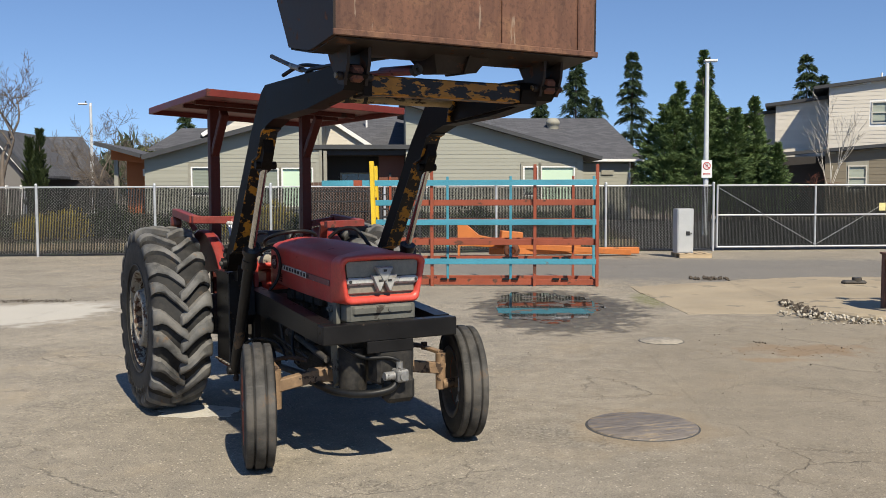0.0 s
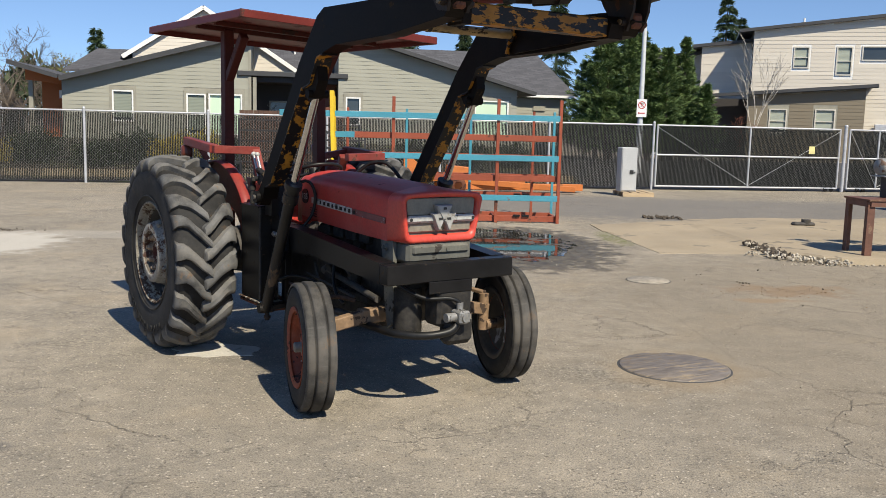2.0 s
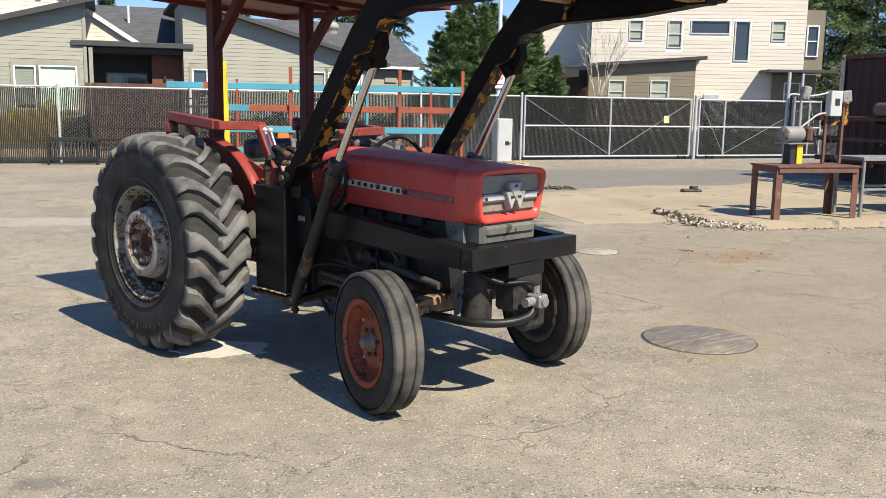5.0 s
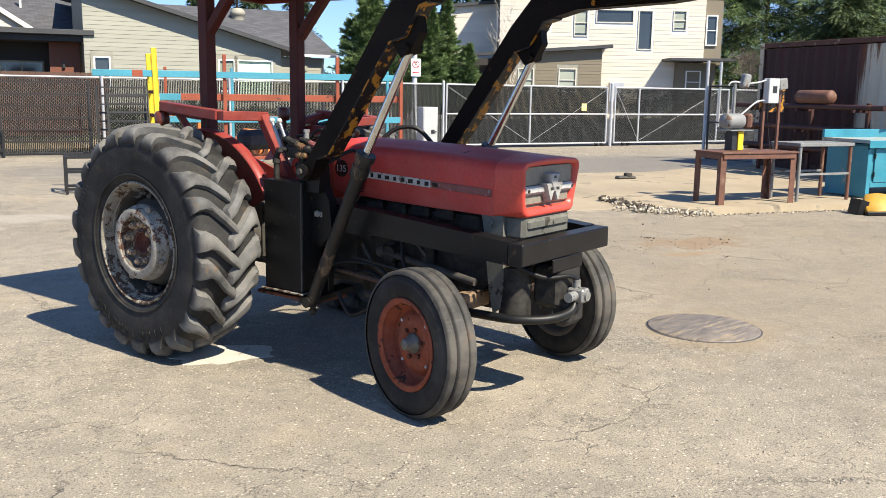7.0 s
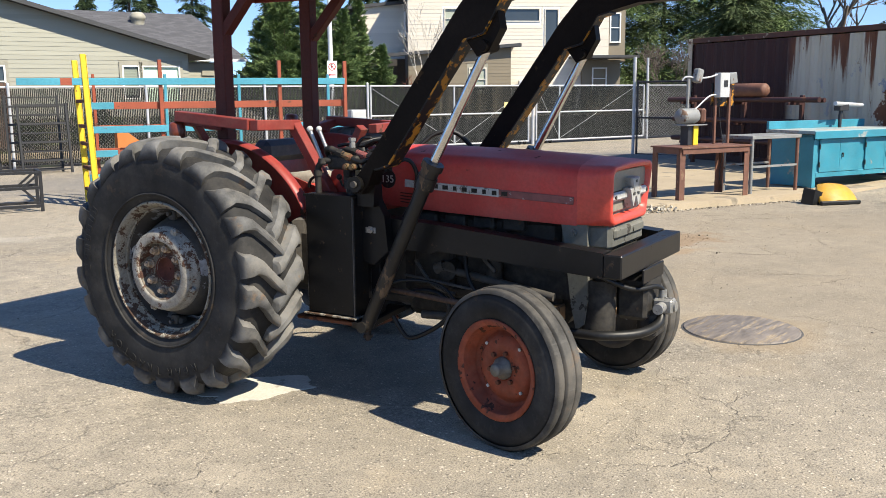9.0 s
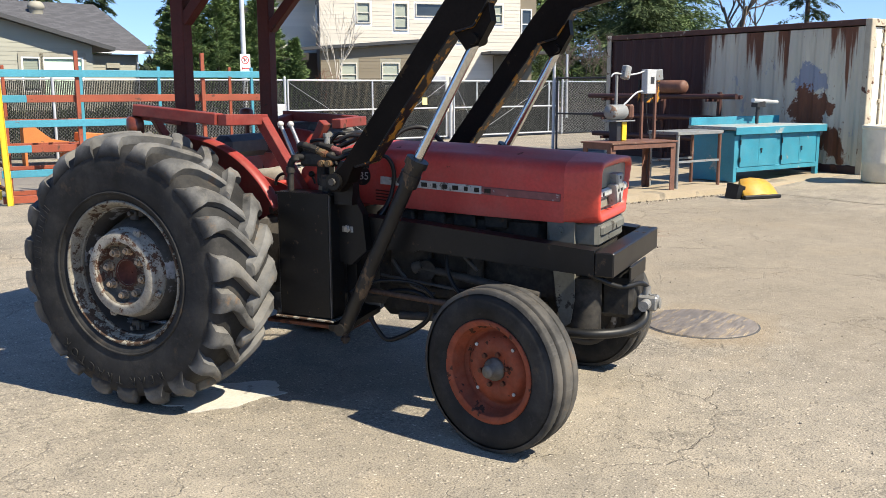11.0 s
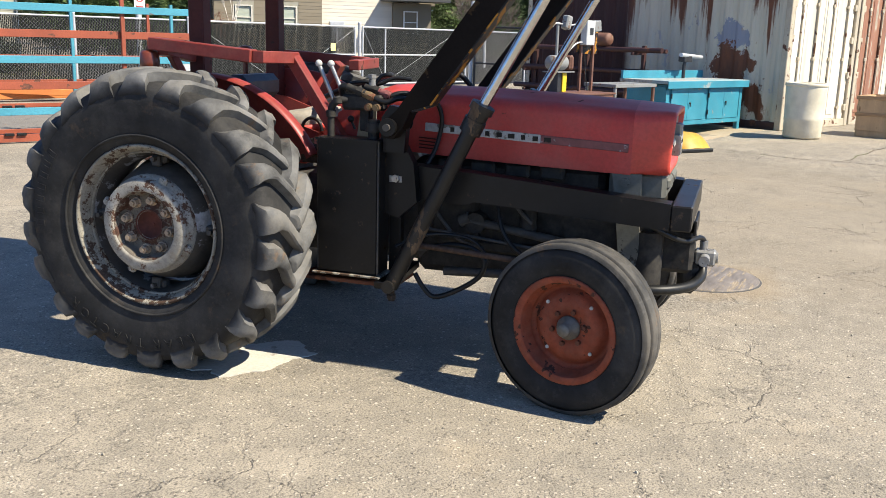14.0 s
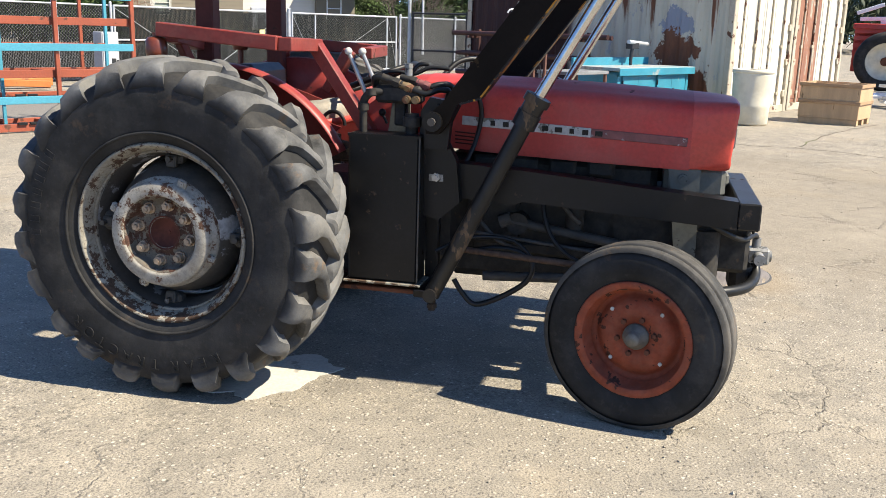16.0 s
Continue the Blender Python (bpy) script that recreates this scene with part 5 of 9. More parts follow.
# -- lift cylinders and arms --
ARM = ((0.955, 1.120), (1.005, 1.120), (1.045, 1.165), (1.085, 1.248), (1.17, 1.275), (1.60, 1.86), (1.70, 1.885), (1.745, 1.95), (1.79, 2.03), (2.02, 2.085), (2.56, 2.10), (3.05, 2.15), (3.12, 2.22), (3.06, 2.275), (2.55, 2.285), (1.88, 2.295), (1.80, 2.255), (1.57, 2.00), (1.02, 1.25), (0.945, 1.18))
for s in (-1, 1):
    arm = Shape().prism(ARM, s * 0.515, s * 0.62)
    arm_ob = part("loader_arm", arm, M["arm_paint"], tractor, "black painted loader arm with yellow showing through")
    under = Shape()
    low = ((1.09, 1.245), (1.17, 1.271), (1.60, 1.855), (1.70, 1.880), (1.79, 2.025), (1.86, 2.043))
    for (x0, z0), (x1, z1) in zip(low, low[1:]):
        under.bar((x0, s * 0.5675, z0), (x1, s * 0.5675, z1), 0.104, 0.008)
    part("worn_edge", under, M["worn_yellow"], arm_ob, "chipped yellow paint along the underside")
    pin = Shape().cyl((0.984, s * 0.50, 1.172), (0.984, s * 0.645, 1.172), 0.040, n=18)
    part("pivot_boss", pin, M["black_paint"], arm_ob)
    part("pivot_pin", Shape().cyl((0.984, s * 0.64, 1.172), (0.984, s * 0.660, 1.172), 0.017, n=8), M["cast_grey"], arm_ob)
    tip = Shape().prism(((1.60, 1.86), (1.66, 1.78), (1.72, 1.80), (1.78, 1.90), (1.76, 2.02)), s * 0.535, s * 0.60)
    tip.cyl((1.70, s * 0.50, 1.825), (1.70, s * 0.63, 1.825), 0.025, n=12)
    part("cylinder_lug", tip, M["arm_paint"], arm_ob)
    cy = Shape().cyl((0.985, s * 0.57, 0.425), (1.37, s * 0.57, 1.215), 0.036, n=20)
    cy.cyl((1.345, s * 0.57, 1.165), (1.372, s * 0.57, 1.222), 0.050, n=20).cyl((1.372, s * 0.57, 1.222), (1.400, s * 0.57, 1.278), 0.045, n=20).cyl((1.390, s * 0.57, 1.258), (1.405, s * 0.57, 1.288), 0.055, n=20)
    cy.cyl((0.985, s * 0.52, 0.43), (0.985, s * 0.62, 0.43), 0.030, n=14)
    cyl_ob = part("lift_cylinder", cy, M["barrel"], tractor, "black hydraulic lift cylinder")
    part("piston_rod", Shape().cyl((1.39, s * 0.57, 1.26), (1.70, s * 0.57, 1.825), 0.023, n=18), M["chrome"], cyl_ob, "bare chromed piston rod")
cb = Shape().box((3.0, 0, 2.184), (0.10, 1.04, 0.095), ch=0.008)
part("cross_beam", cb, M["beam_worn"], tractor, "black and yellow chipped cross beam")
beam_end = Shape().prism(((2.93, 2.125), (3.055, 2.128), (3.075, 2.20), (3.03, 2.245), (2.93, 2.242)), 0.412, 0.514)
part("arm_knee", beam_end, M["arm_paint"], tractor, "black knee joining arm and cross beam")
beam_end = Shape().prism(((2.93, 2.125), (3.055, 2.128), (3.06, 2.20), (3.02, 2.245), (2.93, 2.242)), -0.514, -0.468)
part("arm_knee", beam_end, M["arm_paint"], tractor)
part("beam_gusset", Shape().prism(((2.20, 2.10), (2.95, 2.145), (2.95, 2.205), (2.30, 2.17)), 0.490, 0.512), M["arm_paint"], tractor)
ct = Shape().cyl((2.15, -0.52, 2.212), (2.15, 0.50, 2.212), 0.027, n=18)
tube_ob = part("cross_tube", ct, M["tube_worn"], tractor, "rubbed pale yellow steel cross tube")
for y in (-0.22, -0.10):
    part("tube_band", Shape().cyl((2.15, y - 0.012, 2.212), (2.15, y + 0.012, 2.212), 0.030, n=18), M["black_paint"], tube_ob)
part("tube_flange", Shape().cyl((2.15, 0.490, 2.212), (2.15, 0.513, 2.212), 0.045, n=18).bar((2.125, 0.508, 2.10), (2.15, 0.508, 2.21), 0.05, 0.012), M["worn_yellow"], tube_ob, "bright yellow weld patch")
s = -0.175
tc = Shape().cyl((2.56, s, 2.318), (2.955, s, 2.284), 0.027, n=18).cyl((2.30, s, 2.330), (2.58, s, 2.316), 0.016, n=10)
tilt_ob = part("tilt_cylinder", tc, M["frame_red"], tractor, "dark red bucket tilt cylinder")
part("gland_nut", Shape().cyl((2.945, s, 2.2815), (2.985, s, 2.284), 0.031, n=8, smooth=False).cyl((2.98, s, 2.2835), (3.01, s, 2.285), 0.014, n=10), M["cast_grey"], tilt_ob)
hz = Shape().tube(((1.86, -0.50, 2.36), (2.05, -0.45, 2.40), (2.35, -0.40, 2.36), (2.75, -0.30, 2.36), (2.95, -0.10, 2.38)), 0.012)
part("arm_hose", hz, M["hose"], tractor)
stub = part("loose_hose", Shape().tube(((1.66, -0.50, 2.50), (1.85, -0.50, 2.445), (2.01, -0.50, 2.40)), 0.014, 8), M["hose"], tractor, "loose black hose end above the arm")
part("hose_fitting", Shape().cyl((2.00, -0.50, 2.402), (2.15, -0.50, 2.366), 0.016, n=10).cyl((2.13, -0.50, 2.371), (2.17, -0.50, 2.362), 0.022, n=6, smooth=False), M["alu"], stub, "bright metal hose fitting")
part("pipe_stub", Shape().tube(((2.15, -0.50, 2.366), (2.30, -0.50, 2.33), (2.36, -0.50, 2.315)), 0.013).tube(((2.30, -0.52, 2.27), (2.32, -0.52, 2.33), (2.45, -0.50, 2.335), (2.64, -0.49, 2.325), (2.80, -0.47, 2.27)), 0.011), M["hose"], stub)

# -- bucket: a welded box, tipped back --
PROF = ((3.26, 2.375), (3.00, 2.345), (2.93, 2.345), (2.67, 2.395), (2.50, 2.66), (2.44, 2.98), (3.27, 3.05))
W = 0.755
out_ = [PROF[6], PROF[0], PROF[1], PROF[2], PROF[3], PROF[4], PROF[5]]
in_ = [(3.258, 3.05), (3.248, 2.388), (3.0, 2.358), (2.93, 2.358), (2.675, 2.408), (2.512, 2.664), (2.452, 2.98)]
bk = Shape().loft([[(x, -W + 0.012, z) for x, z in out_ + in_[::-1]], [(x, W - 0.012, z) for x, z in out_ + in_[::-1]]], smooth=False)
bucket = part("bucket", bk, M["bucket"], tractor, "rusty brown steel loader bucket")
# end plates get a near-black colour that holds their shade
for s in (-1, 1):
    part("end_plate", Shape().prism(PROF, s * W, s * (W - 0.012)), M["bracket"], bucket, "end plate darkened for its shade")
part("weld_strap", Shape().box((3.268, 0.16, 2.72), (0.008, 0.014, 0.66)), M["bucket"], bucket)
part("weld_strap", Shape().box((3.268, W - 0.12, 2.72), (0.008, 0.012, 0.66)), M["bucket"], bucket)
# thin skin added below the floor to paint its underside dark
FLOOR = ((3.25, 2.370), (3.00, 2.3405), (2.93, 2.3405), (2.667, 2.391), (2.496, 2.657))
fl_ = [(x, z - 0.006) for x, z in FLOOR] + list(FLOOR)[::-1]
part("floor_shade_skin", Shape().loft([[(x, -W + 0.015, z) for x, z in fl_], [(x, W - 0.015, z) for x, z in fl_]], smooth=False), M["bracket"], bucket, "dark skin under the bucket floor for its shade")
part("cutting_edge", Shape().box((3.27, 0, 2.385), (0.016, 2 * W + 0.01, 0.03), ch=0.004), M["bucket"], bucket)
for s in (-0.57, 0.57):
    br = Shape()
    for d in (-0.055, 0.055):
        br.prism(((2.86, 2.40), (3.14, 2.37), (3.13, 2.27), (3.09, 2.17), (3.02, 2.18), (2.92, 2.30)), s + d - 0.008, s + d + 0.008)
    br.cyl((3.07, s - 0.09, 2.215), (3.07, s + 0.09, 2.215), 0.020, n=12)
    br_ob = part("bucket_bracket", br, M["bracket"], bucket, "dark rusty pivot bracket")
    part("pivot_knuckle", Shape().box((3.085, s, 2.225), (0.06, 0.075, 0.080), ch=0.014), M["rust"], br_ob, "rusty brown pivot knuckle")
    for d in (-1, 1):
        part("pivot_nut", Shape().cyl((3.07, s + d * 0.085, 2.215), (3.07, s + d * 0.100, 2.215), 0.015, n=6, smooth=False), M["brass"], br_ob)
lug_ = Shape()
lug_.add([(2.80, -0.155, 2.385), (3.12, -0.155, 2.362), (3.12, 0.185, 2.362), (2.80, 0.185, 2.385), (2.90, -0.100, 2.270), (3.05, -0.100, 2.258), (3.05, 0.135, 2.276), (2.90, 0.135, 2.286)],
         [(0, 1, 5, 4), (1, 2, 6, 5), (2, 3, 7, 6), (3, 0, 4, 7), (4, 5, 6, 7), (3, 2, 1, 0)])
lug_.prism(((2.84, 2.38), (3.14, 2.36), (3.075, 2.262), (2.88, 2.272)), 0.045, 0.058)
part("tilt_lug", lug_, M["bracket"], bucket, "black welded tilt lug")

# -- canopy on two posts --
for s in (-1, 1):
    po = Shape().box((-0.12, s * 0.385, 1.59), (0.085, 0.075, 1.48), ch=0.006)
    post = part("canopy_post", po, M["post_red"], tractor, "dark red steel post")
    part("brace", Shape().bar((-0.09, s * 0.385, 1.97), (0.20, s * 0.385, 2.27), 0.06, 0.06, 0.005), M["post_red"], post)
can = Shape()
cm = Matrix.Translation((0.02, 0.03, 2.303)) @ Euler((radians(-2.6), radians(0.6), 0)).to_matrix().to_4x4()
can.box((0, 0, 0.03), (1.86, 1.50, 0.012), cm)
for s in (-1, 1):
    can.box((0, s * 0.745, 0.008), (1.86, 0.016, 0.048), cm, 0.003)
    can.box((s * 0.93, 0, 0.008), (0.016, 1.50, 0.048), cm, 0.003)
canopy = part("canopy", can, M["canopy_red"], tractor, "faded red sheet-steel canopy roof")
for x in (-0.14, 0.22):
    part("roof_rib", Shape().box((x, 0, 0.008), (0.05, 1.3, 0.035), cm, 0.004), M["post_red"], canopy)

# -- fenders and grab rails --
for s in (-1, 1):
    fe = Shape()
    arc = (radians(-55), radians(62))
    mid = Matrix.Translation((-0.03, 0, 0.70))
    fe.lathe([(0.655, s * 0.532), (0.664, s * 0.528), (0.670, s * 0.47), (0.662, s * 0.455), (0.52, s * 0.445), (0.34, s * 0.44)], 30, mid, True, arc)
    fe.lathe([(0.34, s * 0.432), (0.52, s * 0.437), (0.656, s * 0.447), (0.662, s * 0.47), (0.657, s * 0.528)], 30, mid, True, arc)
    fend = part("fender", fe, M["fender_red"], tractor, "red curved rear fender")
    drop = 0.048 if s > 0 else 0.0                      # the left rail sits a little lower
    part("fender_rail", Shape().bar((-0.20, s * 0.67, 1.505 - 1.3 * drop), (0.34, s * 0.67, 1.462 - drop), 0.065, 0.058, 0.004), M["rail_red"], tractor, "red square-tube fender rail")
    part("rail_crossbar", Shape().bar((0.372, s * 0.690, 1.460 - drop), (0.385, s * 0.36, 1.452 - drop), 0.062, 0.056, 0.004), M["rail_red"], tractor)
    foot_at = (0.16, 0.41, 1.20) if s > 0 else (0.66, -0.41, 1.075)
    part("rail_brace", Shape().bar((0.385 - 2 * drop, s * 0.385, 1.46 - drop), foot_at, 0.060, 0.055, 0.004), M["rail_red"], tractor)
    part("rail_strut", Shape().bar((-0.15, s * 0.66, 1.478 - drop), (-0.15, s * 0.42, 1.44 - drop), 0.06, 0.05, 0.004), M["rail_red"], tractor)
    part("rail_foot", Shape().bar((-0.15, s * 0.60, 1.47 - drop), (-0.13, s * 0.54, 1.365), 0.04, 0.04, 0.004), M["rail_red"], tractor)
    lm = Shape().lathe([(0.0, 0.058), (0.034, 0.052), (0.044, 0.040), (0.046, -0.01), (0.040, -0.040), (0.0, -0.045)], 20, Matrix.Translation((-0.215, -0.67, 1.418) if s < 0 else (-0.375, 0.49, 1.434)) @ pose(0, 0, 0, 90))
    lm.cyl((-0.215, -0.67, 1.46) if s < 0 else (-0.375, 0.49, 1.25), (-0.215, -0.67, 1.49) if s < 0 else (-0.375, 0.49, 1.40), 0.016, n=8)
    part("marker_lamp", lm, M["amber"], tractor, "dark amber marker lamp")

# -- seat, steering wheel, controls --
def seat_ring(z, k, n=20):
    """A seat outline: rounded at the back, squarer in front."""
    out = []
    for i in range(n):
        a = 2 * math.pi * i / n
        c_, s_ = math.cos(a), math.sin(a)
        out.append((0.22 + 0.225 * k * abs(c_) ** 0.75 * (1 if c_ > 0 else -1), 0.235 * k * abs(s_) ** 0.75 * (1 if s_ > 0 else -1), z + 0.03 * c_))
    return out


seat = part("seat", Shape().loft([seat_ring(1.085, 0.96), seat_ring(1.10, 1.0), seat_ring(1.14, 1.0), seat_ring(1.165, 0.94), seat_ring(1.172, 0.80), seat_ring(1.165, 0.4)]), M["cushion"], tractor, "worn grey-tan seat cushion with a torn edge")
part("seat_back", Shape().box((-0.045, 0, 1.285), (0.13, 0.40, 0.130), ch=0.034), M["vinyl"], seat, "blue-black vinyl backrest pad")
for y in (-0.245, 0.235):
    part("seat_side", Shape().prism(((-0.11, 1.235), (0.02, 1.225), (0.20, 1.165), (0.46, 1.085), (0.42, 1.050), (-0.02, 1.050)), y, y + 0.010), M["fender_red"], seat, "red pressed side of the seat shell")
part("strap", Shape().tube([(0.425 - 0.055 * math.cos(math.pi * k / 8), -0.252, 1.095 + 0.062 * math.sin(math.pi * k / 8)) for k in range(9)], 0.009, 6), M["hose"], seat, "black rubber strap")
part("seat_pan", Shape().loft([seat_ring(1.05, 0.80), seat_ring(1.065, 1.03), seat_ring(1.098, 1.06), seat_ring(1.095, 1.02)]), M["tractor_red"], seat, "red seat pan")
part("seat_base", Shape().box((0.18, 0, 0.98), (0.30, 0.22, 0.16), ch=0.02), M["tractor_red"], seat)
swm = Matrix.Translation((0.56, 0.0, 1.30)) @ pose(0, 0, 0, 0, -112, 0)
sw = Shape()
sw.tube([swm @ Vector((0, 0.195 * math.cos(2 * math.pi * k / 28), 0.195 * math.sin(2 * math.pi * k / 28))) for k in range(29)], 0.014, 8, 1)
for k in range(3):
    a = 2 * math.pi * k / 3 + 0.4
    sw.tube((swm @ Vector((0, 0, 0)), swm @ Vector((0, 0.2 * math.cos(a), 0.2 * math.sin(a)))), 0.010, 6)
sw.cyl(swm @ Vector((-0.02, 0, 0)), swm @ Vector((0.03, 0, 0)), 0.04, n=16)
wheel_ob = part("steering_wheel", sw, M["hose"], tractor, "black steering wheel")
part("column", Shape().cyl((0.57, 0, 1.285), (0.76, 0, 1.10), 0.026, n=12), M["cast_grey"], wheel_ob)
for dx in (0.0, 0.062):
    lv = Shape().cyl((0.655 + dx, -0.465, 1.245), (0.575 + dx, -0.475, 1.425), 0.010, n=8)
    lever = part("lever", lv, M["steel"], tractor, "bare steel control lever")
    ball = Shape().lathe([(0.017 * math.sin(math.pi * k / 10), -0.017 * math.cos(math.pi * k / 10)) for k in range(11)], 14, Matrix.Translation((0.572 + dx, -0.475, 1.435)))
    part("lever_knob", ball, M["silver_paint"], lever)
vb = Shape().box((0.80, -0.46, 1.265), (0.20, 0.09, 0.075), ch=0.012).box((0.74, -0.44, 1.30), (0.07, 0.07, 0.05), ch=0.010)
vb.box((0.80, -0.44, 1.19), (0.05, 0.05, 0.12), ch=0.006)
valve = part("control_valve", vb, M["engine"], tractor, "oily black hydraulic control valve")
for x in (0.844, 0.884):
    part("brass_plug", Shape().cyl((x, -0.50, 1.247), (x, -0.535, 1.247), 0.017, n=12).cyl((x, -0.53, 1.247), (x, -0.541, 1.247), 0.012, n=6, smooth=False), M["brass"], valve)
for p0, p1, mt in (((0.73, -0.50, 1.335), (0.82, -0.50, 1.305), "engine"), ((0.80, -0.50, 1.312), (0.865, -0.50, 1.288), "brass"), ((0.80, -0.46, 1.335), (0.88, -0.46, 1.314), "engine"), ((0.87, -0.46, 1.317), (0.93, -0.46, 1.298), "strip_red")):
    q0, q1 = Vector(p0), Vector(p1)
    part("fitting", Shape().cyl(q0, q1, 0.017, n=12).cyl(q0.lerp(q1, 0.55), q0.lerp(q1, 0.85), 0.022, n=6, smooth=False), M[mt], valve)
part("breather", Shape().cyl((0.832, -0.45, 1.34), (0.832, -0.45, 1.385), 0.016, n=10).cyl((0.832, -0.45, 1.375), (0.832, -0.45, 1.392), 0.020, n=6, smooth=False), M["alu"], valve)
part("short_lever", Shape().cyl((0.725, -0.40, 1.13), (0.705, -0.40, 1.17), 0.006, n=8).lathe([(0.017 * math.sin(math.pi * k / 8), -0.017 * math.cos(math.pi * k / 8)) for k in range(9)], 12, Matrix.Translation((0.703, -0.40, 1.178))), M["hose"], tractor)
link_ob = part("brake_linkage", Shape().box((0.515, -0.42, 0.985), (0.12, 0.06, 0.05), ch=0.010).box((0.54, -0.43, 1.025), (0.09, 0.04, 0.03), ch=0.006).tube(((0.46, -0.43, 1.03), (0.50, -0.45, 1.05), (0.57, -0.44, 1.035)), 0.011, 6), M["rust_bolt"], tractor, "rusty brake linkage")
for x, z, r_ in ((0.515, 1.060, 0.012), (0.475, 1.035, 0.016), (0.565, 1.000, 0.018)):
    part("link_nut", Shape().cyl((x, -0.435, z - 0.022), (x, -0.435, z + 0.018), r_, n=6, smooth=False), M["brass"], link_ob)
# a red plate; the grey stands for sun glare on it
part("valve_bracket", Shape().prism(((0.72, 1.08), (0.82, 1.08), (0.82, 1.22), (0.74, 1.22)), -0.37, -0.36), M["panel_grey"], tractor, "bracket plate with glare on red metal drawn as grey")
def hose(pts, r):
    part("control_hose", Shape().tube(pts, r), M["hose"], tractor, "black hydraulic hose")


hose(((0.865, -0.50, 1.288), (0.92, -0.50, 1.272), (0.97, -0.48, 1.290), (1.01, -0.46, 1.285), (1.0, -0.44, 1.25)), 0.013)
hose(((0.93, -0.46, 1.298), (0.97, -0.44, 1.31), (1.01, -0.40, 1.30), (1.02, -0.38, 1.22)), 0.013)
hose(((0.73, -0.50, 1.335), (0.70, -0.50, 1.33), (0.695, -0.47, 1.29)), 0.016)
hose(((0.70, -0.40, 1.345), (0.76, -0.38, 1.355), (0.83, -0.36, 1.345), (0.90, -0.34, 1.375), (0.98, -0.32, 1.37)), 0.009)
hose(((0.78, -0.44, 1.30), (0.82, -0.42, 1.33), (0.86, -0.40, 1.385), (0.90, -0.38, 1.39)), 0.009)
hose(((0.99, -0.46, 1.20), (1.08, -0.33, 1.28), (1.12, -0.28, 1.20), (1.10, -0.29, 1.06), (1.06, -0.36, 0.95)), 0.011)
hose(((0.84, 0.20, 1.32), (0.90, 0.27, 1.385), (1.00, 0.35, 1.385), (1.10, 0.42, 1.26)), 0.014)
pad = Shape().prism(((0.55, 0.98), (0.80, 0.98), (0.80, 1.16), (0.70, 1.26), (0.62, 1.20)), -0.36, -0.33)
part("fender_bracket", pad, M["tractor_red"], tractor)
part("cylinder_foot", Shape().cyl((0.985, -0.56, 0.352), (0.985, -0.56, 0.415), 0.016, n=10).cyl((0.985, -0.56, 0.365), (0.985, -0.56, 0.382), 0.024, n=6, smooth=False).box((0.945, -0.46, 0.425), (0.09, 0.16, 0.035), ch=0.004), M["bracket"], tractor, "rusty steel foot of the loader frame")
stp = Shape().box((0.75, -0.42, 0.42), (0.50, 0.26, 0.02), ch=0.004)
stp.box((0.60, -0.42, 0.50), (0.05, 0.05, 0.16))
part("footplate", stp, M["rust"], tractor, "rusty footplate")

# ---- chain-link fence and gates ----
M["galv"] = surface("galv", (0.50, 0.51, 0.53), 0.45, metal=0.3, var=0.15, scale=6, bump=0.1)
M["wire_dark"] = surface("wire_dark", (0.07, 0.074, 0.074), 0.5, metal=0.2, var=0.15, scale=6, bump=0.05)
M["slat"] = surface("slat", (0.0075, 0.0085, 0.0078), 0.6, var=0.3, scale=3, bump=0.1, spec=0.2)
M["wire"] = surface("wire", (0.205, 0.205, 0.205), 0.5, metal=0.3, var=0.15, scale=6, bump=0.05)


def mesh_panel(length, z0, z1, pitch=0.058, r=0.0028):
    """Diagonal wires of a chain-link panel in the x, z plane, from x = 0."""
    sh = Shape()
    h = z1 - z0
    step = pitch * math.sqrt(2)
    for sd in (1, -1):
        k = -h
        while k < length:
            if sd > 0:
                x0, x1 = max(k, 0), min(k + h, length)
                za, zb = z0 + (x0 - k), z0 + (x1 - k)
            else:
                x0, x1 = max(k, 0), min(k + h, length)
                za, zb = z1 - (x0 - k), z1 - (x1 - k)
            if x1 - x0 > 0.01:
                y = 0.004 * sd
                vs = []
                for x, z in ((x0, za), (x1, zb)):
                    vs += [(x, y - r, z), (x, y + r, z), (x, y, z + 1.4 * r)]
                sh.add(vs, [(0, 1, 4, 3), (1, 2, 5, 4), (2, 0, 3, 5)])
            k += step
    return sh


def slat_panel(length, z0, z1, pitch=0.041, width=0.0295):
    sh = Shape()
    rg = random.Random(3)
    for i in range(int(length / pitch)):
        x = (i + 0.5) * pitch
        w = width * rg.uniform(0.9, 1.05)
        zt = z1 - rg.uniform(0.02, 0.045)
        sh.box((x, 0.014, (z0 + zt) / 2), (w, 0.006, zt - z0))
    return sh


def fence_at(x0, x1, off=0.0):
    (ax, ay), (bx, by) = along(x0, off), along(x1, off)
    ang = math.degrees(math.atan2(by - ay, bx - ax))
    return pose(ax, ay, 0, 0, 0, ang), math.hypot(bx - ax, by - ay)


FT = 1.84


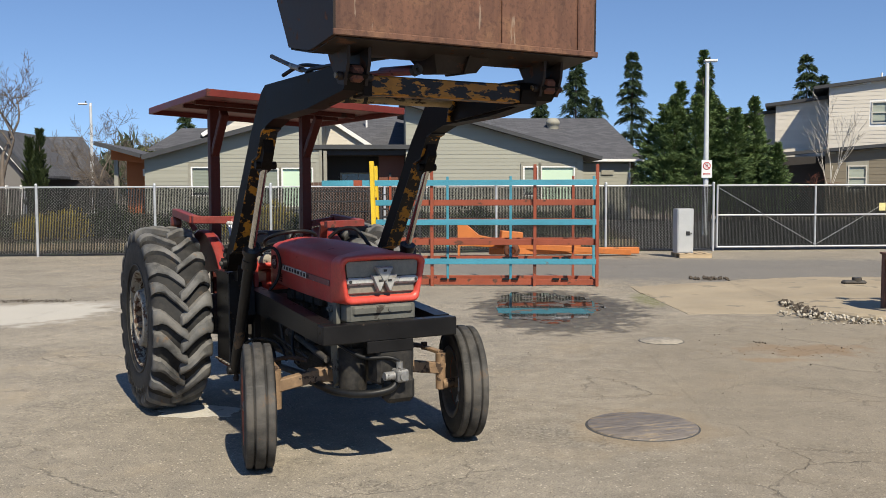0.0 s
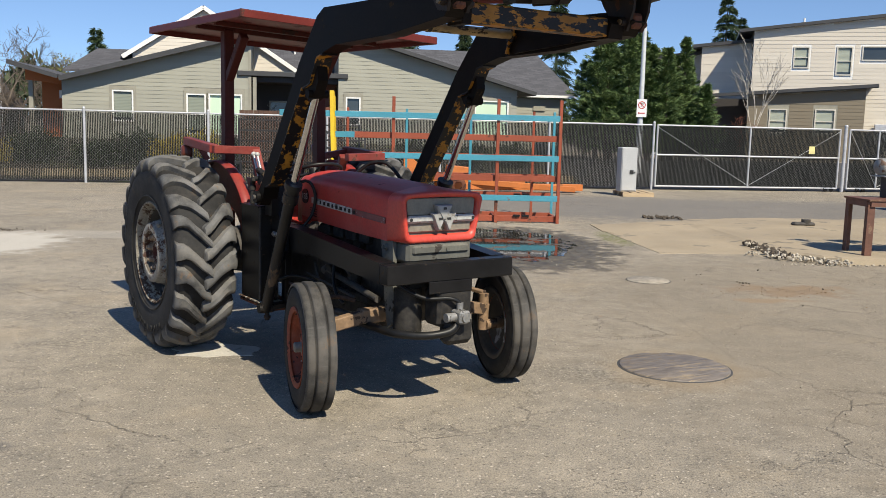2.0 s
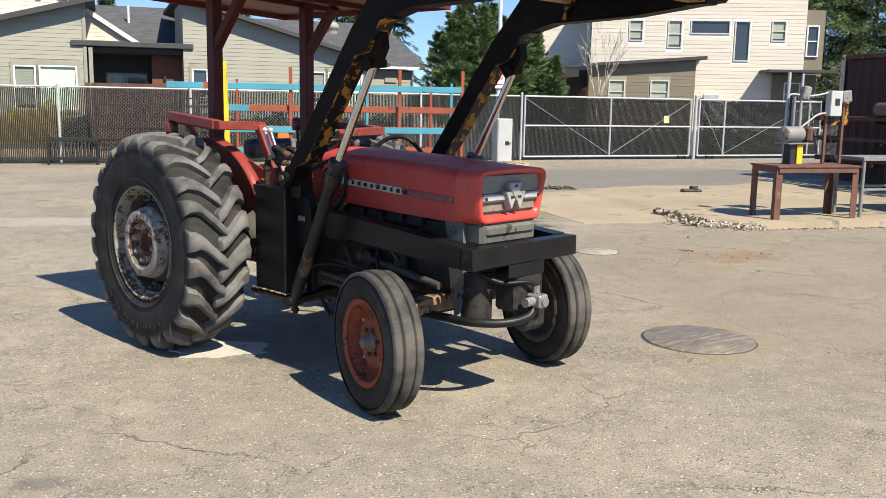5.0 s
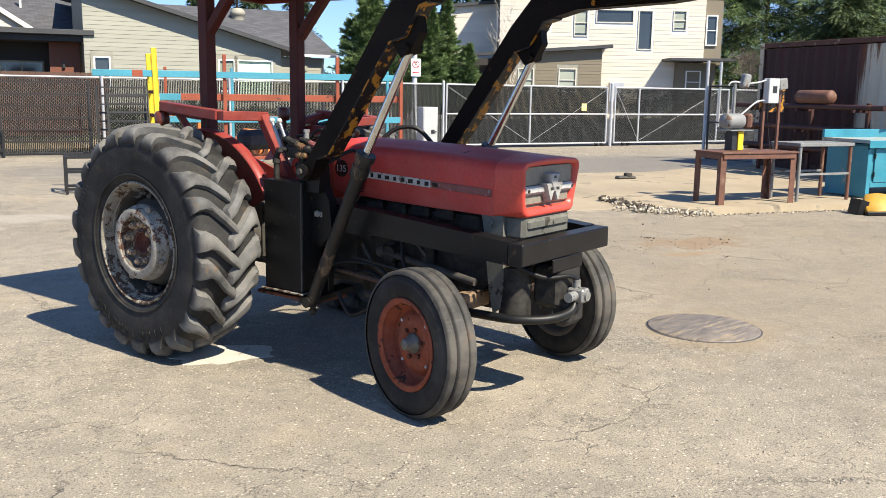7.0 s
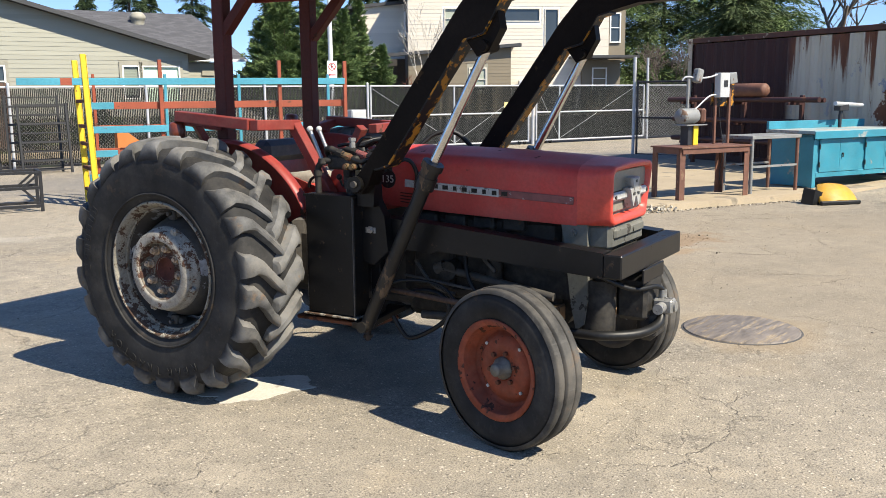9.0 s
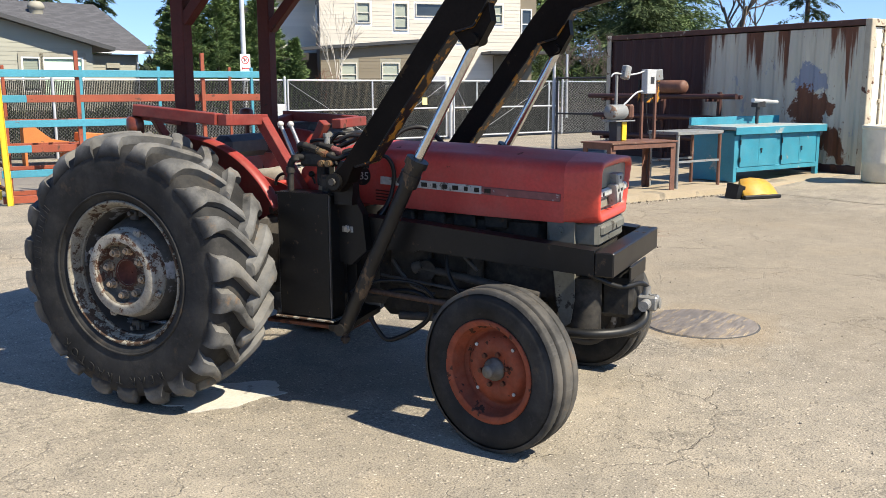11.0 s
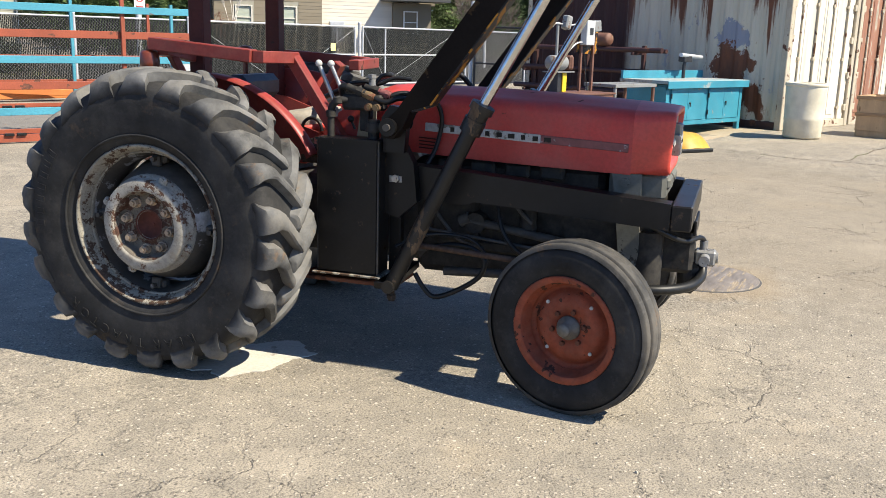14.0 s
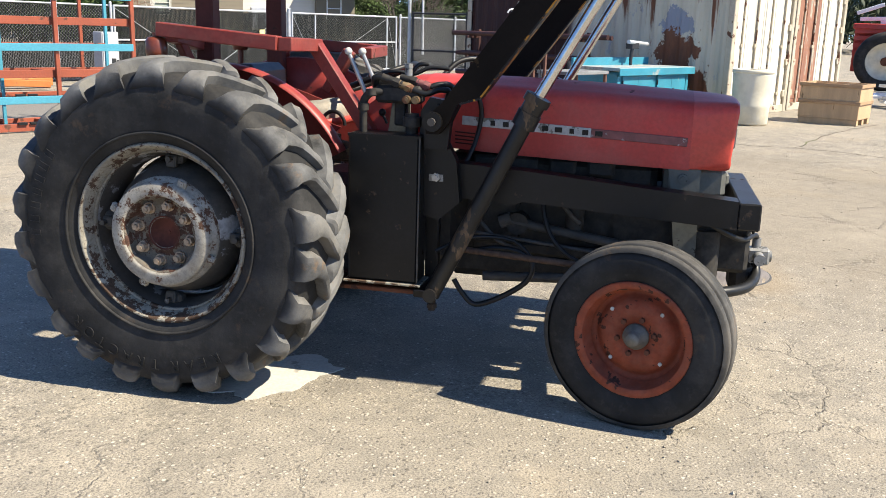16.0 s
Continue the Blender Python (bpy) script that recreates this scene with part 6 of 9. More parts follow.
def fence_run(x0, x1, label):
    at, ln = fence_at(x0, x1)
    f = thing("chain_link_fence", label, "fence", at, kind="structure")
    n = max(1, round(ln / 2.95))
    for i in range(n + 1):
        p = Shape().cyl((ln * i / n, -0.05, -0.05), (ln * i / n, -0.05, FT + 0.06), 0.034, n=10)
        p.lathe([(0.0, 0.045), (0.03, 0.03), (0.04, 0.0)], 10, Matrix.Translation((ln * i / n, -0.05, FT + 0.06)) @ pose(0, 0, 0, 90))
        part("fence_post", p, M["galv"], f)
    part("top_rail", Shape().cyl((0, 0, FT), (ln, 0, FT), 0.022, n=8), M["galv"], f)
    w = part("wire_mesh", mesh_panel(ln, 0.05, FT), M["wire"], f, fix=False)
    s = part("privacy_slats", slat_panel(ln, 0.07, FT), M["slat"], f, "dark vertical privacy slats", fix=False)
    w["kind"] = s["kind"] = "stuff"
    return f


fence_run(-24.0, 6.47, "galvanised chain-link fence with dark privacy slats")


def gate_leaf(x0, x1, label, splits, wheel_x):
    at, ln = fence_at(x0, x1, 0.05)
    g = thing("yard_gate", label, "gate", at, "gate leaves")
    fr = Shape()
    for z in (0.10, 1.0, FT):
        fr.cyl((0, 0, z), (ln, 0, z), 0.026, n=8)
    for x in (0.0, *[ln * q for q in splits], ln):
        fr.cyl((x, 0, 0.09), (x, 0, FT + 0.02), 0.030, n=8)
    part("gate_frame", fr, M["galv"], g)
    marks = [0.0, *[ln * q for q in splits], ln]
    for i, (a, b) in enumerate(zip(marks, marks[1:])):
        up = i % 2 == 0
        part("brace_rod", Shape().cyl((a, -0.03, FT - 0.05 if up else 0.15), (b, -0.03, 0.15 if up else FT - 0.05), 0.0055, n=6), M["galv"], g)
    w = part("wire_mesh", mesh_panel(ln, 0.12, FT), M["wire_dark"], g, fix=False)
    s = part("privacy_slats", slat_panel(ln, 0.14, FT, 0.041, 0.0335), M["slat"], g, fix=False)
    w["kind"] = s["kind"] = "stuff"
    for x in wheel_x:
        for d in (-0.10, 0.10):
            part("gate_wheel", Shape().lathe([(0.02, -0.02), (0.06, -0.022), (0.068, 0.0), (0.06, 0.022), (0.02, 0.02)], 16, Matrix.Translation((x + d, -0.04, 0.068))), M["hose"], g)
        part("wheel_fork", Shape().box((x, -0.04, 0.11), (0.30, 0.05, 0.03)), M["galv"], g)
    return g, ln


g1, l1 = gate_leaf(6.62, 12.30, "wide galvanised sliding gate leaf with dark slats", (0.5,), (5.45,))
g2, l2 = gate_leaf(12.62, 17.4, "second galvanised gate leaf on wheels", (0.20, 0.9), (0.45,))
M["notice"] = surface("notice", (0.72, 0.64, 0.28), 0.6, var=0.1, scale=10, bump=0.05)
part("notice_plate", Shape().box((4.83, -0.035, 1.22), (0.19, 0.006, 0.22), ch=0.002), M["notice"], g1, "small pale yellow notice plate")
for x in (12.46,):
    px, py = along(x, 0.02)
    gp = Shape().cyl((px, py, -0.05), (px, py, FT + 0.10), 0.050, n=12)
    gp.lathe([(0.0, 0.05), (0.05, 0.03), (0.056, 0.0)], 12, Matrix.Translation((px, py, FT + 0.10)) @ pose(0, 0, 0, 90))
    tagged(part("gate_post", gp, M["galv"]), "thick galvanised steel gate post", "post")
fence_run(17.5, 33.0, "galvanised chain-link fence beyond the gate")

# open gate leaf near the container
M["dark_steel"] = surface("dark_steel", (0.035, 0.036, 0.040), 0.5, metal=0.3, var=0.3, scale=8, bump=0.15)
ang = math.degrees(math.atan2(-1.9, 0.55))
og = thing("side_gate", "narrow dark chain-link gate standing open by the container", "gate", pose(11.05, 20.1, 0.0, 0, 0, ang))
fr = Shape()
for z in (0.12, 1.0, 1.85):
    fr.cyl((0, 0, z), (1.45, 0, z), 0.022, n=8)
for x in (0.0, 1.45):
    fr.cyl((x, 0, 0.02), (x, 0, 1.90), 0.028, n=8)
part("gate_frame", fr, M["dark_steel"], og)
part("gate_post", Shape().cyl((-0.10, 0, -0.05), (-0.10, 0, 2.45), 0.040, n=10), M["galv"], og)
part("tall_pipe", Shape().cyl((0.25, 0.05, 0.9), (0.20, 0.10, 2.42), 0.030, n=10), M["galv"], og)
w = part("wire_mesh", mesh_panel(1.45, 0.12, 1.85), M["wire"], og, fix=False)
w["kind"] = "stuff"

# lamp posts
M["pole"] = surface("pole", (0.55, 0.57, 0.58), 0.5, var=0.1, scale=5, bump=0.05)
M["sign_white"] = surface("sign_white", (0.80, 0.80, 0.78), 0.45, var=0.05, scale=6, bump=0.02)
M["sign_red"] = surface("sign_red", (0.50, 0.03, 0.03), 0.45, var=0.1, scale=6, bump=0.02)
M["ink"] = surface("ink", (0.02, 0.02, 0.02), 0.5, var=0.1, scale=6, bump=0.02)


def lamp_post(x, y, h, arm, label):
    lp = thing("street_lamp", label, "street lamp", pose(x, y, rise(x, y)), "street lamps")
    h -= rise(x, y)
    part("pole", Shape().cyl((0, 0, 0), (0, 0, h - 0.15), 0.105, 0.065, n=14), M["pole"], lp)
    hd = Shape().box((arm, 0, h - 0.05), (0.46, 0.22, 0.09), ch=0.03)
    hd.cyl((0, 0, h - 0.16), (0, 0, h), 0.06, n=12)
    part("lamp_head", hd, M["sign_white"], lp)
    part("sensor", Shape().cyl((arm * 0.6, 0, h), (arm * 0.6, 0, h + 0.09), 0.035, n=10), M["ink"], lp)
    return lp


lamp_post(7.75, 32.9, 6.28, 0.12, "grey-white steel lamp post with a parking sign")
lamp_post(-20.9, 47.5, 6.45, -0.42, "white steel lamp post with one arm")
sg = thing("parking_sign", "white no-parking sign with red circle and arrow", "sign", pose(7.75, 32.77, 2.46))
part("sign_board", Shape().box((0, 0, 0), (0.36, 0.012, 0.62), ch=0.004), M["sign_white"], sg)
part("sign_ring", Shape().lathe([(0.105, -0.008), (0.135, -0.008), (0.135, -0.012), (0.105, -0.012), (0.105, -0.008)], 28, Matrix.Translation((0, 0, 0.11))), M["sign_red"], sg)
tx = bpy.data.curves.new("sign_letter", "FONT")
tx.body, tx.size, tx.align_x, tx.align_y, tx.extrude = "P", 0.21, "CENTER", "CENTER", 0.001
tob = new("letter_tmp", tx)
tme = bpy.data.meshes.new_from_object(tob)
bpy.data.objects.remove(tob)
tme.materials.append(M["ink"])
lt = new("sign_letter", tme)
lt.parent = sg
lt.matrix_basis = pose(0, -0.0095, 0.11, 90, 0, 0)
part("sign_bar", Shape().bar((-0.085, -0.012, 0.195), (0.085, -0.012, 0.025), 0.004, 0.025), M["sign_red"], sg)
part("sign_arrow", Shape().box((0, -0.009, -0.17), (0.24, 0.004, 0.035)).box((-0.10, -0.009, -0.17), (0.03, 0.004, 0.08)), M["sign_red"], sg)

# ---- steel stock rack ----
M["blue_paint"] = surface("blue_paint", (0.055, 0.26, 0.345), 0.55, var=0.15, scale=2, bump=0.1, wear=(0.17, 0.10, 0.07), wear_at=0.68, wear_scale=6, stretch=(0.6, 1, 1))
M["orange_paint"] = surface("orange_paint", (0.27, 0.060, 0.026), 0.6, var=0.2, scale=2, bump=0.12, wear=(0.13, 0.05, 0.03), wear_at=0.62, wear_scale=5)
M["orange_bright"] = surface("orange_bright", (0.52, 0.16, 0.035), 0.6, var=0.15, scale=2, bump=0.12, wear=(0.25, 0.11, 0.05), wear_at=0.64, wear_scale=5)
M["yellow_paint"] = surface("yellow_paint", (0.68, 0.46, 0.020), 0.55, var=0.12, scale=3, bump=0.1, wear=(0.16, 0.08, 0.03), wear_at=0.68, wear_scale=7)
rack = thing("stock_rack", "tall open steel rack with orange posts and blue shelves", "rack", pose(2.17, 16.33, 0.0, 0, 0, -0.6))
FRONT_X = (-2.94, -1.12, -0.03)
for x in FRONT_X:
    part("rack_post", Shape().box((x, 0, 1.075), (0.055, 0.055, 2.15), ch=0.004), M["orange_paint"], rack)
for x, mt in ((-3.80, "orange_paint"), (-2.72, "blue_paint"), (-1.54, "blue_paint"), (-0.38, "orange_paint"), (0.00, "blue_paint")):
    part("back_post", Shape().box((x, 0.95, 0.98), (0.045, 0.045, 1.96), ch=0.004), M[mt], rack)
for z, mt, x0 in ((1.83, "blue_paint", -4.90), (1.48, "orange_paint", -3.62), (1.135, "blue_paint", -4.02), (0.78, "orange_paint", -3.60), (0.44, "blue_paint", -4.02), (0.07, "orange_paint", -4.02)):
    zz = 0.10 if mt == "blue_paint" else 0.105
    y = -0.045 if mt == "blue_paint" else 0.055
    part("shelf_bar", Shape().bar((x0, y, z), (-0.05, y, z), 0.035, zz, 0.004), M[mt], rack)
    if z < 1.7 and x0 < -3.7 or mt == "orange_paint":
        part("back_bar", Shape().bar((-3.80, 0.95, z), (0.0, 0.95, z), 0.035, 0.07, 0.004), M["blue_paint" if z > 1.2 else "orange_paint"], rack)
for z in (1.48, 0.78):
    part("bar_end", Shape().bar((-4.02, 0.055, z), (-3.60, 0.055, z), 0.035, 0.10, 0.004), M["blue_paint"], rack)
for x in (-2.6, -1.5, -0.62):
    for z in (0.125, 0.50):
        for d in (-0.13, 0.03):
            part("rubber_pad", Shape().box((x + d, 0.03, z), (0.12, 0.05, 0.035), ch=0.004), M["hose"], rack)
for x in (-2.94, -1.12, -0.03):
    for z in (0.07, 0.78, 1.48):
        part("cross_tie", Shape().bar((x, 0.03, z), (x, 0.93, z), 0.04, 0.05, 0.003), M["orange_paint"], rack)
part("rust_band", Shape().box((-4.25, -0.045, 1.83), (0.16, 0.037, 0.102), ch=0.003), M["orange_paint"], rack)

lad = thing("yellow_ladder", "bright yellow steel ladder frame leaning on the rack", "ladder frame", pose(-1.80, 16.75, 0, 0, 0, 93.3))
tilt = Euler((radians(-1.6), 0, 0)).to_matrix().to_4x4()
for x, h in ((-0.43, 2.22), (0.43, 2.16)):
    stile = Shape().box((x, 0, h / 2), (0.055, 0.075, h), tilt, 0.005).box((x, -0.04, h / 2), (0.07, 0.010, h - 0.02), tilt, 0.003)
    part("stile", stile, M["yellow_paint"], lad)
for z in (0.22, 0.56, 0.92, 1.18, 1.55, 1.85):
    part("rung", Shape().box((0, 0.01, z), (0.80, 0.05, 0.05), tilt, 0.005), M["rust"], lad)

# orange beams lying behind the rack
for p0, p1, w, h in (((-0.35, 24.2, 0.33), (3.8, 23.6, 0.13), 0.16, 0.14), ((0.2, 23.9, 0.14), (4.1, 24.3, 0.14), 0.18, 0.17), ((0.9, 24.5, 0.30), (2.6, 24.4, 0.24), 0.12, 0.10)):
    b = Shape().bar(p0, p1, w, h, 0.01)
    tagged(part("steel_beam", b, M["orange_bright"]), "orange painted steel beam lying on the ground", "beam", "orange beams")
hp = thing("hopper", "orange sheet-metal chute with a round rusty outlet", "chute", pose(0.15, 23.6, 0, 0, 0, 0))
part("chute_body", Shape().prism(((-0.75, 0.0), (-0.70, 0.0), (-0.70, 0.30), (0.45, 0.36), (0.5, 0.42), (-0.2, 0.56), (-0.70, 0.98), (-0.75, 0.98)), -0.25, 0.25), M["orange_bright"], hp)
part("outlet", Shape().lathe([(0.10, -0.12), (0.20, -0.12), (0.20, 0.10), (0.10, 0.10), (0.10, -0.12)], 24, Matrix.Translation((0.62, -0.35, 0.20))), M["rust"], hp, "rusty pipe flange")
part("top_box", Shape().box((0.55, -0.1, 0.62), (0.55, 0.35, 0.20), pose(0, 0, 0, 0, 5, 8), 0.02), M["orange_bright"], hp)

# electrical cabinet on a pallet
M["cabinet"] = surface("cabinet", (0.44, 0.45, 0.45), 0.5, var=0.08, scale=3, bump=0.05)
M["wood_pale"] = surface("wood_pale", (0.46, 0.35, 0.22), 0.8, var=0.2, scale=3, bump=0.2, stretch=(1, 8, 8))
pal = thing("pallet", "pale wooden pallet under the cabinet", "pallet", pose(5.34, 23.75, 0, 0, 0, 4))
for i in range(4):
    part("board", Shape().box((-0.33 + 0.22 * i, 0, 0.105), (0.15, 0.85, 0.022), ch=0.003), M["wood_pale"], pal)
for y in (-0.38, 0.0, 0.38):
    part("runner", Shape().box((0, y, 0.047), (0.82, 0.09, 0.092), ch=0.004), M["wood_pale"], pal)
eb = thing("electrical_cabinet", "light grey steel electrical cabinet with a black lock", "cabinet", pose(5.12, 23.68, 0.117, 0, 0, 8))
part("cabinet_body", Shape().box((0, 0, 0.56), (0.42, 0.34, 1.12), ch=0.012), M["cabinet"], eb)
part("cabinet_door", Shape().box((0, -0.178, 0.56), (0.38, 0.014, 1.06), ch=0.004), M["cabinet"], eb)
part("lock", Shape().box((0.06, -0.19, 0.50), (0.10, 0.02, 0.10), ch=0.004), M["ink"], eb)
part("handle", Shape().cyl((0.14, -0.185, 0.50), (0.14, -0.215, 0.50), 0.016, n=10), M["ink"], eb)

# black metal panels and stands by the fence
M["black_steel"] = surface("black_steel", (0.011, 0.011, 0.012), 0.5, var=0.3, scale=8, bump=0.1)


def grid_panel(x, y, ang, w, h, rails, lean, label):
    g = thing("steel_gate", label, "gate", pose(x, y, 0, 0, 0, ang), "black gate panels")
    tl = Euler((radians(-lean), 0, 0)).to_matrix().to_4x4()
    for sx in (-w / 2, w / 2):
        part("upright", Shape().box((sx, 0, h / 2), (0.05, 0.05, h), tl, 0.004), M["black_steel"], g)
    for k in range(rails):
        part("rail", Shape().box((0, 0, 0.08 + (h - 0.12) * k / (rails - 1)), (w - 0.05, 0.03, 0.045 if k % 2 else 0.03), tl, 0.003), M["black_steel"], g)
    return g


grid_panel(-2.25, 23.75, 6, 1.05, 1.66, 9, 6, "black steel gate panel leaning on the fence")
grid_panel(-2.05, 23.35, 8, 0.98, 1.50, 8, 8, "black steel panel leaning on another panel")
grid_panel(-3.9, 24.35, 7, 1.9, 1.75, 7, 4, "wide black steel panel leaning on the fence")
bs = thing("black_stand", "low black steel stand with braced legs", "stand", pose(-2.86, 16.5, 0, 0, 0, 4))
for y in (-0.25, 0.25):
    for x in (-0.32, 0.32):
        part("leg", Shape().box((x, y, 0.285), (0.045, 0.045, 0.57), ch=0.003), M["black_steel"], bs)
    for z in (0.08, 0.34, 0.56):
        part("rail", Shape().bar((-0.32, y, z), (0.32, y, z), 0.045, 0.04, 0.003), M["black_steel"], bs)
    part("brace", Shape().bar((0.30, y, 0.10), (0.08, y, 0.33), 0.03, 0.03), M["black_steel"], bs)
    part("brace", Shape().bar((0.30, y, 0.54), (0.08, y, 0.35), 0.03, 0.03), M["black_steel"], bs)
for x in (-0.32, 0.32):
    part("end_rail", Shape().bar((x, -0.25, 0.56), (x, 0.25, 0.56), 0.04, 0.04, 0.003), M["black_steel"], bs)
st = thing("slatted_stand", "low dark steel stand with slanted slats by the fence", "stand", pose(-5.38, 24.35, 0, 0, 0, 7))
for x in (-0.55, 0.55):
    for y in (-0.22, 0.22):
        part("leg", Shape().box((x, y, 0.31), (0.05, 0.05, 0.62), ch=0.003), M["black_steel"], st)
    part("end_bar", Shape().bar((x, -0.22, 0.60), (x, 0.22, 0.60), 0.04, 0.05), M["black_steel"], st)
for y, z in ((-0.22, 0.60), (0.22, 0.60), (-0.22, 0.16)):
    part("rail", Shape().bar((-0.55, y, z), (0.55, y, z), 0.04, 0.07, 0.004), M["black_steel"], st)
for k in range(12):
    part("slat", Shape().bar((-0.48 + 0.08 * k, -0.20, 0.20), (-0.44 + 0.08 * k, 0.20, 0.52), 0.03, 0.012), M["dark_steel"], st)

# ---- work tables on the apron ----
AZ = 0.095
M["table_rust"] = surface("table_rust", (0.135, 0.060, 0.038), 0.65, var=0.3, scale=6, bump=0.2, wear=(0.23, 0.14, 0.09), wear_at=0.62, wear_scale=7)
M["grey_paint"] = surface("grey_paint", (0.21, 0.215, 0.21), 0.5, var=0.2, scale=5, bump=0.1, wear=(0.16, 0.10, 0.07), wear_at=0.6, wear_scale=7)
wt = thing("steel_work_table", "rusty brown steel work table on the concrete", "table", pose(6.19, 12.40, AZ, 0, 0, 2))
part("table_top", Shape().box((0, 0, 0.735), (1.36, 0.66, 0.025), ch=0.003), M["table_rust"], wt)
for s in (-1, 1):
    part("apron_rail", Shape().box((0, s * 0.29, 0.685), (1.28, 0.05, 0.075), ch=0.004), M["table_rust"], wt)
    for q in (-1, 1):
        lg = Shape().box((q * 0.62, s * 0.285, 0.36), (0.10, 0.012, 0.72), ch=0.002).box((q * 0.66, s * 0.25, 0.36), (0.012, 0.08, 0.72), ch=0.002)
        part("leg", lg, M["table_rust"], wt)
    part("end_rail", Shape().box((s * 0.65, 0, 0.685), (0.05, 0.54, 0.075), ch=0.004), M["table_rust"], wt)
TZ = AZ + 0.748
gr = thing("bench_grinder", "grey motor grinder on a yellow pedestal bracket", "grinder", pose(6.03, 12.50, TZ, 0, 0, 12))
part("pedestal", Shape().box((0, 0, 0.14), (0.22, 0.14, 0.28), ch=0.006), M["dark_steel"], gr)
part("yellow_plate", Shape().box((0.05, -0.08, 0.14), (0.11, 0.02, 0.27), ch=0.003), M["yellow_paint"], gr)
part("shelf_plate", Shape().box((0.02, 0, 0.29), (0.48, 0.26, 0.016), ch=0.002), M["grey_paint"], gr)
mo = Shape().lathe([(0.0, -0.20), (0.07, -0.20), (0.105, -0.17), (0.11, -0.15), (0.11, 0.15), (0.10, 0.17), (0.0, 0.18)], 24, Matrix.Translation((-0.05, 0, 0.42)) @ pose(0, 0, 0, 0, 0, 90))
part("motor", mo, M["grey_paint"], gr, "grey cylindrical electric motor")
part("wheel_guard", Shape().box((0.24, 0, 0.42), (0.10, 0.20, 0.22), ch=0.03), M["table_rust"], gr)
part("tool_rest", Shape().bar((0.10, 0.06, 0.28), (0.22, 0.12, 0.02), 0.04, 0.03), M["rust"], gr)
po = thing("switch_post", "slim steel posts carrying grey electrical boxes", "switch stand", pose(6.60, 12.58, TZ, 0, 0, 4))
for x, h in ((-0.02, 1.0), (0.27, 0.98)):
    part("post", Shape().box((x, 0.0, h / 2), (0.04, 0.04, h), ch=0.003), M["table_rust"], po)
part("back_board", Shape().box((0.16, 0.03, 0.72), (0.46, 0.03, 0.34), ch=0.003), M["worn_yellow"], po)
bx = part("switch_box", Shape().box((0.05, -0.06, 0.86), (0.20, 0.12, 0.36), ch=0.008), M["cabinet"], po, "pale grey switch box")
part("box_label", Shape().box((0.06, -0.1215, 0.88), (0.08, 0.004, 0.10)), M["ink"], bx)
part("side_box", Shape().box((0.42, -0.03, 0.90), (0.16, 0.12, 0.16), pose(0, 0, 0, 0, -10, 0), 0.01), M["grey_paint"], po)
part("conduit", Shape().tube(((-0.03, -0.05, 1.02), (-0.18, -0.04, 0.98), (-0.38, -0.02, 0.96), (-0.62, 0.0, 0.98), (-0.68, 0.02, 0.93)), 0.013, 8), M["cabinet"], po, "pale flexible conduit")
part("lower_conduit", Shape().tube(((-0.03, -0.05, 0.72), (-0.2, -0.05, 0.70), (-0.40, -0.04, 0.56), (-0.52, -0.04, 0.48)), 0.013, 8), M["cabinet"], po)
part("lamp_arm", Shape().cyl((-0.56, 0.02, 0.0), (-0.56, 0.02, 1.0), 0.022, n=8), M["grey_paint"], po)
part("work_lamp", Shape().box((-0.66, -0.04, 0.86), (0.12, 0.12, 0.20), pose(0, 0, 0, 0, 14, 0), 0.02), M["grey_paint"], po)
part("wire", Shape().tube(((0.02, -0.04, 0.55), (0.06, -0.05, 0.25), (0.10, -0.08, -0.10), (0.02, -0.10, -0.45), (0.06, -0.12, -0.62)), 0.006, 6), M["ink"], po)

gt = thing("grey_work_table", "narrow grey steel table with a lower shelf bar", "table", pose(7.49, 12.53, AZ, 0, 0, 3))
part("table_top", Shape().box((0, 0, 0.835), (1.06, 0.62, 0.05), ch=0.004), M["grey_paint"], gt)
for sx in (-1, 1):
    for sy in (-1, 1):
        part("leg", Shape().cyl((sx * 0.49, sy * 0.27, 0), (sx * 0.49, sy * 0.27, 0.815), 0.028, n=10), M["grey_paint"] if sx < 0 else M["table_rust"], gt)
part("shelf_bar", Shape().box((0, -0.27, 0.40), (0.95, 0.04, 0.03)), M["grey_paint"], gt)
part("shelf_bar", Shape().box((0, 0.27, 0.40), (0.95, 0.04, 0.03)), M["grey_paint"], gt)

M["cyan"] = surface("cyan", (0.030, 0.225, 0.310), 0.5, var=0.2, scale=2, bump=0.08, wear=(0.30, 0.36, 0.36), wear_at=0.64, wear_scale=2.5, dust=0.08)
M["bench_top"] = surface("bench_top", (0.26, 0.36, 0.37), 0.6, var=0.25, scale=3, bump=0.15, wear=(0.42, 0.40, 0.36), wear_at=0.52, wear_scale=3)
bb = thing("blue_workbench", "bright blue steel workbench with cupboard doors", "workbench", pose(9.47, 12.75, AZ + 0.01, 0, 0, 1.5))
part("bench_top", Shape().box((0, 0, 0.865), (2.38, 0.98, 0.055), ch=0.005), M["bench_top"], bb)
part("front_lip", Shape().box((0, -0.495, 0.825), (2.38, 0.012, 0.115), ch=0.003), M["cyan"], bb)
body = Shape().box((0.02, 0.02, 0.52), (2.20, 0.86, 0.60), ch=0.004)
part("cupboard_body", body, M["cyan"], bb)
for x in (-1.08, 1.08):
    part("leg", Shape().box((x, -0.38, 0.375), (0.08, 0.08, 0.75), ch=0.004), M["cyan"], bb)
    part("leg", Shape().box((x, 0.38, 0.375), (0.08, 0.08, 0.75), ch=0.004), M["cyan"], bb)
